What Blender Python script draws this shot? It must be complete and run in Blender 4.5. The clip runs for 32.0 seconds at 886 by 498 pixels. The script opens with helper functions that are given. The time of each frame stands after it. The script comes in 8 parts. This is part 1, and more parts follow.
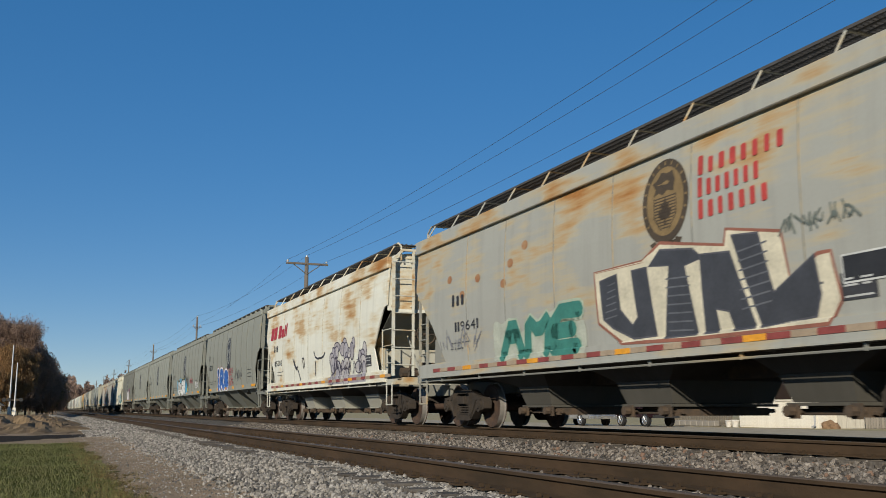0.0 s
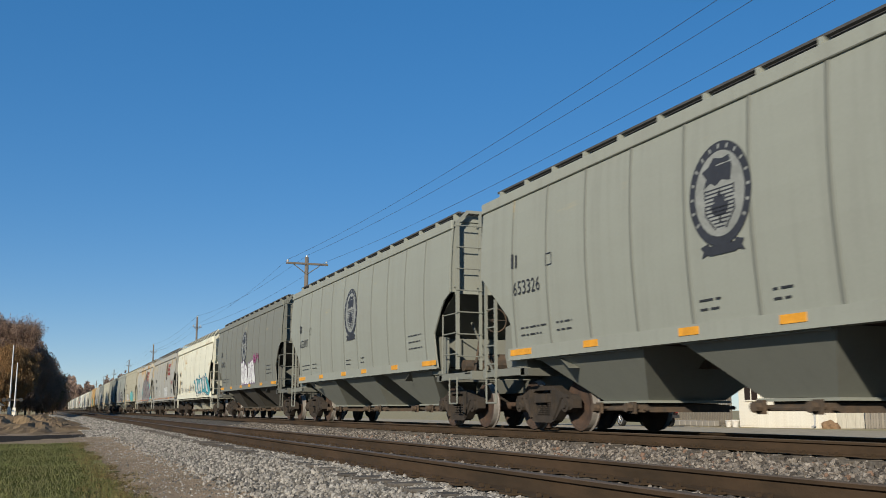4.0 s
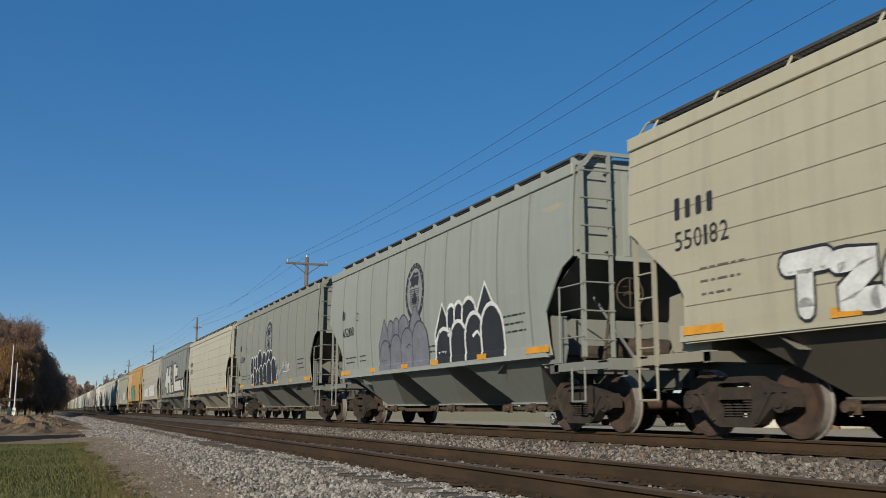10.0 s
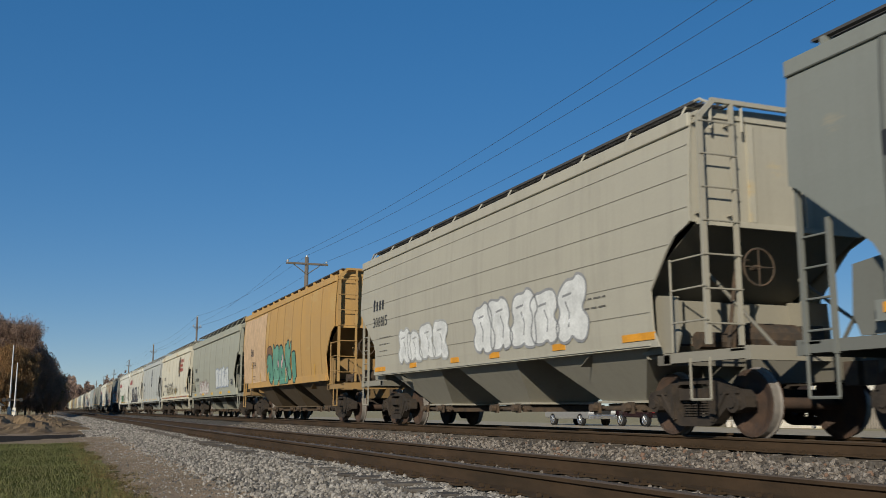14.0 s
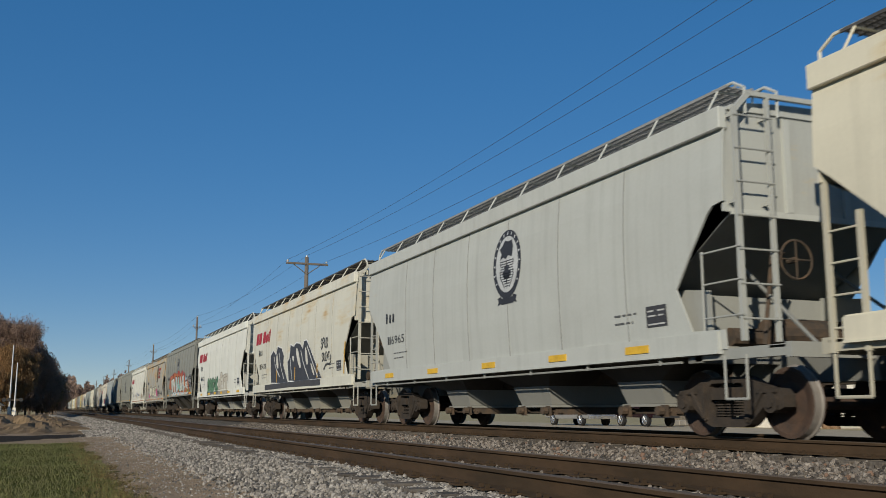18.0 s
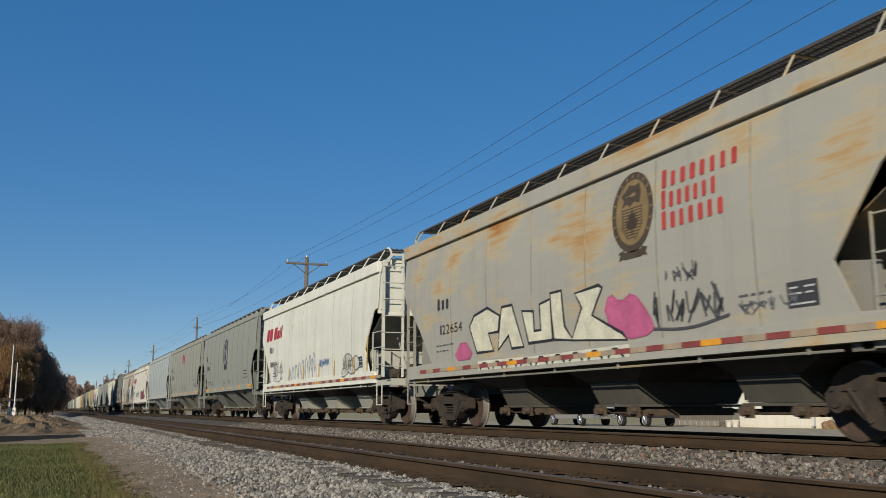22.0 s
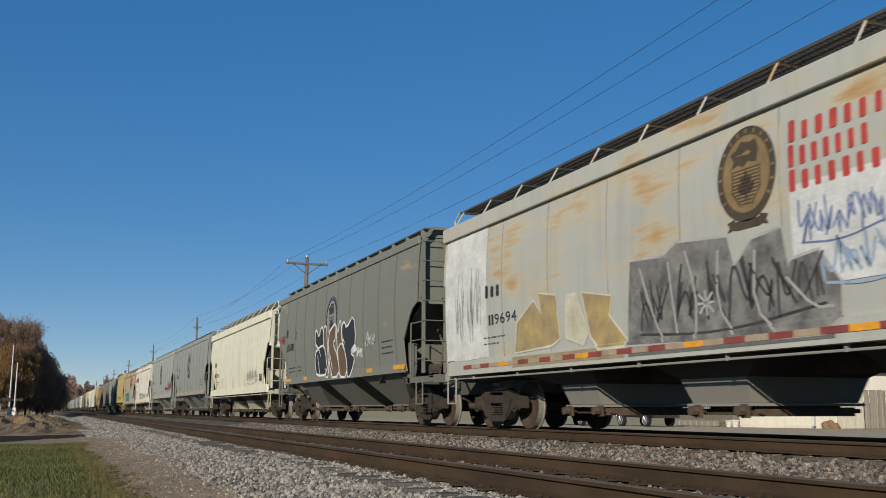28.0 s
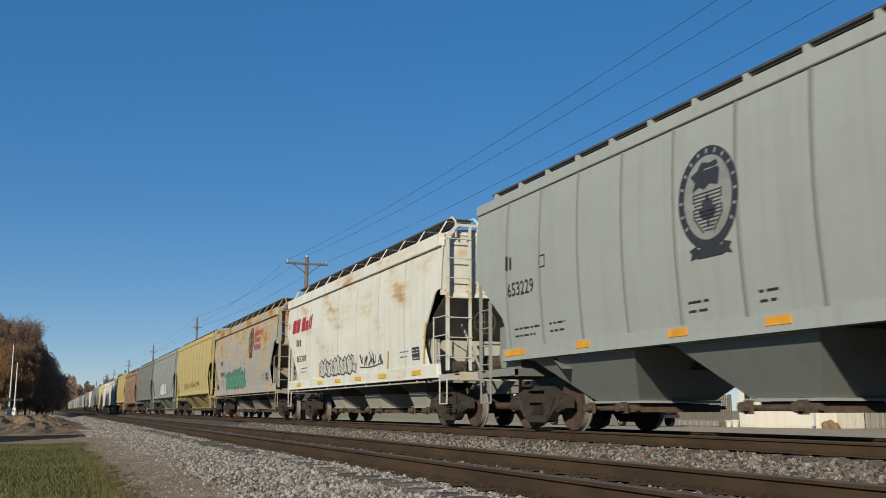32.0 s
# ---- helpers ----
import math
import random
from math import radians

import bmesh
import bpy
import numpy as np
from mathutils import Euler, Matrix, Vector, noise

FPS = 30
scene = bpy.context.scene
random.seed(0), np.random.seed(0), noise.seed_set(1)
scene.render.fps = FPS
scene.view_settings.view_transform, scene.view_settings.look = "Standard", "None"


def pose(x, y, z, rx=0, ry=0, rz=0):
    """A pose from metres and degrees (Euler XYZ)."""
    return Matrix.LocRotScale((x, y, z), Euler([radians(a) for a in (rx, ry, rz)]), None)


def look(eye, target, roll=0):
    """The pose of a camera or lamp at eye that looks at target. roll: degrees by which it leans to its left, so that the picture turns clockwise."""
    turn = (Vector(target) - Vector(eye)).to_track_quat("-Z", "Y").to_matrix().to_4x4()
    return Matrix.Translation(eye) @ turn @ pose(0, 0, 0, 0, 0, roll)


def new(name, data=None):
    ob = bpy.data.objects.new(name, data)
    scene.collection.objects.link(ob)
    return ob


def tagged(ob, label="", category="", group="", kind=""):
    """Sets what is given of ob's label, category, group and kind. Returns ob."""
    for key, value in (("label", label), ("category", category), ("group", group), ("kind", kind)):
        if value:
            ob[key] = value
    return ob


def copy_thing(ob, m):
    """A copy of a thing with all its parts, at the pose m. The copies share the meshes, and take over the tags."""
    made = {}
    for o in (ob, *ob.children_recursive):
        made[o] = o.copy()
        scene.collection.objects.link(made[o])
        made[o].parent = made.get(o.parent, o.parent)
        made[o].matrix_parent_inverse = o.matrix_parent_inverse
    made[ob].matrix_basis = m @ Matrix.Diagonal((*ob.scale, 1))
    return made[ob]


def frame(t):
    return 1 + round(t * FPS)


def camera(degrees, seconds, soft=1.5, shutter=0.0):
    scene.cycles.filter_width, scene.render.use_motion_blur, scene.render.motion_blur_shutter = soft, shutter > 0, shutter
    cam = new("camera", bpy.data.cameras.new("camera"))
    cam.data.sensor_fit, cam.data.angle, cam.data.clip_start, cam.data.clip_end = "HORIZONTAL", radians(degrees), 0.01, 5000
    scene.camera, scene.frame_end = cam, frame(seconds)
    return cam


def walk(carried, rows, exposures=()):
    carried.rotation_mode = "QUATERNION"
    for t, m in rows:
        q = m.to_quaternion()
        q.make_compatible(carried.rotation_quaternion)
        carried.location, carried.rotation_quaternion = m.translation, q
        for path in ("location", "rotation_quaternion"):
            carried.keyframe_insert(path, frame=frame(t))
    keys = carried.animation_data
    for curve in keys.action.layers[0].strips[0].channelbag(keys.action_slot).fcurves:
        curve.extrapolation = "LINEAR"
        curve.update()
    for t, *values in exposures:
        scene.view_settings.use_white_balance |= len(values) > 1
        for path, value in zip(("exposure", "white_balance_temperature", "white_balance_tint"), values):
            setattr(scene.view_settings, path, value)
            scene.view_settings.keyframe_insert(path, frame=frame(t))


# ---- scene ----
# World: +y runs along the tracks away from the camera, +x across them, z = 0 at the near track's rail top.
CLIP = 32.0
cam = camera(49.516, CLIP, soft=0.9, shutter=0.09)
CAM_POSE = pose(0, 0, 0.474, 90 + 9.517, 0, -21.93)
# the film camera's automatic exposure drifts a little
EXPOSURES = [(0, -0.03), (1, -0.12), (2, 0.12), (3, 0.18), (4, 0.16), (7, -0.33), (8, -0.1), (9, 0.0), (10, -0.1), (11, 0.05), (12, 0.08), (13, -0.15),
             (16, -0.2), (17, -0.22), (18, -0.2), (19, -0.25), (20, -0.3), (21, -0.12), (22, -0.08), (23, -0.25), (24, -0.03), (25, 0.05), (28, -0.03),
             (29, 0.05), (30, -0.3), (31, 0.0), (CLIP, 0.0)]
walk(cam, [(0, CAM_POSE), (CLIP, CAM_POSE)], EXPOSURES)

# ---- world and sun ----
SUN_TO = Vector((-0.69, -0.72, 0.0)).normalized()
SUN_EL = radians(21.5)
world = bpy.data.worlds.new("sky")
scene.world = world
world.use_nodes = True
wn = world.node_tree.nodes
sky = wn.new("ShaderNodeTexSky")
sky.sky_type = "NISHITA"
sky.altitude = 1200
sky.sun_disc = False
sky.sun_elevation = SUN_EL
sky.sun_rotation = math.atan2(SUN_TO.x, SUN_TO.y)
sky.air_density, sky.dust_density, sky.ozone_density = 0.8, 0.0, 4.0
wn["Background"].inputs["Strength"].default_value = 0.137
tone = wn.new("ShaderNodeHueSaturation")
tone.inputs["Saturation"].default_value, tone.inputs["Value"].default_value = 1.9, 1.76
tone.inputs["Hue"].default_value = 0.509
even = wn.new("ShaderNodeGamma")      # an evenly clear sky, hardly paler at the horizon
even.inputs["Gamma"].default_value = 0.44
world.node_tree.links.new(sky.outputs["Color"], even.inputs["Color"])
world.node_tree.links.new(even.outputs[0], tone.inputs["Color"])
world.node_tree.links.new(tone.outputs[0], wn["Background"].inputs["Color"])
sun = new("sun", bpy.data.lights.new("sun", "SUN"))
sun.data.energy, sun.data.angle, sun.data.color = 5.2, radians(0.5), (1.0, 0.925, 0.775)
sun_dir = Vector((SUN_TO.x * math.cos(SUN_EL), SUN_TO.y * math.cos(SUN_EL), math.sin(SUN_EL)))
sun.matrix_world = look(sun_dir * 50, (0, 0, 0))


# ---- materials ----
def rgb(c):
    return (c[0], c[1], c[2], 1.0)


def mix_node(nt, fac, a, b, blend="MIX"):
    n = nt.nodes.new("ShaderNodeMix")
    n.data_type, n.blend_type = "RGBA", blend
    for sock, v in ((n.inputs[0], fac), (n.inputs[6], a), (n.inputs[7], b)):
        if hasattr(v, "is_linked"):
            nt.links.new(v, sock)
        else:
            sock.default_value = v
    return n.outputs[2]


def noise_node(nt, scale, detail=4.0, rough=0.6, stretch=None, shift=None, coords="Object"):
    tc = nt.nodes.new("ShaderNodeTexCoord")
    vec = tc.outputs[coords]
    if stretch or shift is not None:
        mp = nt.nodes.new("ShaderNodeMapping")
        nt.links.new(vec, mp.inputs[0])
        if stretch:
            mp.inputs["Scale"].default_value = stretch
        if shift is not None:
            nt.links.new(shift, mp.inputs["Location"])
        vec = mp.outputs[0]
    n = nt.nodes.new("ShaderNodeTexNoise")
    n.inputs["Scale"].default_value, n.inputs["Detail"].default_value = scale, detail
    n.inputs["Roughness"].default_value = rough
    nt.links.new(vec, n.inputs["Vector"])
    return n.outputs["Fac"]


def ramp(nt, fac, lo, hi, a=(0, 0, 0, 1), b=(1, 1, 1, 1)):
    r = nt.nodes.new("ShaderNodeValToRGB")
    r.color_ramp.elements[0].position, r.color_ramp.elements[1].position = lo, hi
    r.color_ramp.elements[0].color, r.color_ramp.elements[1].color = a, b
    nt.links.new(fac, r.inputs[0])
    return r.outputs[0]


def math_node(nt, op, a, b=0.0):
    n = nt.nodes.new("ShaderNodeMath")
    n.operation = op
    for sock, v in ((n.inputs[0], a), (n.inputs[1], b)):
        if hasattr(v, "is_linked"):
            nt.links.new(v, sock)
        else:
            sock.default_value = v
    return n.outputs[0]


def mat(name, color, color2=None, scale=6.0, rough=0.7, metal=0.0, bump=0.0, bump_scale=40.0, stretch=None, island=0.0, per_object=0.0):
    m = bpy.data.materials.new(name)
    m.use_nodes = True
    nt = m.node_tree
    b = nt.nodes["Principled BSDF"]
    b.inputs["Roughness"].default_value, b.inputs["Metallic"].default_value = rough, metal
    b.inputs["Specular IOR Level"].default_value = 0.12 if rough >= 0.75 else 0.4
    color2 = color2 or tuple(c * 0.72 for c in color)
    col = mix_node(nt, ramp(nt, noise_node(nt, scale, 6, 0.65, stretch), 0.35, 0.68), rgb(color), rgb(color2))
    fine = ramp(nt, noise_node(nt, scale * 9, 3, 0.6, stretch), 0.3, 0.75, (0.8, 0.8, 0.8, 1), (1.12, 1.12, 1.12, 1))
    col = mix_node(nt, 0.7, col, fine, "MULTIPLY")
    if island or per_object:
        if island:
            src = nt.nodes.new("ShaderNodeNewGeometry").outputs["Random Per Island"]
        else:
            src = nt.nodes.new("ShaderNodeObjectInfo").outputs["Random"]
        k = island or per_object
        v = ramp(nt, src, 0.0, 1.0, (1 - k, 1 - k, 1 - k, 1), (1 + k, 1 + k * 0.95, 1 + k * 0.85, 1))
        col = mix_node(nt, 1.0, col, v, "MULTIPLY")
    nt.links.new(col, b.inputs["Base Color"])
    if bump:
        bn = nt.nodes.new("ShaderNodeBump")
        bn.inputs["Strength"].default_value, bn.inputs["Distance"].default_value = bump, 0.02
        nt.links.new(noise_node(nt, bump_scale, 4), bn.inputs["Height"])
        nt.links.new(bn.outputs[0], b.inputs["Normal"])
    return m


def car_paint():
    """Weathered railcar paint: the colour is the object's own, its alpha says how rusty it is."""
    m = bpy.data.materials.new("railcar_paint")
    m.use_nodes = True
    nt = m.node_tree
    b = nt.nodes["Principled BSDF"]
    b.inputs["Specular IOR Level"].default_value = 0.12
    info = nt.nodes.new("ShaderNodeObjectInfo")
    shift = nt.nodes.new("ShaderNodeCombineXYZ")
    for k, f in enumerate((37.0, 91.0, 13.0)):
        nt.links.new(math_node(nt, "MULTIPLY", info.outputs["Random"], f), shift.inputs[k])
    big = noise_node(nt, 0.9, 5, 0.6, (1, 0.6, 1.1), shift.outputs[0])
    streak = noise_node(nt, 1.4, 5, 0.65, (2.2, 2.6, 0.18), shift.outputs[0])
    fine = noise_node(nt, 22.0, 4, 0.7, None, shift.outputs[0])
    # grime: vertical streaks and cloudy soot
    base = mix_node(nt, ramp(nt, streak, 0.48, 0.78, (0, 0, 0, 1), (0.22, 0.22, 0.22, 1)), info.outputs["Color"], (0.13, 0.12, 0.105, 1))
    base = mix_node(nt, ramp(nt, big, 0.3, 0.7, (0, 0, 0, 1), (0.16, 0.16, 0.16, 1)), base, (0.2, 0.19, 0.17, 1))
    base = mix_node(nt, 0.22, base, ramp(nt, fine, 0.25, 0.8, (0.78, 0.78, 0.78, 1), (1.14, 1.14, 1.14, 1)), "MULTIPLY")
    # rust patches: drawn out along the car, broken up by finer noise
    patch = noise_node(nt, 0.9, 2, 0.5, (1, 0.7, 1.25), shift.outputs[0])
    band = noise_node(nt, 2.2, 4, 0.62, (1, 0.35, 3.6), shift.outputs[0])
    where = nt.nodes.new("ShaderNodeSeparateXYZ")
    nt.links.new(nt.nodes.new("ShaderNodeTexCoord").outputs["Object"], where.inputs[0])
    high = ramp(nt, math_node(nt, "MULTIPLY", where.outputs["Z"], 0.2), 0.4, 0.72, (0, 0, 0, 1), (0.09, 0.09, 0.09, 1))
    amount = math_node(nt, "ADD", math_node(nt, "MULTIPLY", patch, 0.64), math_node(nt, "MULTIPLY", band, 0.35))
    amount = math_node(nt, "ADD", amount, high)
    limit = math_node(nt, "SUBTRACT", 0.80, math_node(nt, "MULTIPLY", info.outputs["Alpha"], 0.265))
    rust = math_node(nt, "MULTIPLY", math_node(nt, "SUBTRACT", amount, limit), 6.0)
    rust_soft = ramp(nt, rust, 0.0, 1.0)
    stain = mix_node(nt, ramp(nt, math_node(nt, "MULTIPLY", math_node(nt, "SUBTRACT", amount, math_node(nt, "SUBTRACT", limit, 0.075)), 6.0), 0.0, 1.0, (0, 0, 0, 1), (0.75, 0.75, 0.75, 1)), base, (0.50, 0.37, 0.17, 1))
    rust_col = mix_node(nt, fine, (0.20, 0.085, 0.03, 1), (0.42, 0.20, 0.065, 1))
    col = mix_node(nt, rust_soft, stain, rust_col)
    nt.links.new(col, b.inputs["Base Color"])
    rr = ramp(nt, rust, 0.0, 1.0, (0.62, 0.62, 0.62, 1), (0.9, 0.9, 0.9, 1))
    nt.links.new(rr, b.inputs["Roughness"])
    bn = nt.nodes.new("ShaderNodeBump")
    bn.inputs["Strength"].default_value, bn.inputs["Distance"].default_value = 0.25, 0.012
    nt.links.new(noise_node(nt, 2.2, 3, 0.5, (1, 1.3, 0.5), shift.outputs[0]), bn.inputs["Height"])
    nt.links.new(bn.outputs[0], b.inputs["Normal"])
    return m


PAINT = car_paint()
STEEL_DARK = mat("sooty_steel", (0.055, 0.047, 0.04), (0.11, 0.075, 0.05), 5, 0.85, 0.0, 0.3, 30)
BOGIE = mat("rusty_brown_cast_steel", (0.036, 0.031, 0.027), (0.062, 0.048, 0.037), 4, 0.9, 0.0, 0.4, 25)
WHEEL = mat("rusted_wheel_steel", (0.095, 0.06, 0.043), (0.055, 0.042, 0.036), 5, 0.75, 0.1, 0.2, 30)
TREAD = mat("polished_wheel_tread", (0.3, 0.27, 0.24), (0.22, 0.2, 0.18), 8, 0.55, 0.35)
RAIL = mat("rusty_rail_steel", (0.042, 0.029, 0.018), (0.072, 0.045, 0.026), 3, 0.8, 0.0, 0.25, 60, (1, 0.25, 1))
RAIL_TOP = mat("worn_rail_head", (0.095, 0.068, 0.045), (0.066, 0.046, 0.03), 6, 0.6, 0.0, 0.0, 40, (3, 0.1, 1))
GRATE = mat("dark_walkway_grating", (0.06, 0.06, 0.062), (0.085, 0.08, 0.078), 8, 0.85)
GRATE_PALE = mat("galvanised_walkway_grating", (0.27, 0.27, 0.265), (0.2, 0.2, 0.195), 8, 0.7)
BLACK = mat("black_paint", (0.02, 0.02, 0.021), (0.035, 0.034, 0.033), 8, 0.7)
TIE = mat("weathered_tie_wood", (0.065, 0.054, 0.044), (0.125, 0.11, 0.094), 3, 0.9, 0, 0.5, 25, (1, 6, 6), 0, 0.25)
STONE_BROWN = mat("rust_stained_ballast_stone", (0.205, 0.185, 0.165), (0.07, 0.055, 0.045), 24, 0.9, 0, 0.3, 60, None, 0.7)
STONE = mat("grey_ballast_stone", (0.275, 0.26, 0.238), (0.115, 0.10, 0.086), 24, 0.9, 0, 0.3, 60, None, 0.65)
POLE_WOOD = mat("weathered_pole_wood", (0.17, 0.145, 0.12), (0.11, 0.092, 0.076), 3, 0.9, 0, 0.3, 30, (4, 4, 0.3))
WIRE = mat("dark_wire", (0.07, 0.07, 0.075), None, 5, 0.6)
RUBBER = mat("black_rubber", (0.025, 0.025, 0.026), None, 8, 0.85)


# ---- mesh helpers ----
def part(name, bm, material, parent, label="", smooth=False):
    me = bpy.data.meshes.new(name)
    bm.to_mesh(me)
    bm.free()
    for m in material if isinstance(material, (list, tuple)) else [material]:
        me.materials.append(m)
    if smooth:
        me.polygons.foreach_set("use_smooth", [True] * len(me.polygons))
    ob = new(name, me)
    if parent is not None:
        ob.parent = parent
    if label:
        tagged(ob, label)
    return ob


def box(bm, x0, x1, y0, y1, z0, z1, m=None, mi=0):
    vs = [bm.verts.new(v) for v in ((x0, y0, z0), (x1, y0, z0), (x1, y1, z0), (x0, y1, z0), (x0, y0, z1), (x1, y0, z1), (x1, y1, z1), (x0, y1, z1))]
    for f in ((3, 2, 1, 0), (4, 5, 6, 7), (0, 1, 5, 4), (1, 2, 6, 5), (2, 3, 7, 6), (3, 0, 4, 7)):
        bm.faces.new([vs[i] for i in f]).material_index = mi
    if m is not None:
        for v in vs:
            v.co = m @ v.co
    return vs


def bar(bm, a, b, r, sides=6, r2=None, mi=0):
    """A round bar from a to b."""
    a, b = Vector(a), Vector(b)
    d = (b - a).normalized()
    u = d.orthogonal().normalized()
    w = d.cross(u)
    r2 = r if r2 is None else r2
    ra, rb = [], []
    for k in range(sides):
        t = 2 * math.pi * k / sides
        o = u * math.cos(t) + w * math.sin(t)
        ra.append(bm.verts.new(a + o * r))
        rb.append(bm.verts.new(b + o * r2))
    for k in range(sides):
        n = (k + 1) % sides
        bm.faces.new((ra[k], ra[n], rb[n], rb[k])).material_index = mi
    bm.faces.new(ra[::-1]).material_index = mi
    bm.faces.new(rb).material_index = mi


def extrude_poly(bm, pts, x0, x1, mi=0):
    """A plate: polygon of (y, z) pushed from x0 to x1."""
    a = [bm.verts.new((x0, y, z)) for y, z in pts]
    b = [bm.verts.new((x1, y, z)) for y, z in pts]
    n = len(pts)
    bm.faces.new(a[::-1]).material_index = mi
    bm.faces.new(b).material_index = mi
    for k in range(n):
        q = (k + 1) % n
        bm.faces.new((a[k], a[q], b[q], b[k])).material_index = mi


def lathe_x(bm, prof, sides=28):
    """A body of revolution about the x axis; prof is (x, radius, material index of the band that follows)."""
    rings = []
    for x, r, mi in prof:
        rings.append([bm.verts.new((x, r * math.cos(2 * math.pi * k / sides), r * math.sin(2 * math.pi * k / sides))) for k in range(sides)])
    for i in range(len(prof) - 1):
        for k in range(sides):
            n = (k + 1) % sides
            bm.faces.new((rings[i][k], rings[i][n], rings[i + 1][n], rings[i + 1][k])).material_index = prof[i][2]
    bm.faces.new(rings[0][::-1])
    bm.faces.new(rings[-1])


def fix(bm):
    bmesh.ops.recalc_face_normals(bm, faces=bm.faces)
    return bm


def lerp(xs, ys, v):
    return float(np.interp(v, xs, ys))


# ---- the ground ----
NEAR_X, TRAIN_X, TRAIN_Z = 4.225, 9.455, 0.11


def ground_z(x, y):
    z = lerp((-400, -30, -8, 0.5, 1.2, 1.95, 2.8, 3.2, 5.3, 6.6, 7.9, 8.3, 10.6, 11.2, 12.6, 15, 60, 500),
             (-0.2, -0.3, -0.5, -0.54, -0.52, -0.47, -0.25, -0.205, -0.205, -0.26, -0.16, -0.10, -0.10, -0.14, -0.45, -0.5, -0.5, -0.3), x)
    z += 0.05 * noise.noise((x * 0.5, y * 0.35, 1.7)) * (1 if x < 2.2 or x > 12 else 0.35)
    if -25 < x < 1.8 and 34 < y < 110:  # a slight rise towards the crossing
        z += 0.2 * math.sin(math.pi * (y - 34) / 76) * min(1, (1.8 - x) / 1.5)
    if x < 2.5:
        z += 0.3 * min(1, max(0, (y - 70) / 40)) * min(1, (2.5 - x) / 2)
    return z


def ground_material():
    m = bpy.data.materials.new("trackside_ground")
    m.use_nodes = True
    nt = m.node_tree
    b = nt.nodes["Principled BSDF"]
    b.inputs["Roughness"].default_value = 0.95
    b.inputs["Specular IOR Level"].default_value = 0.05
    attr = nt.nodes.new("ShaderNodeAttribute")
    attr.attribute_name = "cover"
    sep = nt.nodes.new("ShaderNodeSeparateColor")
    nt.links.new(attr.outputs["Color"], sep.inputs[0])
    fine = noise_node(nt, 22.0, 6, 0.85)
    mid = noise_node(nt, 1.6, 5, 0.65)
    dirt = mix_node(nt, ramp(nt, mid, 0.35, 0.7), (0.32, 0.235, 0.155, 1), (0.21, 0.155, 0.10, 1))
    grass = mix_node(nt, ramp(nt, mid, 0.3, 0.75), (0.046, 0.058, 0.010, 1), (0.085, 0.075, 0.022, 1))
    gravel = mix_node(nt, ramp(nt, fine, 0.38, 0.6), (0.035, 0.030, 0.025, 1), (0.20, 0.182, 0.158, 1))
    dry = mix_node(nt, ramp(nt, mid, 0.35, 0.7), (0.42, 0.335, 0.20, 1), (0.28, 0.25, 0.13, 1))
    edge = math_node(nt, "MULTIPLY", math_node(nt, "SUBTRACT", noise_node(nt, 3.0, 5, 0.7), 0.5), 0.9)
    col = dirt
    for k, c in ((0, grass), (1, gravel), (2, dry)):
        f = ramp(nt, math_node(nt, "ADD", sep.outputs[k], edge), 0.42, 0.58)
        col = mix_node(nt, f, col, c)
    col = mix_node(nt, 0.6, col, ramp(nt, fine, 0.25, 0.8, (0.7, 0.7, 0.7, 1), (1.15, 1.15, 1.15, 1)), "MULTIPLY")
    # the cast shadow goes into the ground colour through the alpha mask
    cast_shade = ramp(nt, math_node(nt, "ADD", attr.outputs["Alpha"], edge), 0.42, 0.58)
    col = mix_node(nt, cast_shade, col, (0.032, 0.026, 0.02, 1))
    nt.links.new(col, b.inputs["Base Color"])
    bn = nt.nodes.new("ShaderNodeBump")
    bn.inputs["Strength"].default_value, bn.inputs["Distance"].default_value = 0.6, 0.03
    nt.links.new(fine, bn.inputs["Height"])
    nt.links.new(bn.outputs[0], b.inputs["Normal"])
    return m


def cover_of(x, y):
    """Grass, gravel, dry grass at a place."""
    u = x
    grass = 1.0 if u < 0.97 - 0.004 * max(0.0, y - 18) - 0.3 * abs(noise.noise((y * 0.35, 3, 0))) + 0.26 * noise.noise((y * 1.6, 5, 0)) and y < 32.0 + noise.noise((x * 0.8, 7, 0)) else 0.0
    gravel = 1.0 if 2.1 < u < 11.9 else 0.0
    if 1.2 < u <= 1.95 and y > 60:
        gravel = 1.0
    if -30 < u < 1.5 and 112 < y < 150:
        gravel = 1.0
    dry = 1.0 if u > 13.2 or (u < -2 and y > 150) else 0.0
    return grass, gravel, dry


def cast_shade_at(x, y):
    """A cast shadow painted as a dark band from the grass edge to the ballast."""
    t = (x + 7.0) / 10.3
    if not 0 < t < 1:
        return 0.0
    mid = 36.4 + 15.0 * max(0.0, t - 0.45) ** 1.3
    w = 4.6 - 4.0 * t ** 1.2
    return 1.0 if abs(y - mid) < w else 0.0


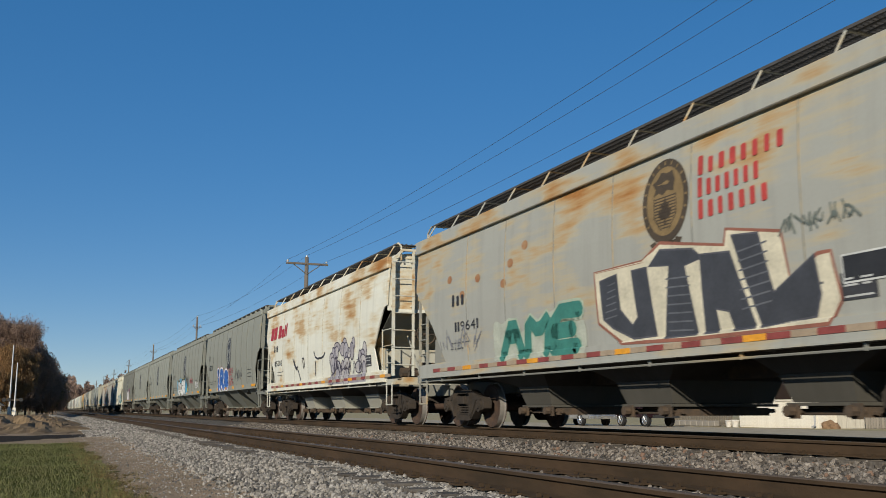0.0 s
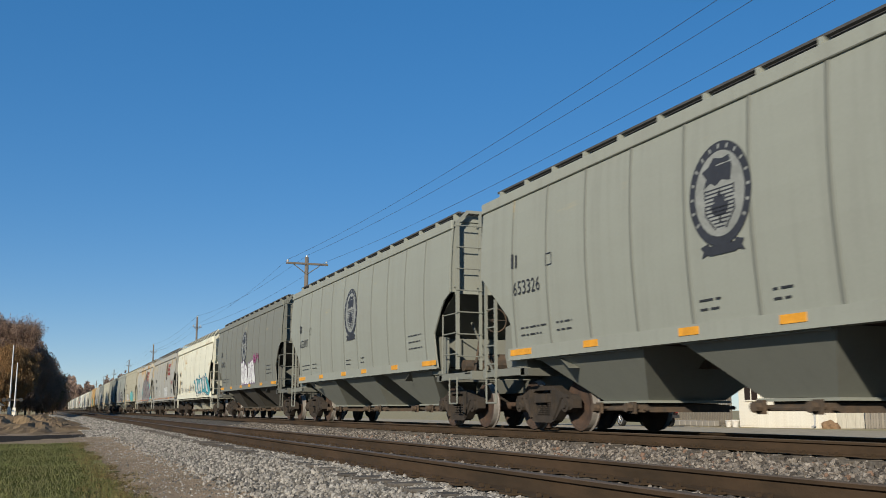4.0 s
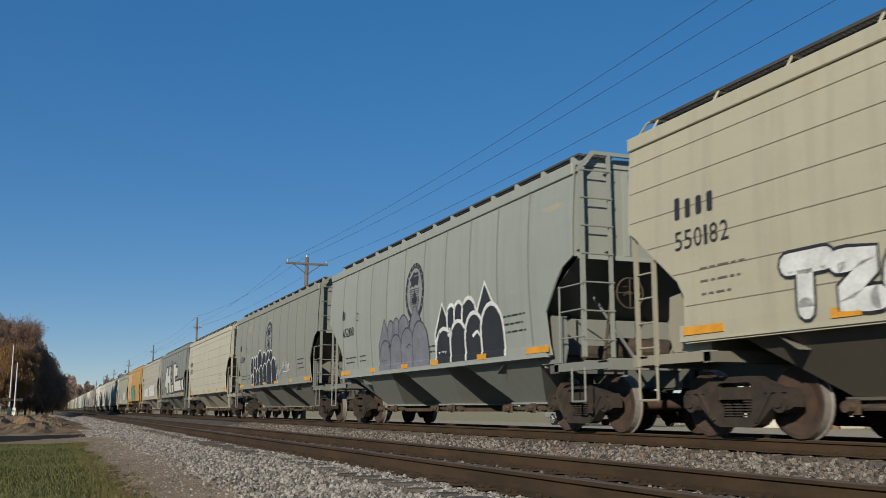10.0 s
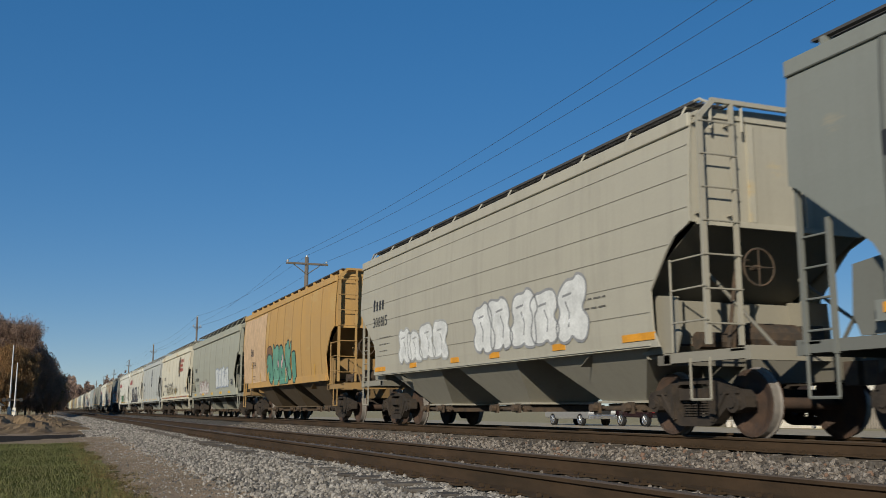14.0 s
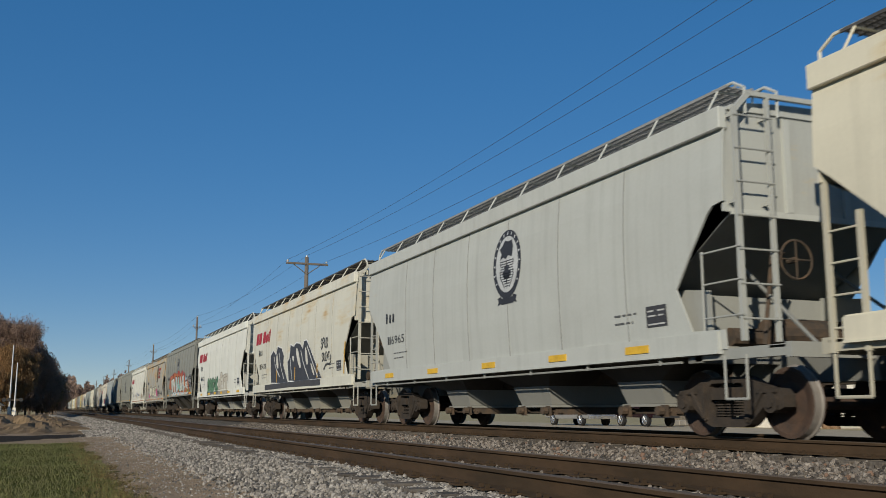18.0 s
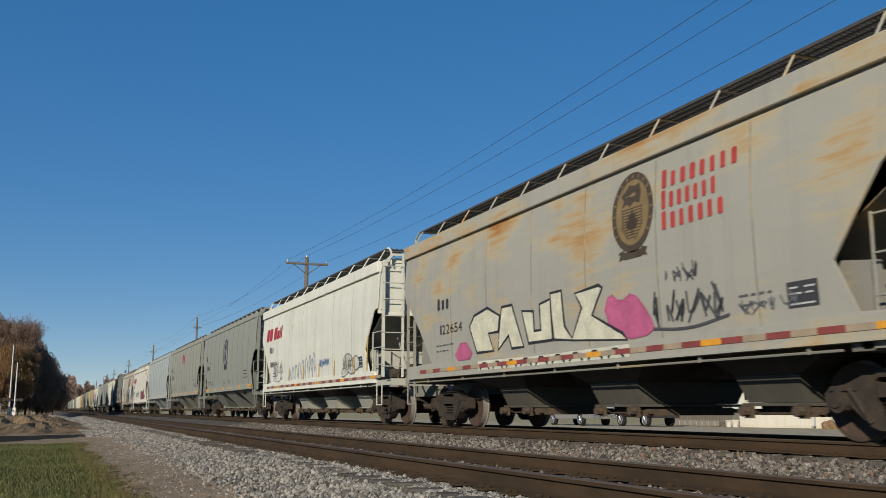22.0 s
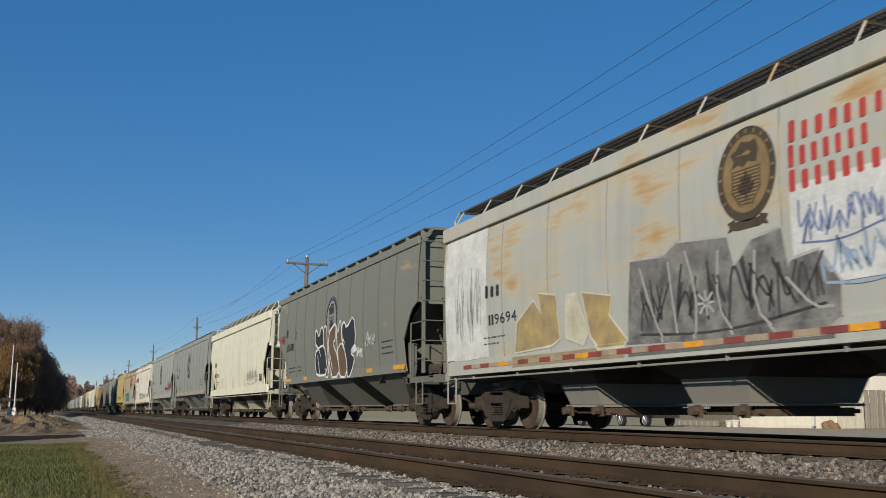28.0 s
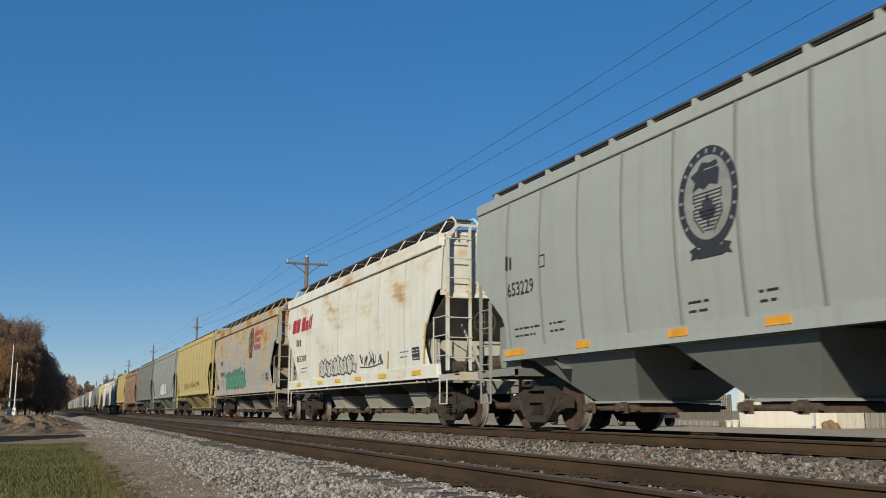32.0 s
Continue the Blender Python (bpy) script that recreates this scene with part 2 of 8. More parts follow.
def build_ground():
    xs = [-900, -400, -150, -70, -40, -25, -16, -11] + [-8 + 0.5 * k for k in range(16)] + [0.25 * k for k in range(56)] + [14.5, 16, 18, 21, 25, 30, 38, 50, 70, 110, 200, 450, 900]
    ys = [-300, -120, -50, -20, -8] + [-4 + k for k in range(4)] + [0.5 * k for k in range(90)] + [45 + k for k in range(90)] + [140, 150, 160, 175, 190, 210, 230, 250, 270, 290, 310, 330, 360, 390, 430, 480, 560, 700, 900, 1300, 2000, 3000]
    verts = [(x, y, ground_z(x, y)) for y in ys for x in xs]
    w = len(xs)
    faces = [(j * w + i, j * w + i + 1, (j + 1) * w + i + 1, (j + 1) * w + i) for j in range(len(ys) - 1) for i in range(w - 1)]
    me = bpy.data.meshes.new("ground")
    me.from_pydata(verts, [], faces)
    lay = me.color_attributes.new("cover", "FLOAT_COLOR", "POINT")
    data = np.ones((len(verts), 4), dtype=np.float32)
    for k, (x, y, z) in enumerate(verts):
        data[k, :3] = cover_of(x, y)
        data[k, 3] = cast_shade_at(x, y)
    lay.data.foreach_set("color", data.ravel())
    me.materials.append(ground_material())
    me.polygons.foreach_set("use_smooth", [True] * len(me.polygons))
    return tagged(new("ground", me), "trackside ground of grass, bare earth and grey ballast", "ground", kind="structure")


build_ground()


# ---- tracks ----
RAIL_PROFILE = ((-0.075, -0.172), (0.075, -0.172), (0.075, -0.160), (0.012, -0.138), (0.009, -0.045), (0.036, -0.034), (0.037, -0.008), (0.028, 0.0),
                (-0.028, 0.0), (-0.037, -0.008), (-0.036, -0.034), (-0.009, -0.045), (-0.012, -0.138), (-0.075, -0.160))
LINE_YS = [-160, -20, 0, 20, 40, 80, 120, 180, 250, 400, 700, 1500]


def rail_mesh():
    bm = bmesh.new()
    rings = [[bm.verts.new((px, y, pz)) for px, pz in RAIL_PROFILE] for y in LINE_YS]
    n = len(RAIL_PROFILE)
    for a, b in zip(rings, rings[1:]):
        for k in range(n):
            q = (k + 1) % n
            bm.faces.new((a[k], a[q], b[q], b[k])).material_index = 1 if 6 <= k <= 8 else 0
    return fix(bm)


def tie_mesh():
    bm = bmesh.new()
    box(bm, -1.3, 1.3, -0.115, 0.115, -0.18, 0.0)
    bmesh.ops.bevel(bm, geom=[e for e in bm.edges], offset=0.012, segments=1, affect="EDGES")
    me = bpy.data.meshes.new("tie")
    bm.to_mesh(me)
    me.materials.append(TIE)
    bm.free()
    return me


def spike_plate_mesh():
    bm = bmesh.new()
    box(bm, -0.18, 0.18, -0.09, 0.09, 0.0, 0.018)
    for sx in (-0.12, 0.12):
        for sy in (-0.06, 0.06):
            box(bm, sx - 0.018, sx + 0.018, sy - 0.012, sy + 0.012, 0.0, 0.05)
    me = bpy.data.meshes.new("tie_plate")
    bm.to_mesh(me)
    me.materials.append(RAIL)
    bm.free()
    return me


def build_track(name, cx, z, label, y_ties):
    track = tagged(new(name), label, "railway track", kind="structure")
    track.location = (cx, 0, z)
    for sx in (-0.755, 0.755):
        r = part("rail", rail_mesh(), [RAIL, RAIL_TOP], track)
        r.location.x = sx
    tie, plate = tie_mesh(), spike_plate_mesh()
    for k in range(int(y_ties[0] / 0.53), int(y_ties[1] / 0.53)):
        t = new("tie", tie)
        t.parent = track
        t.location = (random.uniform(-0.06, 0.06), k * 0.53 + random.uniform(-0.03, 0.03), -0.172 - random.uniform(0.004, 0.02))
        t.rotation_euler.z = random.uniform(-0.02, 0.02)
        if k * 0.53 < 26:
            for sx in (-0.755, 0.755):
                p = new("tie_plate", plate)
                p.parent = track
                p.location = (sx, t.location.y, -0.172)
    return track


build_track("near_track", NEAR_X, 0.0, "empty railway track with rusty rails on weathered ties", (3, 90))
build_track("train_track", TRAIN_X, TRAIN_Z, "railway track under the passing freight train", (3, 46))


def scatter_stones(name, label, count, area, size, seed, lift=0.0, material=None):
    """Loose stones as one mesh; area gives (x, y) for two random numbers."""
    rnd = np.random.RandomState(seed)
    bm = bmesh.new()
    bmesh.ops.create_icosphere(bm, subdivisions=1, radius=1.0)
    bv = np.array([v.co[:] for v in bm.verts])
    bf = np.array([[v.index for v in f.verts] for f in bm.faces])
    bm.free()
    allv, allf = [], []
    for i in range(count):
        x, y = area(rnd.rand(), rnd.rand())
        s = size * (0.55 + 0.9 * rnd.rand())
        d = 1.0 + 0.62 * (rnd.rand(len(bv), 1) - 0.5)
        m = np.array(Euler(rnd.rand(3) * 6.28).to_matrix())
        v = (bv * d * s * np.array((1.0, 0.6 + 0.5 * rnd.rand(), 0.45 + 0.4 * rnd.rand()))) @ m.T
        allv.append(v + (x, y, ground_z(x, y) + lift + s * 0.25 * (rnd.rand())))
        allf.append(bf + len(bv) * i)
    me = bpy.data.meshes.new(name)
    me.from_pydata(np.concatenate(allv).tolist(), [], np.concatenate(allf).tolist())
    me.materials.append(material or STONE)
    return tagged(new(name, me), label, "ballast", kind="stuff")


scatter_stones("ballast_shoulder", "loose grey ballast stones beside the near track", 23000, lambda a, b: (1.85 + 1.7 * a ** 0.62, 6.5 + 42 * b ** 1.7), 0.027, 1)
scatter_stones("ballast_between_tracks", "grey and reddish ballast between the tracks", 22000, lambda a, b: (5.15 + 3.2 * a, 5.0 + 38 * b ** 1.6), 0.031, 2, 0.0, STONE_BROWN)
scatter_stones("ballast_between_rails", "ballast between the rusty rails", 5200, lambda a, b: (3.55 + 1.35 * a, 6.0 + 30 * b * b), 0.029, 3, 0.0, STONE_BROWN)
scatter_stones("reddish_stones", "scattered reddish brown stones in the ballast", 260, lambda a, b: (5.2 + 3.0 * a, 6.0 + 22 * b ** 1.4), 0.032, 9, 0.015, mat("reddish_stone", (0.2, 0.125, 0.09), (0.13, 0.085, 0.06), 12, 0.9))
scatter_stones("pebbles", "scattered pebbles on the bare earth path", 3200, lambda a, b: (0.7 + 1.5 * a ** 0.6, 8.5 + 32 * b ** 1.6), 0.014, 4)
scatter_stones("far_ballast_shoulder", "pale coarse ballast far along the near track", 7000, lambda a, b: (1.3 + 2.0 * a, 38 + 75 * b ** 1.3), 0.055, 6)
scatter_stones("far_crossing_gravel", "pale gravel heaped along the crossing", 2600, lambda a, b: (-9.5 + 11.0 * a, 108 + 12 * b), 0.13, 5)


# ---- the hopper cars ----
# A car's space: y along the car (+y is its rear), -x the side with the camera, z = 0 at the rail top.
FRONT, REAR = 7.1, 7.98   # the body reaches from -FRONT to REAR
PLAT = 8.02               # end sills


def end_of(sign):
    return REAR if sign > 0 else FRONT


PROFILES = {
    "ribbed": ((1.30, 1.48), (1.6, 1.51), (2.0, 1.545), (2.5, 1.575), (3.0, 1.585), (3.5, 1.575), (4.0, 1.545), (4.46, 1.50)),
    "smooth": ((1.13, 1.52), (1.5, 1.545), (2.0, 1.575), (2.5, 1.59), (3.0, 1.59), (3.5, 1.57), (4.0, 1.53), (4.27, 1.49)),
    "planked": ((1.25, 1.52), (1.5, 1.545), (2.0, 1.57), (2.5, 1.585), (3.0, 1.585), (3.5, 1.57), (4.0, 1.54), (4.40, 1.50)),
}
# how the side is cut away at its front and rear: height, inset
CUTS = {
    ("ribbed", -1): ((1.30, 0.95), (1.5, 1.0), (2.05, 1.03), (2.56, 0.56), (2.74, 0.36), (2.86, 0.05), (2.90, 0.0), (9, 0.0)),
    ("ribbed", 1): ((1.30, 1.22), (1.9, 1.27), (2.1, 1.15), (2.9, 0.12), (2.96, 0.0), (9, 0.0)),
    ("smooth", -1): ((1.13, 0.15), (1.38, 0.15), (1.40, 0.82), (1.99, 1.10), (2.5, 0.68), (2.9, 0.35), (3.0, 0.22), (3.03, 0.0), (9, 0.0)),
    ("smooth", 1): ((1.13, 0.25), (1.38, 0.25), (1.40, 1.72), (2.2, 1.05), (2.9, 0.25), (3.1, 0.0), (9, 0.0)),
    ("planked", -1): ((1.25, 0.9), (1.5, 1.0), (2.05, 1.0), (2.56, 0.56), (2.74, 0.36), (2.86, 0.05), (2.90, 0.0), (9, 0.0)),
    ("planked", 1): ((1.25, 1.22), (1.9, 1.27), (2.1, 1.15), (2.9, 0.12), (2.96, 0.0), (9, 0.0)),
}


def half_width(kind, z):
    p = PROFILES[kind]
    return lerp([a for a, _ in p], [b for _, b in p], z)


def cut(kind, z, end=-1):
    p = CUTS[kind, end]
    return lerp([a for a, _ in p], [b for _, b in p], z)


def side_panel(kind, side):
    bm = bmesh.new()
    zs = sorted({z for z, _ in PROFILES[kind]} | {z for e in (-1, 1) for z, _ in CUTS[kind, e] if z < 5})
    zs = [z for z in zs if z <= PROFILES[kind][-1][0]]
    rows = []
    for z in zs:
        w, lf, lr = half_width(kind, z), FRONT - cut(kind, z, -1), REAR - cut(kind, z, 1)
        rows.append([bm.verts.new((side * (w - d), y, z)) for y, d in ((-lf, 0), (lr, 0), (lr, 0.03), (-lf, 0.03))])
    for a, b in zip(rows, rows[1:]):
        for k in range(4):
            q = (k + 1) % 4
            bm.faces.new((a[k], a[q], b[q], b[k]))
    bm.faces.new(rows[0])
    bm.faces.new(rows[-1])
    return fix(bm)


def roof_mesh(kind):
    bm = bmesh.new()
    ez = PROFILES[kind][-1][0]
    w = half_width(kind, ez)
    rise = 0.17
    n = 8
    rows = []
    for y in (-FRONT, REAR):
        top = [bm.verts.new((w * math.cos(math.pi * k / n) * -1, y, ez + 0.002 + rise * math.sin(math.pi * k / n) ** 0.8)) for k in range(n + 1)]
        rows.append(top)
    for k in range(n):
        bm.faces.new((rows[0][k], rows[0][k + 1], rows[1][k + 1], rows[1][k]))
    bm.faces.new(rows[0])
    bm.faces.new(rows[1])
    bm.faces.new((rows[0][0], rows[0][n], rows[1][n], rows[1][0]))
    return fix(bm)


def end_sheet(kind, sign):
    """The upright upper end wall."""
    bm = bmesh.new()
    ez = PROFILES[kind][-1][0]
    y = sign * (end_of(sign) - 0.03)
    zs = (2.9, 3.3, 3.7, 4.1, ez)
    rows = []
    for z in zs:
        w = half_width(kind, z) - 0.03
        rows.append([bm.verts.new((x, yy, z)) for x, yy in ((-w, y), (w, y), (w, y - sign * 0.03), (-w, y - sign * 0.03))])
    for a, b in zip(rows, rows[1:]):
        for k in range(4):
            q = (k + 1) % 4
            bm.faces.new((a[k], a[q], b[q], b[k]))
    bm.faces.new(rows[0])
    bm.faces.new(rows[-1])
    return fix(bm)


def end_ribs(kind, parent):
    """Two upright stiffeners and the crosswise angle on the front end sheet."""
    ez = PROFILES[kind][-1][0]
    y = -(FRONT - 0.03)
    for x0, x1, z0, z1 in ((-0.55, -0.45, 2.945, ez - 0.05), (0.45, 0.55, 2.945, ez - 0.05), (-1.45, 1.45, 2.86, 2.94)):
        bm = bmesh.new()
        box(bm, x0, x1, y - 0.05, y - 0.001, z0, z1)
        part("end_rib", bm, PAINT, parent)


def slope_sheet(kind, sign):
    bm = bmesh.new()
    w = 1.44
    y0, y1 = sign * (end_of(sign) - 0.05), sign * (end_of(sign) - 3.2)
    vs = [bm.verts.new(p) for p in ((-w, y0, 2.9), (w, y0, 2.9), (w, y1, 1.1), (-w, y1, 1.1), (-w, y0 - sign * 0.05, 2.86), (w, y0 - sign * 0.05, 2.86), (w, y1 - sign * 0.05, 1.06), (-w, y1 - sign * 0.05, 1.06))]
    for f in ((0, 1, 2, 3), (4, 5, 6, 7), (0, 1, 5, 4), (1, 2, 6, 5), (2, 3, 7, 6), (3, 0, 4, 7)):
        bm.faces.new([vs[k] for k in f])
    return fix(bm)


def bolster_web(kind, sign):
    """Plates between the draft sill and the slope sheet at the car's end."""
    bm = bmesh.new()
    s = sign
    extrude_poly(bm, [(s * (end_of(sign) - 1.55), 1.16), (s * (end_of(sign) - 0.72), 1.16), (s * (end_of(sign) - 0.62), 1.4), (s * (end_of(sign) - 0.66), 1.95), (s * (end_of(sign) - 1.5), 2.05)], -1.36, -1.33)
    extrude_poly(bm, [(s * (end_of(sign) - 1.55), 1.16), (s * (end_of(sign) - 0.72), 1.16), (s * (end_of(sign) - 0.62), 1.4), (s * (end_of(sign) - 0.66), 1.95), (s * (end_of(sign) - 1.5), 2.05)], 1.33, 1.36)
    y = s * (end_of(sign) - 1.5)
    box(bm, -1.33, 1.33, min(y, y + s * 0.03), max(y, y + s * 0.03), 1.1, 2.0)
    return fix(bm)


def top_chord(kind, side):
    bm = bmesh.new()
    ez = PROFILES[kind][-1][0]
    w = half_width(kind, ez)
    h, out = (0.17, 0.055) if kind != "smooth" else (0.27, 0.11)
    box(bm, min(side * (w - 0.02), side * (w + out)), max(side * (w - 0.02), side * (w + out)), -FRONT - 0.01, REAR + 0.01, ez - h, ez + 0.03)
    bmesh.ops.bevel(bm, geom=list(bm.edges), offset=0.012, segments=1, affect="EDGES")
    return fix(bm)


def side_sill(kind, side):
    bm = bmesh.new()
    if kind == "smooth":
        a, b, z0, z1, ly = 1.50, 1.575, 1.10, 1.36, 0.25
    else:
        a, b, z0, z1, ly = 1.43, 1.525, 1.30, 1.50, 1.1
    box(bm, min(side * a, side * b), max(side * a, side * b), ly - FRONT, REAR - ly, z0, z1)
    box(bm, min(side * (a - 0.06), side * (b + 0.02)), max(side * (a - 0.06), side * (b + 0.02)), ly - FRONT, REAR - ly, z0 - 0.025, z0)
    return fix(bm)


def rib_mesh(kind, side):
    """One upright side post, bowed with the side."""
    bm = bmesh.new()
    zs = (1.5, 1.8, 2.1, 2.5, 2.9, 3.3, 3.7, 4.1, 4.3)
    rows = []
    for z in zs:
        w = half_width(kind, z)
        rows.append([bm.verts.new((side * (w + o), y, z)) for y, o in ((-0.055, -0.004), (-0.022, 0.012), (0.022, 0.012), (0.055, -0.004))])
    for a, b in zip(rows, rows[1:]):
        for k in range(3):
            bm.faces.new((a[k], a[k + 1], b[k + 1], b[k]))
    bm.faces.new(rows[0])
    bm.faces.new(rows[-1])
    return fix(bm)


def seam_mesh(kind, z):
    """A long welded lap that runs the length of a planked side."""
    bm = bmesh.new()
    w = half_width(kind, z)
    box(bm, -w - 0.006, -w + 0.01, cut(kind, z, -1) - FRONT + 0.04, REAR - cut(kind, z, 1) - 0.04, z - 0.006, z + 0.006)
    return bm


def upright_seam(kind):
    """A narrow welded seam that follows the bow of a smooth side."""
    bm = bmesh.new()
    zs = [1.36 + k * 0.28 for k in range(11)]
    rows = []
    for z in zs:
        w = half_width(kind, z)
        rows.append([bm.verts.new((-w - d, y, z)) for d, y in ((-0.004, -0.016), (0.007, -0.008), (0.007, 0.008), (-0.004, 0.016))])
    for p, q in zip(rows, rows[1:]):
        for k in range(3):
            bm.faces.new((p[k], p[k + 1], q[k + 1], q[k]))
    return fix(bm)


def frustum(levels, flange=True):
    """Sloping sheets between levels of (z, half width, y from, y to), narrowing downwards."""
    bm = bmesh.new()
    rings = [[bm.verts.new((x, y, z)) for x, y in ((-w, a), (w, a), (w, b), (-w, b))] for z, w, a, b in levels]
    for a, b in zip(rings, rings[1:]):
        for k in range(4):
            q = (k + 1) % 4
            bm.faces.new((a[k], a[q], b[q], b[k]))
    bm.faces.new(rings[0][::-1])
    bm.faces.new(rings[-1])
    if flange:
        z, w, a, b = levels[-1]
        box(bm, -w - 0.05, w + 0.05, a - 0.07, b + 0.07, z - 0.045, z - 0.005)
    return fix(bm)


# each hopper's middle, the reach of its top and of its foot along the car
HOPPERS = {
    "ribbed": ((4.12, -1.62, 1.78, -0.66, 0.66), (0.13, -1.42, 1.46, -0.66, 0.66), (-3.86, -1.78, 1.62, -0.66, 0.66)),
    "smooth": ((3.1, -0.95, 2.3, -0.60, 0.60), (-0.55, -1.40, 1.40, -0.72, 0.72), (-4.2, -1.60, 0.95, -0.60, 0.60)),
}
HOPPERS["planked"] = tuple((m - 0.15, a, b, c, d) for m, a, b, c, d in HOPPERS["ribbed"])


def hopper_mesh(kind, row):
    """A discharge hopper: four sloping sheets narrowing downwards."""
    _, a, b, c, d = row
    if kind == "smooth":
        return frustum(((1.12, 1.36, a, b), (0.80, 1.04, c, d)), False)
    bm = frustum(((1.30, 1.45, a, b), (0.52, 0.74, c, d)))
    # stiffening angle along the top of the side sheet
    bar(bm, (-1.45, a + 0.05, 1.27), (-1.45, b - 0.05, 1.27), 0.028, 6)
    return bm


def slope_floor(kind):
    """The ridge sheets between the hoppers, over the centre sill."""
    bm = bmesh.new()
    z = 1.14 if kind == "smooth" else 1.31
    box(bm, -1.42, 1.42, -5.7, 6.0, z, z + 0.03)
    box(bm, -0.2, 0.2, -6.2, 6.4, z - 0.32, z)
    return bm


def chute_mesh(row):
    """The steeper lower chute of a smooth-sided car's hopper."""
    _, a, b, c, d = row
    return frustum(((0.80, 1.05, c, d), (0.46, 0.92, c * 0.86, d * 0.86)))


def gate_mesh():
    """Sliding outlet gate with its rack and operating shafts."""
    bm = bmesh.new()
    box(bm, -0.72, 0.72, -0.5, 0.5, -0.1, 0.0)
    box(bm, -0.85, 0.85, -0.62, -0.5, -0.14, -0.02)
    for y in (-0.55, 0.45):
        bar(bm, (-1.02, y, -0.07), (1.0, y, -0.07), 0.03, 8)
        bar(bm, (-1.10, y, -0.07), (-1.0, y, -0.07), 0.07, 8)
        box(bm, -0.98, -0.94, y - 0.08, y + 0.08, -0.16, 0.02)
    bar(bm, (-0.8, -0.7, -0.09), (-0.8, 0.7, -0.09), 0.03, 6)
    return fix(bm)


def running_board(kind):
    """Roof walkway: longitudinal grating strips on two bearers."""
    bm = bmesh.new()
    if kind == "ribbed":
        z0 = 4.70
        for sx in (-0.95, 0.95):
            for k in range(6):
                x = sx - 0.3 + 0.12 * k
                box(bm, x - 0.04, x + 0.04, -FRONT + 0.2, REAR - 0.2, z0, z0 + 0.035)
    else:
        z0 = 4.66
        for sx in (-0.98, 0.98):
            for x in (sx - 0.28, sx - 0.14, sx, sx + 0.14, sx + 0.28):
                box(bm, x - 0.012, x + 0.012, -FRONT + 0.2, REAR - 0.2, z0, z0 + 0.04)
            n = 200
            for k in range(n):
                y = -FRONT + 0.25 + (FRONT + REAR - 0.5) * k / (n - 1)
                box(bm, sx - 0.28, sx + 0.28, y - 0.019, y + 0.019, z0 + 0.004, z0 + 0.026)
    return fix(bm)


def board_support(kind, s):
    bm = bmesh.new()
    if kind == "ribbed":
        box(bm, min(s * 1.32, s * 0.5), max(s * 1.32, s * 0.5), -0.035, 0.035, 4.52, 4.70)
    else:
        pts = [(s * 1.5, 0, 4.26), (s * 1.26, 0, 4.66), (s * 0.68, 0, 4.66), (s * 0.68, 0, 4.36)]
        for a, b in zip(pts, pts[1:]):
            bar(bm, a, b, 0.017, 6)
    return fix(bm)


def hatch_mesh():
    """The long trough hatch along the roof's middle."""
    bm = bmesh.new()
    box(bm, -0.3, 0.3, -FRONT + 0.8, REAR - 0.8, 4.4, 4.56)
    for k in range(9):
        y = -FRONT + 1.2 + k * (FRONT + REAR - 2.4) / 8
        box(bm, -0.36, 0.36, y - 0.05, y + 0.05, 4.42, 4.59)
    return fix(bm)


def end_rail_mesh(sign, x):
    """Bent safety rail of the end crossover walk on the roof."""
    bm = bmesh.new()
    y0, y1 = sign * (end_of(sign) - 0.55), sign * (end_of(sign) + 0.12)
    for x in (x,):
        pts = [(x, y0, 4.69), (x, sign * (end_of(sign) - 0.1), 4.69), (x, y1, 4.56), (x, y1, 4.2)]
        for a, b in zip(pts, pts[1:]):
            bar(bm, a, b, 0.022, 6)
    return fix(bm)


def tall_ladder(kind, sign):
    """Full-height end ladder, its outer stile bent over the roof's corner."""
    bm = bmesh.new()
    y = sign * (end_of(sign) + 0.14)
    ez = PROFILES[kind][-1][0]
    xs = (-1.46, -0.92)

    def strip(a, b, w):
        a, b = Vector(a), Vector(b)
        d = (b - a).normalized()
        n = Vector((d.z, 0, -d.x)) * w
        vs = [bm.verts.new(p + n * i + Vector((0, j, 0))) for p in (a, b) for i in (-1, 1) for j in (-0.03, 0.03)]
        for f in ((0, 1, 3, 2), (4, 6, 7, 5), (0, 4, 5, 1), (2, 3, 7, 6), (0, 2, 6, 4), (1, 5, 7, 3)):
            bm.faces.new([vs[k] for k in f])
    strip((xs[0], y, 1.22), (xs[0], y, ez - 0.02), 0.036)
    strip((xs[0], y, ez - 0.05), (xs[0] + 0.24, y, ez + 0.2), 0.034)
    strip((xs[0] + 0.2, y, ez + 0.2), (1.2, y, ez + 0.2), 0.032)
    strip((xs[1], y, 1.22), (xs[1], y, ez + 0.18), 0.027)
    for z in (ez - 0.1, 3.02):
        for x in xs:
            box(bm, x - 0.02, x + 0.02, min(y, sign * (end_of(sign) - 0.02)), max(y, sign * (end_of(sign) - 0.02)), z - 0.02, z + 0.02)
    return fix(bm)


def rung_mesh():
    bm = bmesh.new()
    bar(bm, (-1.5, 0, 0), (-0.88, 0, 0), 0.014, 6)
    return bm


def short_ladder(sign):
    """Side ladder at the corner, from the cut-away to the stirrup."""
    bm = bmesh.new()
    x = -1.5
    ys = (sign * (end_of(sign) - 0.05), sign * (end_of(sign) - 0.5))
    for y, zt in zip(ys, (2.92, 2.5)):
        box(bm, x - 0.025, x + 0.025, y - 0.03, y + 0.03, 0.98, zt)
    return fix(bm)


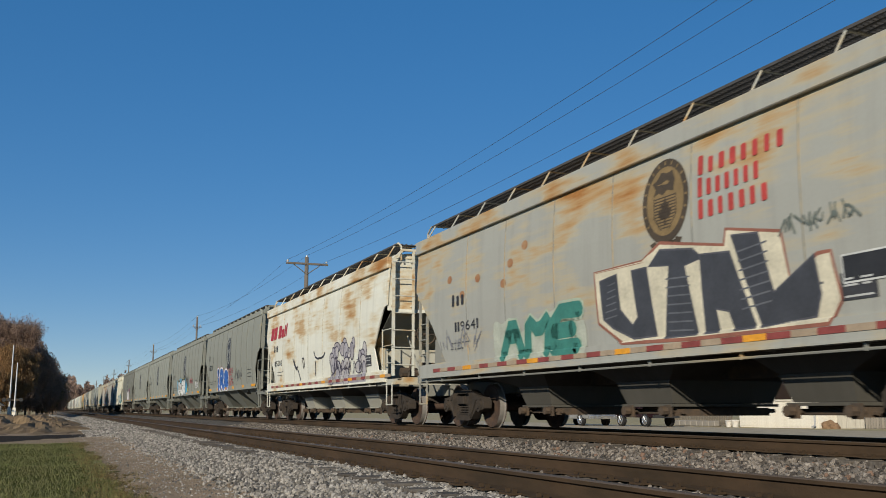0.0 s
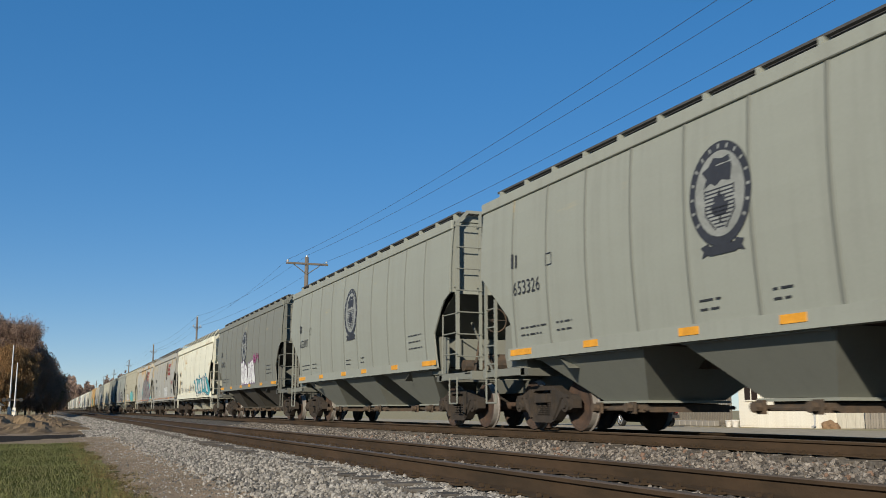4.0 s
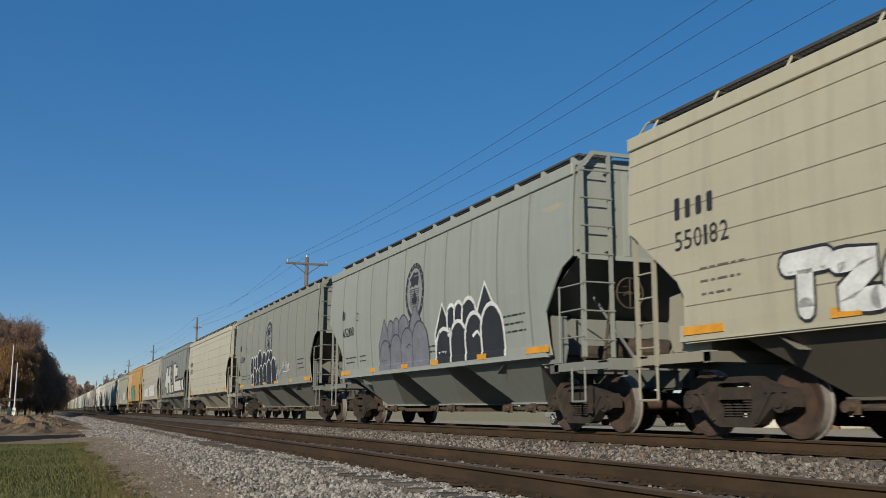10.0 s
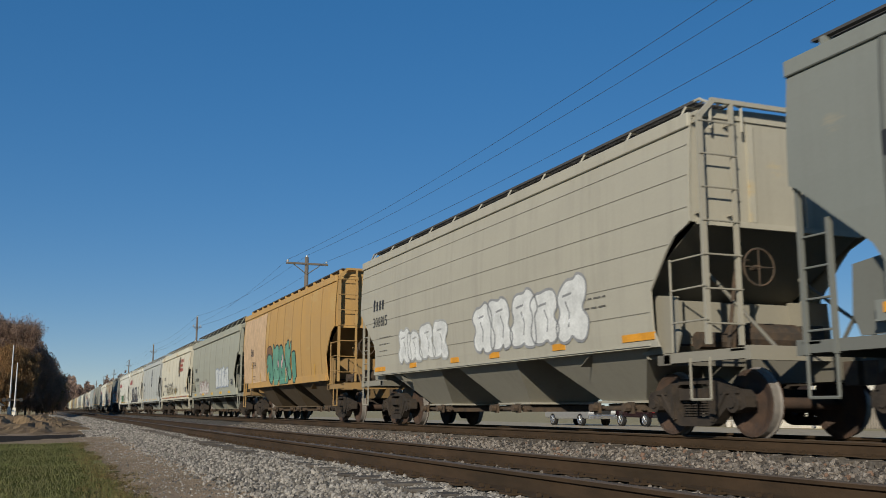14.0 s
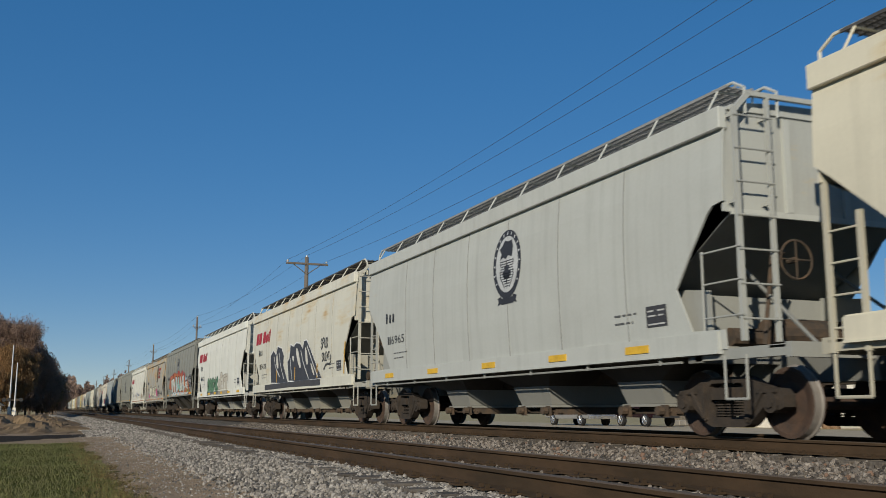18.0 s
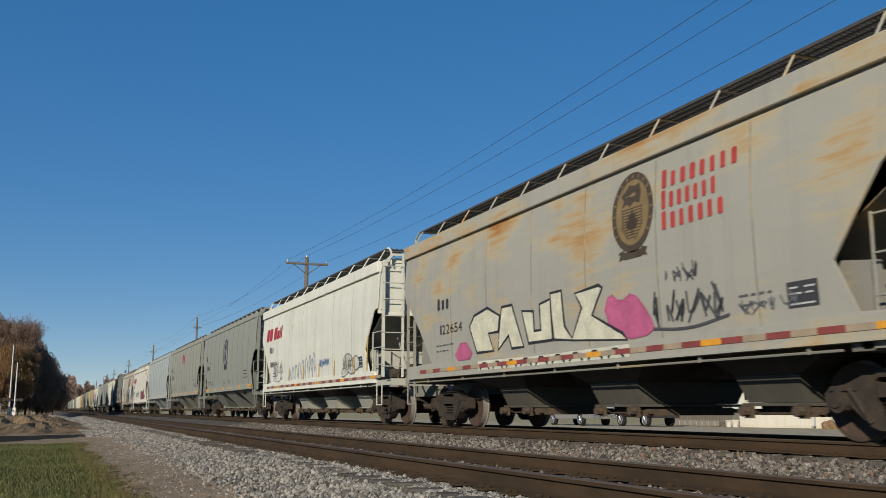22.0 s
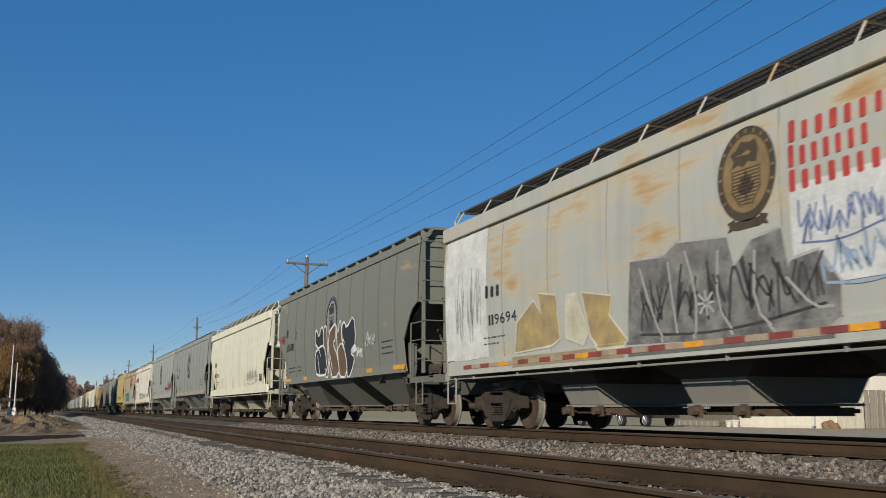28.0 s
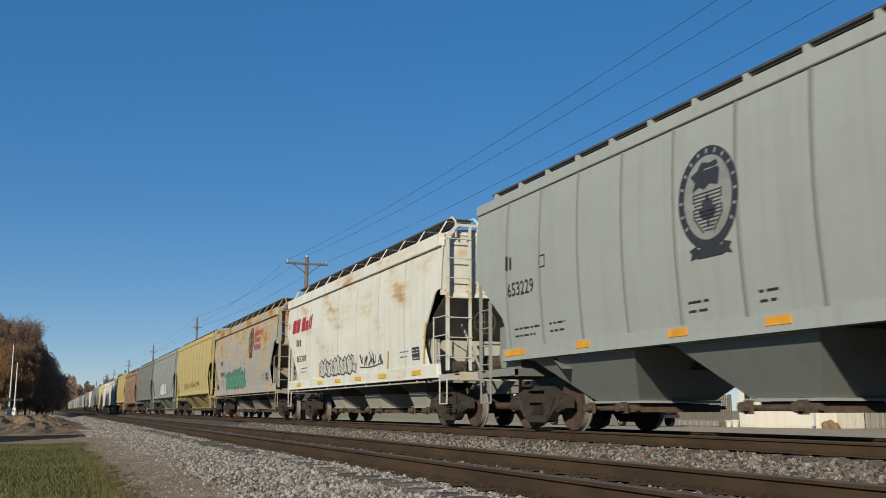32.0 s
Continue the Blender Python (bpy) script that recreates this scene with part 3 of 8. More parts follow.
def side_rung_mesh(sign):
    bm = bmesh.new()
    bar(bm, (-1.5, sign * (end_of(sign) - 0.05), 0), (-1.5, sign * (end_of(sign) - 0.5), 0), 0.014, 6)
    return bm


def side_stirrup(sign):
    bm = bmesh.new()
    x = -1.5
    ys = (sign * (end_of(sign) - 0.05), sign * (end_of(sign) - 0.5))
    pts = [(x, ys[0], 1.0), (x, ys[0], 0.5), (x, ys[1], 0.5), (x, ys[1], 1.0)]
    for a, b in zip(pts, pts[1:]):
        bar(bm, a, b, 0.02, 6)
    return fix(bm)


def corner_grab(sign):
    bm = bmesh.new()
    bar(bm, (-1.5, sign * (end_of(sign) - 0.6), 0), (-1.5, sign * (end_of(sign) + 0.2), 0), 0.014, 6)
    return bm


def corner_post(sign):
    bm = bmesh.new()
    x, y0 = -1.5, sign * (end_of(sign) - 0.6)
    bar(bm, (x, y0, 1.15), (x, y0, 2.45), 0.018, 6)
    return fix(bm)


def stirrup_step(sign):
    bm = bmesh.new()
    x, y1 = -1.5, sign * (end_of(sign) + 0.2)
    pts = [(x, y1, 1.05), (x, y1, 0.5), (x, y1 - sign * 0.42, 0.5), (x, y1 - sign * 0.42, 1.05)]
    for a, b in zip(pts, pts[1:]):
        bar(bm, a, b, 0.018, 6)
    return fix(bm)


def sill_pipe():
    """Air pipe clipped along under the sill."""
    bm = bmesh.new()
    bar(bm, (-1.52, -FRONT + 1.1, 1.0), (-1.52, REAR - 1.4, 1.0), 0.018, 6)
    for k in range(7):
        y = -FRONT + 1.6 + 2.0 * k
        box(bm, -1.54, -1.5, y - 0.02, y + 0.02, 0.98, 1.12)
    return fix(bm)


def end_platform(sign):
    """End sill with its corner brackets."""
    bm = bmesh.new()
    s = sign

    def b(x0, x1, ya, yb, z0, z1):
        box(bm, x0, x1, min(s * ya, s * yb), max(s * ya, s * yb), z0, z1)
    b(-1.5, 1.5, PLAT - 0.02, PLAT + 0.08, 0.98, 1.16)
    b(-1.5, 1.5, PLAT - 0.3, PLAT - 0.02, 1.10, 1.13)
    b(-1.50, -1.38, PLAT - 1.75, PLAT - 0.02, 1.0, 1.14)
    b(1.38, 1.50, PLAT - 1.75, PLAT - 0.02, 1.0, 1.14)
    return fix(bm)


def draft_sill(sign):
    bm = bmesh.new()
    s = sign
    box(bm, -0.22, 0.22, min(s * (PLAT - 2.6), s * (PLAT + 0.12)), max(s * (PLAT - 2.6), s * (PLAT + 0.12)), 0.72, 1.08)
    box(bm, -1.5, 1.5, min(s * (PLAT - 1.9), s * (PLAT - 1.6)), max(s * (PLAT - 1.9), s * (PLAT - 1.6)), 0.98, 1.12)
    return fix(bm)


def brace_mesh(sign, x):
    bm = bmesh.new()
    bar(bm, (x, sign * (PLAT - 0.05), 1.12), (x * 0.8, sign * (end_of(sign) - 0.7), 2.3), 0.027, 6)
    return bm


def coupler_mesh(sign):
    bm = bmesh.new()
    s = sign
    box(bm, -0.08, 0.08, min(s * PLAT, s * (PLAT + 0.24)), max(s * PLAT, s * (PLAT + 0.24)), 0.72, 0.92)
    box(bm, -0.15, 0.12, min(s * (PLAT + 0.2), s * (PLAT + 0.43)), max(s * (PLAT + 0.2), s * (PLAT + 0.43)), 0.67, 0.97)
    return fix(bm)


def air_hose(sign):
    bm = bmesh.new()
    s = sign
    pts = [(0.3, s * PLAT, 0.75), (0.36, s * (PLAT + 0.2), 0.48), (0.2, s * (PLAT + 0.4), 0.42)]
    for a, b in zip(pts, pts[1:]):
        bar(bm, a, b, 0.028, 6)
    return bm


def brake_gear():
    """Air reservoir, brake cylinder, pipe and levers at the front end."""
    bm = bmesh.new()
    y = -(FRONT - 0.75)
    bar(bm, (-0.35, y, 1.42), (0.75, y, 1.42), 0.2, 12)
    bar(bm, (-0.9, y + 0.1, 1.35), (-0.4, y + 0.1, 1.35), 0.13, 10)
    box(bm, 0.85, 1.2, y - 0.15, y + 0.15, 1.25, 1.6)
    bar(bm, (-0.95, -(FRONT - 0.1), 1.2), (-0.75, -(FRONT - 0.1), 2.4), 0.03, 6)
    bar(bm, (-0.75, -(FRONT - 0.1), 2.4), (-0.2, -(FRONT - 0.5), 2.5), 0.02, 6)
    return fix(bm)


def brake_wheel():
    bm = bmesh.new()
    c = Vector((-0.55, -(FRONT + 0.12), 2.3))
    pts = [c + Vector((0.26 * math.cos(t), 0, 0.26 * math.sin(t))) for t in [k * math.pi / 8 for k in range(16)]]
    for k in range(16):
        bar(bm, pts[k], pts[(k + 1) % 16], 0.016, 5)
    for k in range(0, 16, 4):
        bar(bm, c, pts[k], 0.012, 5)
    bar(bm, c, c + Vector((0, 0.15, 0)), 0.04, 8)
    return bm


def wheelset_mesh():
    bm = bmesh.new()
    r = 0.455
    lathe_x(bm, [(-0.79, 0.09, 0), (-0.785, 0.10, 0), (-0.78, 0.27, 0), (-0.815, 0.385, 0), (-0.825, 0.40, 0), (-0.825, r - 0.005, 1), (-0.72, r, 1), (-0.705, r + 0.028, 0), (-0.685, r + 0.028, 0), (-0.68, 0.385, 0),
                 (-0.70, 0.27, 0), (-0.66, 0.1, 0), (-0.64, 0.085, 0),
                 (0.64, 0.085, 0), (0.66, 0.1, 0), (0.70, 0.27, 0), (0.68, 0.385, 0), (0.685, r + 0.028, 0), (0.705, r + 0.028, 1), (0.72, r, 1), (0.825, r - 0.005, 0), (0.825, 0.40, 0), (0.815, 0.385, 0), (0.78, 0.27, 0), (0.785, 0.1, 0), (0.79, 0.09, 0)])
    return fix(bm)


def side_frame_mesh():
    """Cast truck side frame: arched top, two pedestals and a lower spring seat, with its windows cut through."""
    bm = bmesh.new()
    outer = [(-1.10, 0.40), (-1.11, 0.55), (-1.02, 0.63), (-0.80, 0.65), (-0.60, 0.72), (-0.40, 0.80), (0.40, 0.80), (0.60, 0.72), (0.80, 0.65), (1.02, 0.63), (1.11, 0.55), (1.10, 0.40),
             (1.00, 0.36), (0.96, 0.50), (0.80, 0.50), (0.72, 0.40), (0.44, 0.18), (0.32, 0.14), (-0.32, 0.14), (-0.44, 0.18), (-0.72, 0.40), (-0.80, 0.50), (-0.96, 0.50), (-1.00, 0.36)]
    inner = [(-0.36, 0.68), (-0.30, 0.72), (0.30, 0.72), (0.36, 0.68), (0.36, 0.36), (0.26, 0.27), (-0.26, 0.27), (-0.36, 0.36)]
    for d0, d1 in ((-0.09, 0.09),):
        sides = []
        for x in (d0, d1):
            o = [bm.verts.new((x, y, z)) for y, z in outer]
            i = [bm.verts.new((x, y, z)) for y, z in inner]
            es = [bm.edges.new((o[k], o[(k + 1) % len(o)])) for k in range(len(o))] + [bm.edges.new((i[k], i[(k + 1) % len(i)])) for k in range(len(i))]
            bmesh.ops.triangle_fill(bm, edges=es, use_beauty=True)
            sides.append((o, i))
        for k in range(2):
            a, b = sides[0][k], sides[1][k]
            for j in range(len(a)):
                q = (j + 1) % len(a)
                bm.faces.new((a[j], a[q], b[q], b[j]))
    for s in (-1, 1):
        box(bm, -0.14, -0.085, s * 0.44 - 0.03, s * 0.44 + 0.03, 0.25, 0.72)
        box(bm, -0.12, -0.085, min(s * 0.62, s * 1.0), max(s * 0.62, s * 1.0), 0.58, 0.63)
        bar(bm, (-0.1, s * 0.72, 0.60), (-0.1, s * 0.42, 0.22), 0.035, 6)
        bar(bm, (-0.13, s * 0.889, 0.455), (0.1, s * 0.889, 0.455), 0.13, 12)
        bar(bm, (-0.16, s * 0.889, 0.455), (-0.13, s * 0.889, 0.455), 0.07, 8)
    return fix(bm)


def spring_mesh():
    """Coil spring nest in a side frame's window: three stacks of rings."""
    bm = bmesh.new()
    for y in (-0.2, 0.0, 0.2):
        bar(bm, (0, y, 0.27), (0, y, 0.5), 0.05, 8)
        for k in range(6):
            z = 0.285 + 0.036 * k
            bar(bm, (0, y, z), (0, y, z + 0.018), 0.092, 10)
    box(bm, -0.1, 0.1, -0.31, 0.31, 0.5, 0.66)
    return fix(bm)


def bolster_mesh():
    bm = bmesh.new()
    box(bm, -1.15, 1.15, -0.2, 0.2, 0.5, 0.66)
    bar(bm, (0, 0, 0.64), (0, 0, 0.76), 0.2, 14)
    for s in (-1, 1):
        bar(bm, (-0.8, s * 0.36, 0.38), (0.8, s * 0.36, 0.38), 0.05, 8)
        for x in (-0.755, 0.755):
            box(bm, x - 0.06, x + 0.06, min(s * 0.36, s * 0.43), max(s * 0.36, s * 0.43), 0.28, 0.52)
    return fix(bm)


WHEEL_TURN = []      # wheelsets to be turned by motions()


def build_bogie(parent, y, first):
    """A two-axle bogie. The first one made carries the turning wheelsets; later ones copy them."""
    bogie = part("bogie", bolster_mesh(), BOGIE, parent)
    bogie.location = (0, y, 0)
    sf = side_frame_mesh()
    for x in (-1.0, 1.0):
        f = part("side_frame", sf.copy(), BOGIE, bogie)
        f.location.x = x
        if x > 0:
            f.rotation_euler.z = math.pi
        sp = part("spring_nest", spring_mesh(), BOGIE, bogie)
        sp.location.x = x
        tagged(sp, kind="stuff")
    sf.free()
    for s in (-1, 1):
        wsp = part("wheelset", wheelset_mesh(), [WHEEL, TREAD], bogie, smooth=False)
        wsp.location = (0, s * 0.889, 0.455)
        if first:
            WHEEL_TURN.append(wsp)
    return bogie


def build_far_car(kind):
    """A plainer covered hopper for the far end of the train."""
    car = new("covered_hopper")
    for side in (-1, 1):
        part("side_panel", side_panel(kind, side), PAINT, car)
        part("top_chord", top_chord(kind, side), PAINT, car)
        part("side_sill", side_sill(kind, side), PAINT, car)
    part("roof", roof_mesh(kind), PAINT, car)
    part("roof_hatch", hatch_mesh(), PAINT, car)
    for sign in (-1, 1):
        part("end_sheet", end_sheet(kind, sign), PAINT, car)
        part("slope_sheet", slope_sheet(kind, sign), PAINT, car)
        part("end_platform", end_platform(sign), PAINT, car)
    part("tall_ladder", tall_ladder(kind, -1), PAINT, car)
    for row in HOPPERS[kind]:
        part("hopper", hopper_mesh(kind, row), PAINT, car).location.y = row[0]
    for y in (-6.35, 6.35):
        build_bogie(car, y, False)
    return car


def build_car(kind):
    """A whole covered hopper of one kind, without its markings."""
    car = new("covered_hopper")
    for side, nm in ((-1, "side_panel"), (1, "side_panel")):
        part(nm, side_panel(kind, side), PAINT, car)
        part("top_chord", top_chord(kind, side), PAINT, car)
        part("side_sill", side_sill(kind, side), PAINT, car)
    part("roof", roof_mesh(kind), PAINT, car)
    part("roof_hatch", hatch_mesh(), PAINT, car)
    part("running_board", running_board(kind), GRATE, car)
    n = 14 if kind == "ribbed" else 11
    for s in (-1, 1):
        me = None
        for k in range(n if s < 0 else 6):
            y = -FRONT + 0.4 + k * (FRONT + REAR - 0.8) / ((n if s < 0 else 6) - 1)
            if me is None:
                o = part("board_support", board_support(kind, s), PAINT, car)
                me = o.data
            else:
                o = new("board_support", me)
                o.parent = car
            o.location.y = y
    for sign in (-1, 1):
        es = part("end_sheet", end_sheet(kind, sign), PAINT, car)
        if sign < 0:
            end_ribs(kind, es)
        part("slope_sheet", slope_sheet(kind, sign), PAINT, car)
        part("bolster_web", bolster_web(kind, sign), PAINT, car)
        part("end_platform", end_platform(sign), PAINT, car)
        part("draft_sill", draft_sill(sign), PAINT, car)
        part("coupler", coupler_mesh(sign), STEEL_DARK, car)
        part("air_hose", air_hose(sign), RUBBER, car)
        for x in (-0.95, 1.1):
            part("end_brace", brace_mesh(sign, x), PAINT, car)
        if kind != "ribbed":
            for x in (-1.25, -0.72):
                part("roof_end_rail", end_rail_mesh(sign, x), PAINT, car)
    ladder = part("tall_ladder", tall_ladder(kind, -1), PAINT, car)
    rm = None
    ez = PROFILES[kind][-1][0]
    for k in range(7):
        if rm is None:
            o = part("rung", rung_mesh(), PAINT, ladder)
            rm = o.data
        else:
            o = new("rung", rm)
            o.parent = ladder
        o.location = (0, -FRONT - 0.175, 1.5 + k * (ez - 1.62) / 6)
    part("stirrup_step", stirrup_step(-1), PAINT, car)
    if kind == "smooth":
        part("air_pipe", sill_pipe(), PAINT, car)
    part("corner_post", corner_post(-1), PAINT, car)
    gm = None
    for z in (1.55, 2.0, 2.42):
        if gm is None:
            o = part("corner_grab", corner_grab(-1), PAINT, car)
            gm = o.data
        else:
            o = new("corner_grab", gm)
            o.parent = car
        o.location.z = z
    ladder = part("side_ladder", short_ladder(1), PAINT, car)
    rm = None
    for k in range(4):
        if rm is None:
            o = part("rung", side_rung_mesh(1), PAINT, ladder)
            rm = o.data
        else:
            o = new("rung", rm)
            o.parent = ladder
        o.location.z = 1.25 + 0.36 * k
    part("stirrup_step", side_stirrup(1), PAINT, ladder)
    part("brake_gear", brake_gear(), STEEL_DARK, car)
    part("brake_wheel", brake_wheel(), STEEL_DARK, car)
    if kind == "ribbed":
        rm = None
        for k in range(10):
            y = 6.54 - 1.34 * k
            if rm is None:
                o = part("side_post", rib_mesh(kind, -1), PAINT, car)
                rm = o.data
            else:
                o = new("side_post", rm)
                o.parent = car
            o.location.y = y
    elif kind == "planked":
        for z in (1.75, 2.2, 2.65, 3.1, 3.55, 3.98):
            part("side_seam", seam_mesh(kind, z), PAINT, car)
    else:
        sm = None
        for y in (5.0, 3.15, 1.2, -0.7, -2.7, -4.75):
            if sm is None:
                o = part("side_seam", upright_seam(kind), PAINT, car)
                sm = o.data
            else:
                o = new("side_seam", sm)
                o.parent = car
            o.location.y = y
    part("slope_floor", slope_floor(kind), STEEL_DARK, car)
    for row in HOPPERS[kind]:
        h = part("hopper", hopper_mesh(kind, row), PAINT, car)
        h.location.y = row[0]
        if kind == "smooth":
            part("chute", chute_mesh(row), PAINT, h)
        g = part("outlet_gate", gate_mesh(), STEEL_DARK, h)
        g.location = (0, 0, 0.47 if kind != "smooth" else 0.42)
    for y in (-6.35, 6.35):
        build_bogie(car, y, kind == "ribbed" and y < 0)
    return car


def car_kind(car):
    return S if any(o.name.split(".")[0] == "chute" for o in car.children_recursive) else R


# brake dust, soot and painted-in shade: share of the paint's colour, tint over it
# side posts and seams are darker, the top chord lighter than the panels
GRIME_AND_SHADE = {"hopper": (0.78, (0.014, 0.012, 0.01)), "chute": (0.42, (0.05, 0.042, 0.032)), "side_post": (0.62, (0, 0, 0)), "side_seam": (0.5, (0, 0, 0)), "top_chord": (1.06, (0, 0, 0)),
         # webs, slope sheets, sills, braces: grime plus the open ends' shade painted in
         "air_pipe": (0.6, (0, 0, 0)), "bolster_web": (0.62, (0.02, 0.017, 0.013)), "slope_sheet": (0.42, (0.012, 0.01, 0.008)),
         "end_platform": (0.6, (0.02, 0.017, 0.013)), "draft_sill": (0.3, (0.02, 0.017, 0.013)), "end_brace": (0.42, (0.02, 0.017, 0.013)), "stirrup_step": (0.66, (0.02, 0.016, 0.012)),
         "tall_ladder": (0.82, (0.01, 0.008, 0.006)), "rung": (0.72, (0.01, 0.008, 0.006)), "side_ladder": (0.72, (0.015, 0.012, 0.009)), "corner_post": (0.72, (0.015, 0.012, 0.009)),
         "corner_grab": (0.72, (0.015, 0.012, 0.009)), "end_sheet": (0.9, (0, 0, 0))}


def paint_car(car, color, rust, sooty=False):
    smooth = car_kind(car) == S
    for o in car.children_recursive:
        if o.data and o.data.materials and o.data.materials[0] == PAINT:
            nm = o.name.split(".")[0]
            k, dust_shade = GRIME_AND_SHADE.get(nm, (1.0, (0, 0, 0)))
            r = rust
            if nm == "hopper" and (smooth or sooty):      # brown brake dust, plus the shade under the body, put into the colour
                k, dust_shade = (0.03, (0.03, 0.024, 0.018)) if smooth else (0.12, (0.05, 0.042, 0.033))
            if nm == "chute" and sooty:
                k, dust_shade = 0.1, (0.034, 0.029, 0.022)
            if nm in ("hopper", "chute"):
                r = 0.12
            o.color = [color[c] * k + dust_shade[c] for c in range(3)] + [r]


GREY, DARK_GREY, PALE_GREY = (0.24, 0.246, 0.21), (0.175, 0.178, 0.152), (0.33, 0.345, 0.34)
CREAM, TAN, WHITE_C, SOO_GREY = (0.60, 0.58, 0.47), (0.42, 0.39, 0.29), (0.66, 0.65, 0.56), (0.335, 0.335, 0.30)
ORANGE, YELLOW, BROWN = (0.47, 0.28, 0.095), (0.47, 0.37, 0.15), (0.24, 0.15, 0.10)
R, S, P = "ribbed", "smooth", "planked"
# kind, colour, rust, words of the label
CARS = [
    (S, SOO_GREY, 0.75, "weathered grey covered hopper with rust patches and graffiti"),
    (S, WHITE_C, 0.8, "rusty white covered hopper with scrawled graffiti"),
    (R, GREY, 0.05, "grey ribbed covered hopper with blue graffiti letters"),
    (R, GREY, 0.05, "grey ribbed covered hopper with white and light blue graffiti"),
    (R, (0.264, 0.273, 0.233), 0.0, "clean grey ribbed covered hopper with round black emblem"),
    (R, (0.264, 0.273, 0.233), 0.0, "clean grey ribbed covered hopper with round black emblem"),
    (R, DARK_GREY, 0.1, "dark grey ribbed covered hopper with small purple graffiti"),
    (S, (0.672, 0.651, 0.520), 0.38, "cream covered hopper with rust streaks and teal graffiti"),
    (S, (0.350, 0.342, 0.304), 0.45, "weathered grey covered hopper with white graffiti"),
    (S, (0.40, 0.395, 0.355), 0.7, "very rusty grey covered hopper with large grey graffiti"),
    (P, TAN, 0.1, "tan planked covered hopper with teal graffiti"),
    (R, (0.288, 0.305, 0.274), 0.02, "grey ribbed covered hopper with black bubble graffiti"),
    (R, GREY, 0.05, "grey ribbed covered hopper with black and white graffiti"),
    (P, (0.455, 0.432, 0.335), 0.05, "clean tan planked covered hopper"),
    (R, (0.204, 0.217, 0.198), 0.05, "grey ribbed covered hopper with huge white block letters"),
    (P, (0.396, 0.370, 0.299), 0.1, "tan covered hopper with white graffiti"),
    (R, ORANGE, 0.35, "orange covered hopper with teal graffiti"),
    (S, (0.335, 0.335, 0.270), 0.12, "greenish grey covered hopper with pale graffiti"),
    (S, (0.600, 0.560, 0.440), 0.4, "beige rust-stained covered hopper with red lettering"),
    (S, (0.43, 0.442, 0.412), 0.0, "clean pale grey covered hopper with round black emblem"),
    (S, (0.575, 0.56, 0.475), 0.5, "rust-stained white covered hopper with black graffiti"),
    (S, (0.654, 0.654, 0.586), 0.1, "white covered hopper with green graffiti"),
    (R, (0.232, 0.235, 0.205), 0.15, "dark grey ribbed covered hopper with colourful graffiti"),
    (S, (0.342, 0.327, 0.281), 0.7, "rusty grey covered hopper with cream bubble graffiti"),
    (S, (0.654, 0.644, 0.557), 0.1, "white covered hopper with thin blue graffiti"),
    (R, (0.259, 0.266, 0.230), 0.0, "grey ribbed covered hopper with round black emblem"),
    (R, (0.281, 0.280, 0.236), 0.02, "grey ribbed covered hopper with red letters"),
    (R, (0.363, 0.395, 0.384), 0.0, "pale blue-grey ribbed covered hopper"),
    (S, (0.615, 0.595, 0.519), 0.55, "rust-stained white covered hopper with red lettering"),
    (S, (0.40, 0.395, 0.355), 0.62, "rusty grey covered hopper with wide graffiti"),
    (R, DARK_GREY, 0.1, "dark grey ribbed covered hopper with brown and white graffiti"),
    (S, (0.654, 0.624, 0.491), 0.0, "clean cream covered hopper with yellow marks"),
    (R, (0.262, 0.274, 0.248), 0.0, "grey ribbed covered hopper with round black emblem"),
    (R, (0.312, 0.329, 0.300), 0.0, "grey ribbed covered hopper with small graffiti"),
    (S, (0.654, 0.634, 0.547), 0.6, "rust-stained white covered hopper with black scrawls"),
    (S, (0.334, 0.319, 0.281), 0.9, "rusty grey covered hopper with green graffiti"),
    (R, YELLOW, 0.2, "weathered yellow covered hopper"),
    (R, (0.264, 0.271, 0.244), 0.05, "pale grey ribbed covered hopper"),
    (R, DARK_GREY, 0.1, "dark grey ribbed covered hopper"),
    (S, BROWN, 0.5, "weathered brown covered hopper"),
    (R, YELLOW, 0.3, "weathered yellow covered hopper"),
    (S, CREAM, 0.3, "weathered cream covered hopper"),
    (S, WHITE_C, 0.2, "weathered white covered hopper"),
    (R, (0.600, 0.500, 0.250), 0.3, "weathered yellow covered hopper"),
    (R, GREY, 0.05, "grey ribbed covered hopper"),
    (R, DARK_GREY, 0.05, "dark grey ribbed covered hopper"),
    (S, CREAM, 0.3, "weathered cream covered hopper"),
    (R, GREY, 0.05, "grey ribbed covered hopper"),
    (R, DARK_GREY, 0.05, "dark grey ribbed covered hopper"),
    (S, PALE_GREY, 0.1, "weathered pale grey covered hopper"),
    (R, DARK_GREY, 0.05, "dark grey ribbed covered hopper"),
]
FAR_TINTS = ((R, DARK_GREY), (S, (0.36, 0.34, 0.28)), (R, GREY), (R, (0.32, 0.26, 0.12)), (S, (0.4, 0.39, 0.35)), (R, (0.12, 0.12, 0.115)), (S, PALE_GREY))
for k in range(26):
    kind, tint = FAR_TINTS[(k * 3 + k // 4) % 7]
    CARS.append((kind, tint, 0.15, "distant weathered covered hopper far down the line"))
PITCH = {R: 16.7, S: 17.05, P: 16.8}
CENTRES = [13.25]          # y of each car's centre at 0 s
for i in range(1, len(CARS)):
    CENTRES.append(CENTRES[-1] + PITCH[CARS[i][0]])
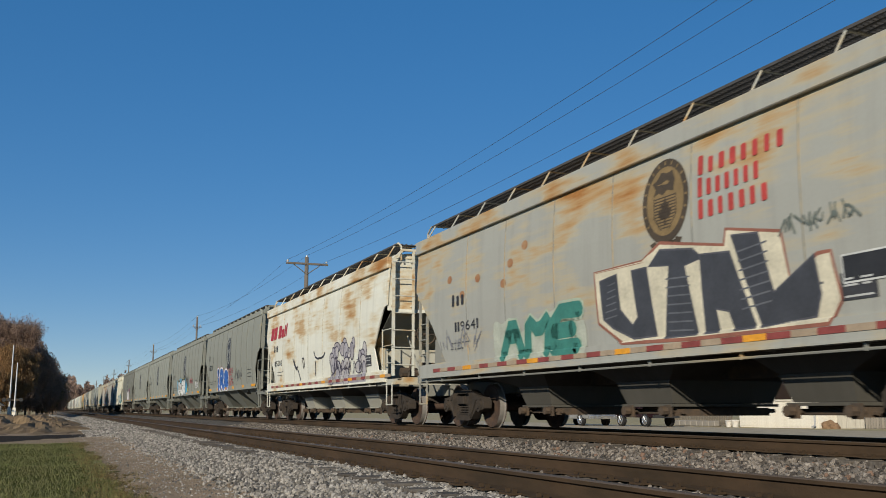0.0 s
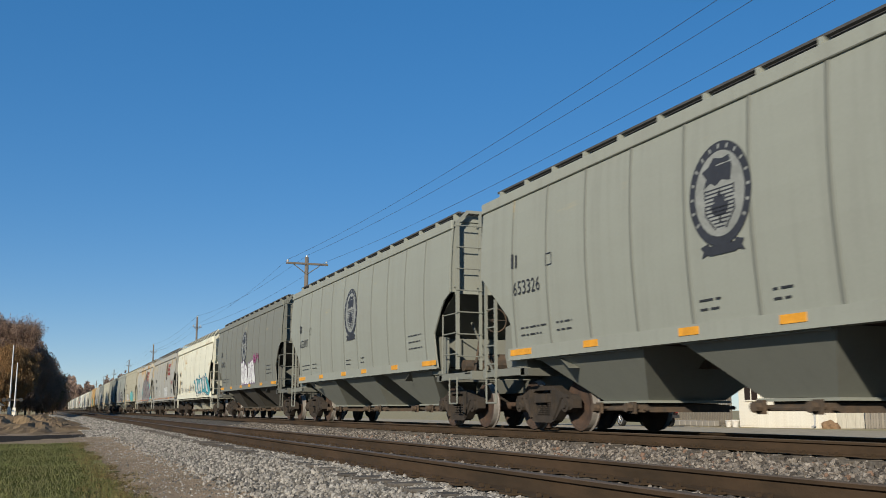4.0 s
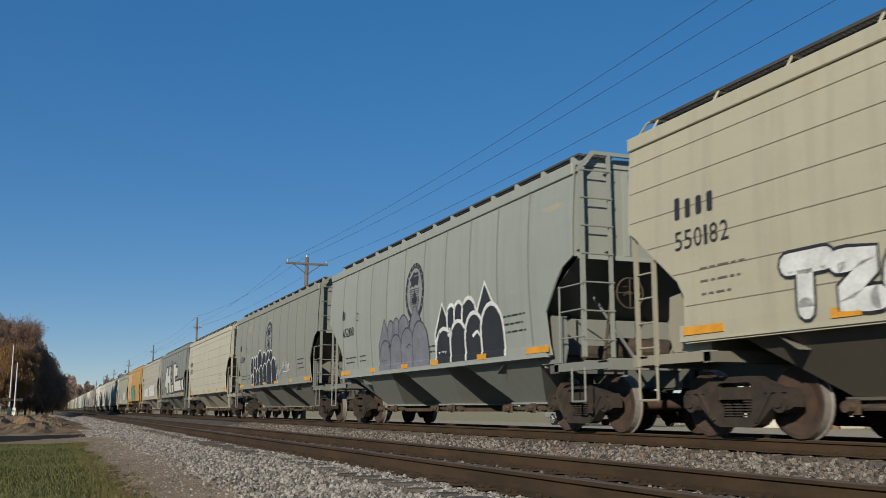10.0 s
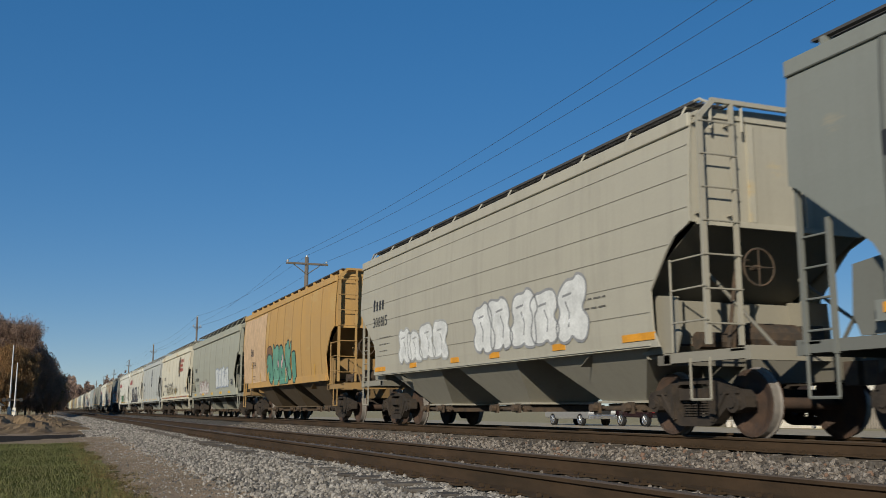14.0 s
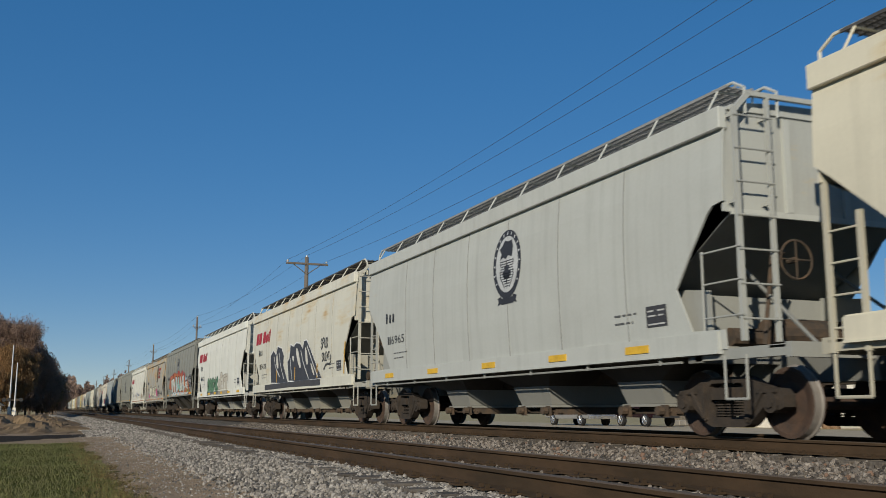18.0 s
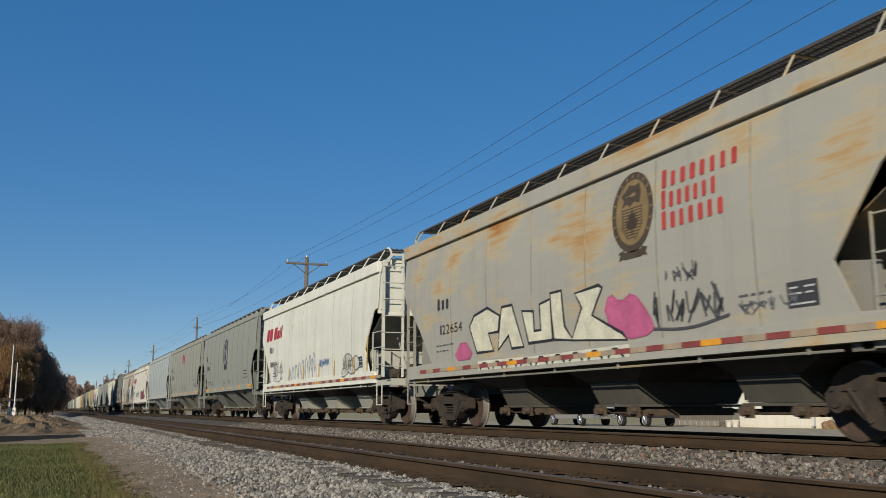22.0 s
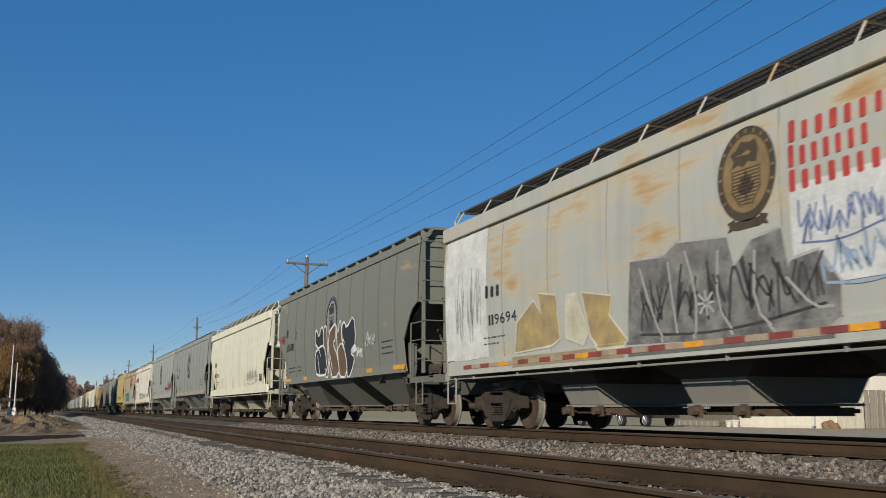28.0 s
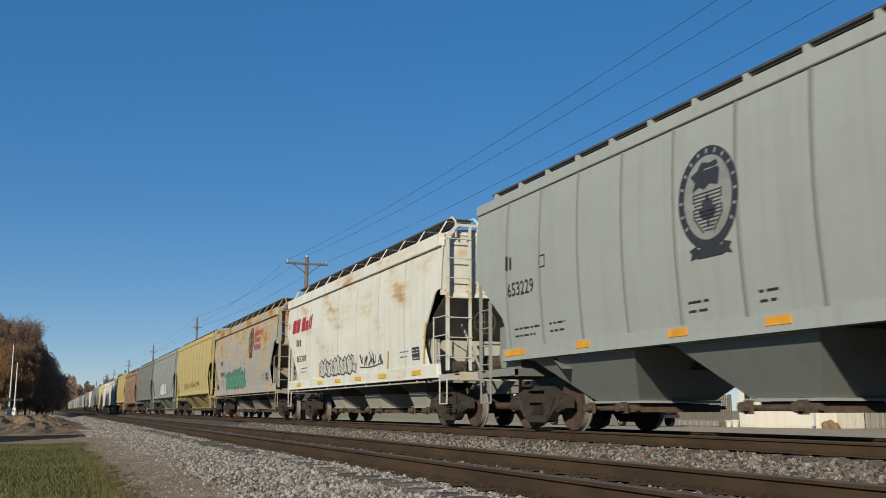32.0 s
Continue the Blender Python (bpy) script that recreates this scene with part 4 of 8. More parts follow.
# small differences in the slack between the cars
NUDGES = ((0, 0.0), (1, 0.2), (2, 0.05), (3, 0.15), (4, 0.57), (7, 0.66), (8, 0.36), (9, 0.1), (10, 0.25), (11, 0.35), (12, 0.39), (14, 0.4), (15, 0.6), (16, 1.77), (17, 1.4),
          (18, 1.82), (19, 2.1), (20, 1.5), (21, 1.3), (22, 1.7), (23, 1.03), (24, 1.2), (26, 1.2), (29, 1.0), (30, 1.1), (31, 0.9), (33, 0.8), (80, 0.8))
CENTRES = [y + lerp([a for a, _ in NUDGES], [b for _, b in NUDGES], i) for i, y in enumerate(CENTRES)]
FAR_FROM = 46
templates = {k: build_car(k) for k in (R, S, P)}
templates.update({(k, "far"): build_far_car(k) for k in (R, S)})
cars = []
used = set()
for i, (kind, color, rust, words) in enumerate(CARS):
    kind = (kind, "far") if i >= FAR_FROM else kind
    if kind in used:
        car = copy_thing(templates[kind], pose(0, 0, 0))
    else:
        car = templates[kind]
        used.add(kind)
    tagged(car, words, "hopper car", "cars of the freight train")
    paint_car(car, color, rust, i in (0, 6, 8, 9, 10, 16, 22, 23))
    if i in (7, 19, 31):   # bare galvanised walkways
        for o in car.children:
            if o.name.split(".")[0] == "running_board":
                o.material_slots[0].link = "OBJECT"
                o.material_slots[0].material = GRATE_PALE
    if i in (17, 18):      # slightly longer cars
        car.scale.y = 1.04 if i == 17 else 1.08
    cars.append(car)


def travelled(t):
    """Metres the train has run by t seconds; it slows a little."""
    return 17.91 * t - 0.01225 * t * t


# ---- markings on the cars ----
# Paint lies on the -x side, as (u, v): u is the car's y, v the height; text runs towards -y.
SPRAY = {}


def spray(color, rough=0.65):
    two = color if isinstance(color[0], tuple) else (color, tuple(c * 0.72 for c in color))
    key = tuple(round(c, 3) for tone_ in two for c in tone_)
    if key not in SPRAY:
        SPRAY[key] = mat("spray_paint", two[0], two[1], 2.5, rough)
    return SPRAY[key]


PROUD = {"ribbed": 0.009, "planked": 0.004, "smooth": 0.004}      # the paint runs over posts and seams
SILLS = {"ribbed": (1.50, 1.526), "planked": (1.50, 1.526), "smooth": (1.36, 1.576)}   # upper edge and face of the side sill


def lay_on(bm, kind, lift):
    """Cut flat artwork in (y, z) into bands and lay it on the bowed side and over the proud sill."""
    edge, face = SILLS[kind]
    bmesh.ops.bisect_plane(bm, geom=bm.verts[:] + bm.edges[:] + bm.faces[:], plane_co=(0, 0, edge - (0.26 if kind == "smooth" else 0.2)), plane_no=(0, 0, 1), clear_inner=True)
    for z in [1.2 + 0.25 * k for k in range(1, 14)] + [edge - 0.004, edge + 0.02]:
        bmesh.ops.bisect_plane(bm, geom=bm.verts[:] + bm.edges[:] + bm.faces[:], plane_co=(0, 0, z), plane_no=(0, 0, 1))
    for v in bm.verts:
        if v.co.z < edge and half_width(kind, v.co.z) < face:
            v.co.x = -(face + 0.001 + 0.15 * lift)
        else:
            v.co.x = -(half_width(kind, v.co.z) + PROUD[kind] + 0.3 * lift)
    return bm


def poly(bm, pts):
    vs = [bm.verts.new((0, y, z)) for y, z in pts]
    es = [bm.edges.new((vs[k], vs[(k + 1) % len(vs)])) for k in range(len(vs))]
    bmesh.ops.triangle_fill(bm, edges=es, use_beauty=True)


def stroke(bm, pts, width, closed=False):
    """A ribbon along a line, with mitred joints."""
    n = len(pts)
    p = [Vector((a, b)) for a, b in pts]
    lefts, rights = [], []
    for k in range(n):
        a = p[(k - 1) % n] if closed or k > 0 else p[k]
        b = p[(k + 1) % n] if closed or k < n - 1 else p[k]
        d0, d1 = p[k] - a, b - p[k]
        d = (d0.normalized() if d0.length > 1e-6 else Vector((0, 0))) + (d1.normalized() if d1.length > 1e-6 else Vector((0, 0)))
        d = d.normalized() if d.length > 1e-4 else Vector((1, 0))
        q = Vector((-d.y, d.x)) * width / 2
        lefts.append(bm.verts.new((0, p[k].x + q.x, p[k].y + q.y)))
        rights.append(bm.verts.new((0, p[k].x - q.x, p[k].y - q.y)))
    for k in range(n if closed else n - 1):
        j = (k + 1) % n
        bm.faces.new((lefts[k], rights[k], rights[j], lefts[j]))


GLYPHS = {}


def glyph(ch, grow=0.0):
    """A letter of the built-in font as flat triangles, scaled to a unit box."""
    if (ch, grow) not in GLYPHS:
        cu = bpy.data.curves.new("glyph", "FONT")
        cu.body, cu.size, cu.resolution_u, cu.offset = ch, 1.0, 3, grow
        ob = bpy.data.objects.new("glyph", cu)
        me = bpy.data.meshes.new_from_object(ob)
        co = [(v.co.x, v.co.y) for v in me.vertices]
        fs = [tuple(p.vertices) for p in me.polygons]
        bpy.data.objects.remove(ob)
        bpy.data.meshes.remove(me)
        bpy.data.curves.remove(cu)
        GLYPHS[ch, grow] = (co, fs)
    return GLYPHS[ch, grow]


def put_glyph(bm, ch, y, z, w, h, grow=0.0, slant=0.0, spin=0.0):
    """A letter whose plain box has its lower left corner at (y, z)."""
    base, _ = glyph(ch)
    co, fs = glyph(ch, grow)
    x0, x1 = min(c[0] for c in base), max(c[0] for c in base)
    y0, y1 = min(c[1] for c in base), max(c[1] for c in base)
    out = []
    for a, b in co:
        u, v = (a - x0) / max(1e-3, x1 - x0) * w, (b - y0) / max(1e-3, y1 - y0) * h
        u += slant * v
        du, dv = u - w / 2, v - h / 2
        u, v = w / 2 + du * math.cos(spin) - dv * math.sin(spin), h / 2 + du * math.sin(spin) + dv * math.cos(spin)
        out.append(bm.verts.new((0, y - u, z + v)))
    for f in fs:
        try:
            bm.faces.new([out[k] for k in f])
        except ValueError:
            pass


NARROW = {"1": 0.42, "I": 0.35, ".": 0.3, "!": 0.3}


def letters(kind, text, y, z, width, h, color, car, name="lettering", label="", lift=0.02, slant=0.0):
    bm = bmesh.new()
    ws = [NARROW.get(c, 1.0) for c in text]
    cell = width / (sum(ws) + 0.28 * (len(text) - 1))
    for c, w in zip(text, ws):
        put_glyph(bm, c, y, z, cell * w, h, 0.0, slant)
        y -= cell * (w + 0.28)
    return part(name, lay_on(bm, kind, lift), spray(color), car, label)


def rail_blocks(kind, y, z, width, h, color, car):
    """The big slanted company lettering, kept as plain slabs."""
    bm = bmesh.new()
    u, unit = 0.0, width / 5.6
    for w, top in ((1.0, 1.0), (1.0, 1.0), (0.3, 0.0), (1.0, 1.0), (0.75, 0.7), (0.32, 0.95), (0.32, 1.05)):
        if top:
            c = 0.1 * unit
            ring = [(c, 0), (w * unit - c, 0), (w * unit, c), (w * unit, top * h - c), (w * unit - c, top * h), (c, top * h), (0, top * h - c), (0, c)]
            poly(bm, [(y - u - a - 0.22 * b, z + b) for a, b in ring])
            part("lettering_block", lay_on(bm, kind, 0.02), spray(color), car)
            bm = bmesh.new()
        u += w * unit + 0.14 * unit


def blocks(kind, n, y, z, width, h, color, car, slant=0.0, lift=0.02, name="lettering", seed=1):
    """Company lettering kept as plain upright bars, one for each letter."""
    rnd = random.Random(seed)
    cell = width / n
    for k in range(n):
        top = h * (rnd.uniform(0.92, 1.0) if k else 1.15)
        w = cell * rnd.uniform(0.42, 0.56)
        c = w * 0.18
        bm = bmesh.new()
        ring = [(c, 0), (w - c, 0), (w, c), (w, top - c), (w - c, top), (c, top), (0, top - c), (0, c)]
        poly(bm, [(y - (k + 0.2) * cell - u - slant * v, z + v) for u, v in ring])
        part("lettering_block", lay_on(bm, kind, lift), spray(color), car)


def bars(kind, rows, color, car, lift=0.02):
    """Small stencilled data kept as plain bars: rows of (y, z, width)."""
    bm = bmesh.new()
    rnd = random.Random(7)
    for y, z, w in rows:
        u = 0.0
        while u < w - 0.03:
            d = min(rnd.uniform(0.08, 0.3), w - u)
            poly(bm, [(y - u, z), (y - u - d, z), (y - u - d, z + 0.026), (y - u, z + 0.026)])
            u += d + 0.05
    return tagged(part("stencil_data", lay_on(bm, kind, lift), spray(color), car), kind="stuff")


def oval(cy, cz, ry, rz, n=36, a0=0.0, a1=2 * math.pi):
    return [(cy - ry * math.cos(a0 + (a1 - a0) * k / n), cz + rz * math.sin(a0 + (a1 - a0) * k / n)) for k in range(n)]


def emblem(kind, cy, cz, s, dark, pale, car):
    """Round company badge as plain shapes: ring, beast, shield, leaf and ribbon."""
    bm = bmesh.new()
    poly(bm, oval(cy, cz, 0.5 * s, 0.56 * s))
    part("emblem_field", lay_on(bm, kind, 0.009), spray(pale), car)
    bm = bmesh.new()
    stroke(bm, oval(cy, cz, 0.54 * s, 0.6 * s, 40), 0.12 * s, True)
    part("emblem_ring", lay_on(bm, kind, 0.012), spray(dark), car)
    bm = bmesh.new()
    poly(bm, [(cy + a * s, cz + b * s) for a, b in ((0.3, 0.1), (0.24, 0.22), (0.33, 0.32), (0.2, 0.37), (0.1, 0.47), (-0.06, 0.43), (-0.2, 0.45), (-0.26, 0.3), (-0.22, 0.12), (-0.05, 0.16), (0.06, 0.1), (0.16, 0.15))])
    part("emblem_beast", lay_on(bm, kind, 0.012), spray(dark), car)
    bm = bmesh.new()
    for k in range(11):     # hatched shield
        z = cz + 0.06 * s - k * 0.048 * s
        w = (0.27 if k < 7 else 0.27 - 0.045 * (k - 6)) * s
        stroke(bm, [(cy + w, z), (cy - w, z)], 0.02 * s)
    for q in (-1, 1):
        stroke(bm, [(cy + q * 0.28 * s, cz + 0.08 * s), (cy + q * 0.28 * s, cz - 0.24 * s), (cy + q * 0.1 * s, cz - 0.45 * s)], 0.025 * s)
    poly(bm, [(cy + 1.15 * a * s, cz - 0.17 * s + 1.15 * b * s) for a, b in ((0, 0.2), (0.05, 0.1), (0.1, 0.13), (0.09, 0.02), (0.16, 0.04), (0.13, -0.06), (0.07, -0.1), (0.02, -0.1), (0.02, -0.17), (-0.02, -0.17), (-0.02, -0.1), (-0.07, -0.1), (-0.13, -0.06), (-0.16, 0.04), (-0.09, 0.02), (-0.1, 0.13), (-0.05, 0.1))])
    tagged(part("emblem_shield", lay_on(bm, kind, 0.012), spray(dark), car), kind="stuff")
    bm = bmesh.new()
    poly(bm, [(cy + 0.8 * a * s, cz - 0.69 * s + 0.75 * b * s) for a, b in ((0.3, 0.07), (-0.3, 0.07), (-0.32, 0.13), (-0.52, 0.08), (-0.46, 0.0), (-0.52, -0.1), (-0.36, -0.06), (-0.3, -0.09), (0.3, -0.09), (0.36, -0.06), (0.52, -0.1), (0.46, 0.0), (0.52, 0.08), (0.32, 0.13))])
    part("emblem_ribbon", lay_on(bm, kind, 0.012), spray(dark), car)
    bm = bmesh.new()
    for k in range(15):
        t = -0.6 + 4.35 * k / 14
        c, q = math.cos(t), math.sin(t)
        y, z = cy - 0.54 * s * c, cz + 0.6 * s * q
        stroke(bm, [(y + 0.03 * s * c, z - 0.03 * s * q), (y - 0.03 * s * c, z + 0.03 * s * q)], 0.035 * s)
    tagged(part("emblem_ring_pattern", lay_on(bm, kind, 0.015), spray(pale), car), kind="stuff")


def scrawl(kind, y0, y1, z0, z1, color, car, seed, width=0.035, loops=6, name="spray_tag", lift=0.024):
    """An unreadable spray-can tag: quick, angular, overlapping strokes."""
    rnd = random.Random(seed)
    bm = bmesh.new()
    cell, h = (y1 - y0) / loops, z1 - z0
    for k in range(loops):
        a = y0 + cell * k
        for _ in range(2):
            n = rnd.randint(3, 4)
            up = rnd.random() < 0.5
            pts = []
            for j in range(n):
                v = (0.05 + 0.25 * rnd.random()) if (j % 2 == 0) == up else (0.65 + 0.4 * rnd.random())
                pts.append((a + cell * rnd.uniform(-0.15, 1.15), z0 + h * v))
            stroke(bm, bend(pts), width * rnd.uniform(0.75, 1.1))
    if loops > 3 and seed % 4 == 0:
        stroke(bm, bend([(y0, z0 + 0.1 * h), ((y0 + y1) / 2, z0 - 0.02 * h), (y1, z0 + 0.2 * h)]), width * 0.8)
    return tagged(part(name, lay_on(bm, kind, lift), spray(color), car), kind="stuff")


def bend(pts, rounds=2):
    """A line with its corners rounded off."""
    for _ in range(rounds):
        out = [pts[0]]
        for a, b in zip(pts, pts[1:]):
            out += [(a[0] * 0.75 + b[0] * 0.25, a[1] * 0.75 + b[1] * 0.25), (a[0] * 0.25 + b[0] * 0.75, a[1] * 0.25 + b[1] * 0.75)]
        pts = out + [pts[-1]]
    return pts


# pen strokes of the letters that can be read, on a grid of five by five
PEN = {"A": "002440 1232", "B": "0004344302 0243413000", "C": "4334140301103041", "D": "00043443413000", "E": "4404000040 0232", "F": "000444 0232", "H": "0004 4044 0242", "I": "1030 2024 1434",
       "K": "0004 440240", "L": "040040", "M": "0004224440", "N": "00044044", "O": "103041433414030110", "P": "000434433202", "R": "00043443320240", "S": "43341403123241301001",
       "T": "0444 2420", "U": "040110304144", "X": "0044 0440", "Y": "0422 4422 20", "Z": "04440040", "1": "132420", "2": "0314344300 0040"}


def pen_lines(text, y0, y1, z0, z1, seed, wild=0.05, lean=0.12):
    """The strokes of a hand-written word, letter by letter."""
    rnd = random.Random(seed)
    ws = [0.5 if c in "I1" else 1.0 for c in text]
    cell = (y0 - y1) / (sum(ws) + 0.3 * (len(text) - 1))
    y, h, out = y0, z1 - z0, []
    for c, w in zip(text, ws):
        base, tall = rnd.uniform(-wild, wild) * h, rnd.uniform(0.9, 1.08)
        for st in PEN[c].split():
            pts = [(int(st[k]) / 4, int(st[k + 1]) / 4) for k in range(0, len(st), 2)]
            pts = [(y - cell * w * (u + rnd.uniform(-wild, wild) + lean * v), z0 + base + h * tall * (v + rnd.uniform(-wild, wild))) for u, v in pts]
            out.append(bend(pts, 1) if len(pts) > 2 else pts)
        y -= cell * (w + 0.3)
    return out


def fat_line(bm, pts, width):
    """A ribbon with round ends."""
    stroke(bm, pts, width)
    for y, z in (pts[0], pts[-1]):
        poly(bm, [(y + width / 2 * math.cos(a * math.pi / 5), z + width / 2 * math.sin(a * math.pi / 5)) for a in range(10)])


def hand(kind, text, y0, y1, z0, z1, color, car, seed, width=0.035):
    """A readable tag in thin spray."""
    bm = bmesh.new()
    for pts in pen_lines(text, y0, y1, z0, z1, seed):
        stroke(bm, pts, width)
    return tagged(part("spray_tag", lay_on(bm, kind, 0.024), spray(color), car), kind="stuff")


def bubble(kind, text, y0, y1, z0, z1, car, seed, coats):
    """Readable fat letters: coats of (colour, width) from the outermost to the fill."""
    lines = pen_lines(text, y0, y1, z0, z1, seed, 0.03)
    for k, (color, width) in enumerate(coats):
        last = k == len(coats) - 1
        todo = list(lines)
        for n, letter in enumerate(text if last else "."):      # the fill letter by letter
            bm = bmesh.new()
            for pts in [todo.pop(0) for _ in PEN[letter].split()] if last else todo:
                fat_line(bm, pts, width)
            part(("graffiti_letter", "graffiti_outline", "graffiti_halo")[min(2, len(coats) - 1 - k)], lay_on(bm, kind, 0.0195 + 0.003 * k + 0.0006 * n), spray(color), car)


def shapes(kind, car, rings, fills, line, width, lift=0.0195, soft=1):
    """Painted shapes over one another, each with its own outline."""
    for k, ring in enumerate(rings):
        ring = smooth_ring(ring, soft) if soft else ring
        bm = bmesh.new()
        poly(bm, ring)
        part("graffiti_shape", lay_on(bm, kind, lift + 0.001 * k), spray(fills[k % len(fills)]), car)
        if line:
            bm = bmesh.new()
            stroke(bm, ring, width, True)
            part("graffiti_outline", lay_on(bm, kind, lift + 0.001 * k + 0.0005), spray(line), car)


def ink_lines(kind, car, lines, color, width, lift=0.031):
    bm = bmesh.new()
    for pts in lines:
        stroke(bm, bend(pts, 1), width)
    tagged(part("graffiti_line", lay_on(bm, kind, lift), spray(color), car), kind="stuff")


def arch(y, w, z0, h, form):
    """One swollen letter: a round-topped column, or a spike."""
    if form == "s":
        return [(y, z0), (y - 0.02 * w, z0 + 0.5 * h), (y - 0.45 * w, z0 + h), (y - 0.98 * w, z0 + 0.42 * h), (y - w, z0)]
    ring = [(y - w / 2 + w / 2 * math.cos(a), z0 + h - w * 0.55 + w * 0.55 * math.sin(a)) for a in [math.pi * k / 10 for k in range(11)]]
    return [(y, z0)] + ring + [(y - w, z0)]


def throwup(kind, car, y0, z0, back, front, fill, line, thick):
    """Swollen letters in two overlapping rows: each row lists (step, width, height, form)."""
    lift = 0.0195
    for row in (back, front):
        y = y0
        for n, (step, w, h, form) in enumerate(row):
            ring = arch(y, w, z0, h, form)
            bm = bmesh.new()
            poly(bm, ring)
            part("graffiti_letter", lay_on(bm, kind, lift), spray(fill[n % len(fill)] if isinstance(fill, list) else fill), car)
            bm = bmesh.new()
            stroke(bm, ring, thick)
            part("graffiti_outline", lay_on(bm, kind, lift + 0.0006), spray(line), car)
            lift += 0.0011
            y -= step


def smooth_ring(pts, rounds=2):
    for _ in range(rounds):
        out = []
        for k in range(len(pts)):
            a, b = pts[k], pts[(k + 1) % len(pts)]
            out += [(a[0] * 0.75 + b[0] * 0.25, a[1] * 0.75 + b[1] * 0.25), (a[0] * 0.25 + b[0] * 0.75, a[1] * 0.25 + b[1] * 0.75)]
        pts = out
    return pts


def piece(kind, y0, y1, z0, z1, n, fill, line, halo, car, seed, sharp=False, grow=0.1, fill2=None, thick=0.05):
    """Unreadable graffiti: a row of n interlocking swollen shapes with outline, halo and inner strokes."""
    rnd = random.Random(seed)
    w = (y0 - y1) / n
    h = z1 - z0
    back, ink, shine = bmesh.new(), bmesh.new(), bmesh.new()
    for k in range(n):
        a = y0 - k * w
        top = h * rnd.uniform(0.78, 1.02)
        lean = rnd.uniform(-0.25, 0.25) * w
        if sharp:
            pts = [(0.05, 0.0), (-0.12, 0.35), (0.05, 0.5), (-0.08, 0.8), (0.3, 1.0), (0.45, 0.78), (0.7, 1.05), (1.05, 0.85), (0.85, 0.55), (1.12, 0.4), (0.95, 0.0), (0.6, 0.12), (0.4, -0.02)]
        else:
            pts = [(0.0, 0.02), (-0.1, 0.3), (0.08, 0.52), (-0.08, 0.78), (0.12, 1.02), (0.45, 0.96), (0.6, 1.08), (0.98, 0.98), (1.08, 0.7), (0.92, 0.5), (1.1, 0.28), (1.0, 0.0), (0.62, -0.03), (0.5, 0.1), (0.35, -0.02)]
        ring = [(a - (u + rnd.uniform(-0.1, 0.1)) * w - lean * v, z0 + (v + rnd.uniform(-0.05, 0.05)) * top) for u, v in pts]
        if not sharp:
            ring = smooth_ring(ring)
        cy, cz = a - w / 2, z0 + top / 2
        big = [(cy + (p - cy) * (1 + 2.2 * grow / w), cz + (q - cz) * (1 + 2.2 * grow / top)) for p, q in ring]
        if halo:
            poly(back, big)
        body = bmesh.new()
        poly(body, ring)
        part("graffiti_letter", lay_on(body, kind, 0.0225 + 0.0006 * (k % 2)), spray(fill2 if fill2 and k % 2 else fill), car)
        stroke(ink, ring, thick, True)
        m = rnd.uniform(0.42, 0.58)
        stroke(ink, [(a - m * w, z0 + 0.22 * top), (a - (m + 0.06) * w, z0 + 0.45 * top), (a - (m - 0.08) * w, z0 + 0.66 * top)], thick * 0.9)
        stroke(ink, [(a - 0.25 * w, z0 + 0.75 * top), (a - 0.6 * w, z0 + 0.78 * top)], thick * 0.8)
        for _ in range(2):
            u, v = rnd.uniform(0.1, 0.8), rnd.uniform(0.15, 0.85)
            stroke(shine, [(a - u * w, z0 + v * top), (a - (u + 0.08) * w, z0 + (v + 0.08) * top)], thick * 0.6)
    if halo:
        part("graffiti_halo", lay_on(back, kind, 0.019), spray(halo), car)
    else:
        back.free()
    part("graffiti_outline", lay_on(ink, kind, 0.026), spray(line), car)
    tagged(part("graffiti_highlights", lay_on(shine, kind, 0.028), spray(tuple(min(0.8, c * 1.5 + 0.08) for c in fill)), car), kind="stuff")


def word(kind, text, y0, y1, z0, z1, fill, line, halo, car, seed, grow=0.05):
    """Readable graffiti: fat letters with an outline and a halo."""
    rnd = random.Random(seed)
    n = sum(NARROW.get(c, 1.0) for c in text)
    cell = (y0 - y1) / (n * 1.1)
    spots, y = [], y0
    for c in text:
        w = cell * NARROW.get(c, 1.0)
        spots.append((c, y, z0 + rnd.uniform(-0.02, 0.06) * (z1 - z0), w, (z1 - z0) * rnd.uniform(0.86, 1.02), rnd.uniform(-0.08, 0.12), rnd.uniform(-0.06, 0.06)))
        y -= w * 1.1
    for g, color, lift, nm in ((grow * 2.4, halo, 0.019, "graffiti_halo"), (grow * 1.5, line, 0.0225, "graffiti_outline"), (grow * 0.6, fill, 0.026, "graffiti_fill")):
        if color is None:
            continue
        bm = bmesh.new()
        for c, yy, z, w, h, sl, sp in spots:
            put_glyph(bm, c, yy, z, w, h, g, sl, sp)
        part(nm, lay_on(bm, kind, lift), spray(color), car)


def splash(kind, y0, y1, z0, z1, color, car, seed):
    """A ragged sprayed cloud behind letters."""
    rnd = random.Random(seed)
    bm = bmesh.new()
    n = 18
    top = [(y0 + (y1 - y0) * k / n, z1 - (z1 - z0) * rnd.uniform(0.0, 0.42)) for k in range(n + 1)]
    low = [(y0 + (y1 - y0) * k / n, z0 + (z1 - z0) * rnd.uniform(0.0, 0.12)) for k in range(n, -1, -1)]
    poly(bm, smooth_ring(top + low, 1))
    return part("sprayed_cloud", lay_on(bm, kind, 0.0175), spray(color), car)


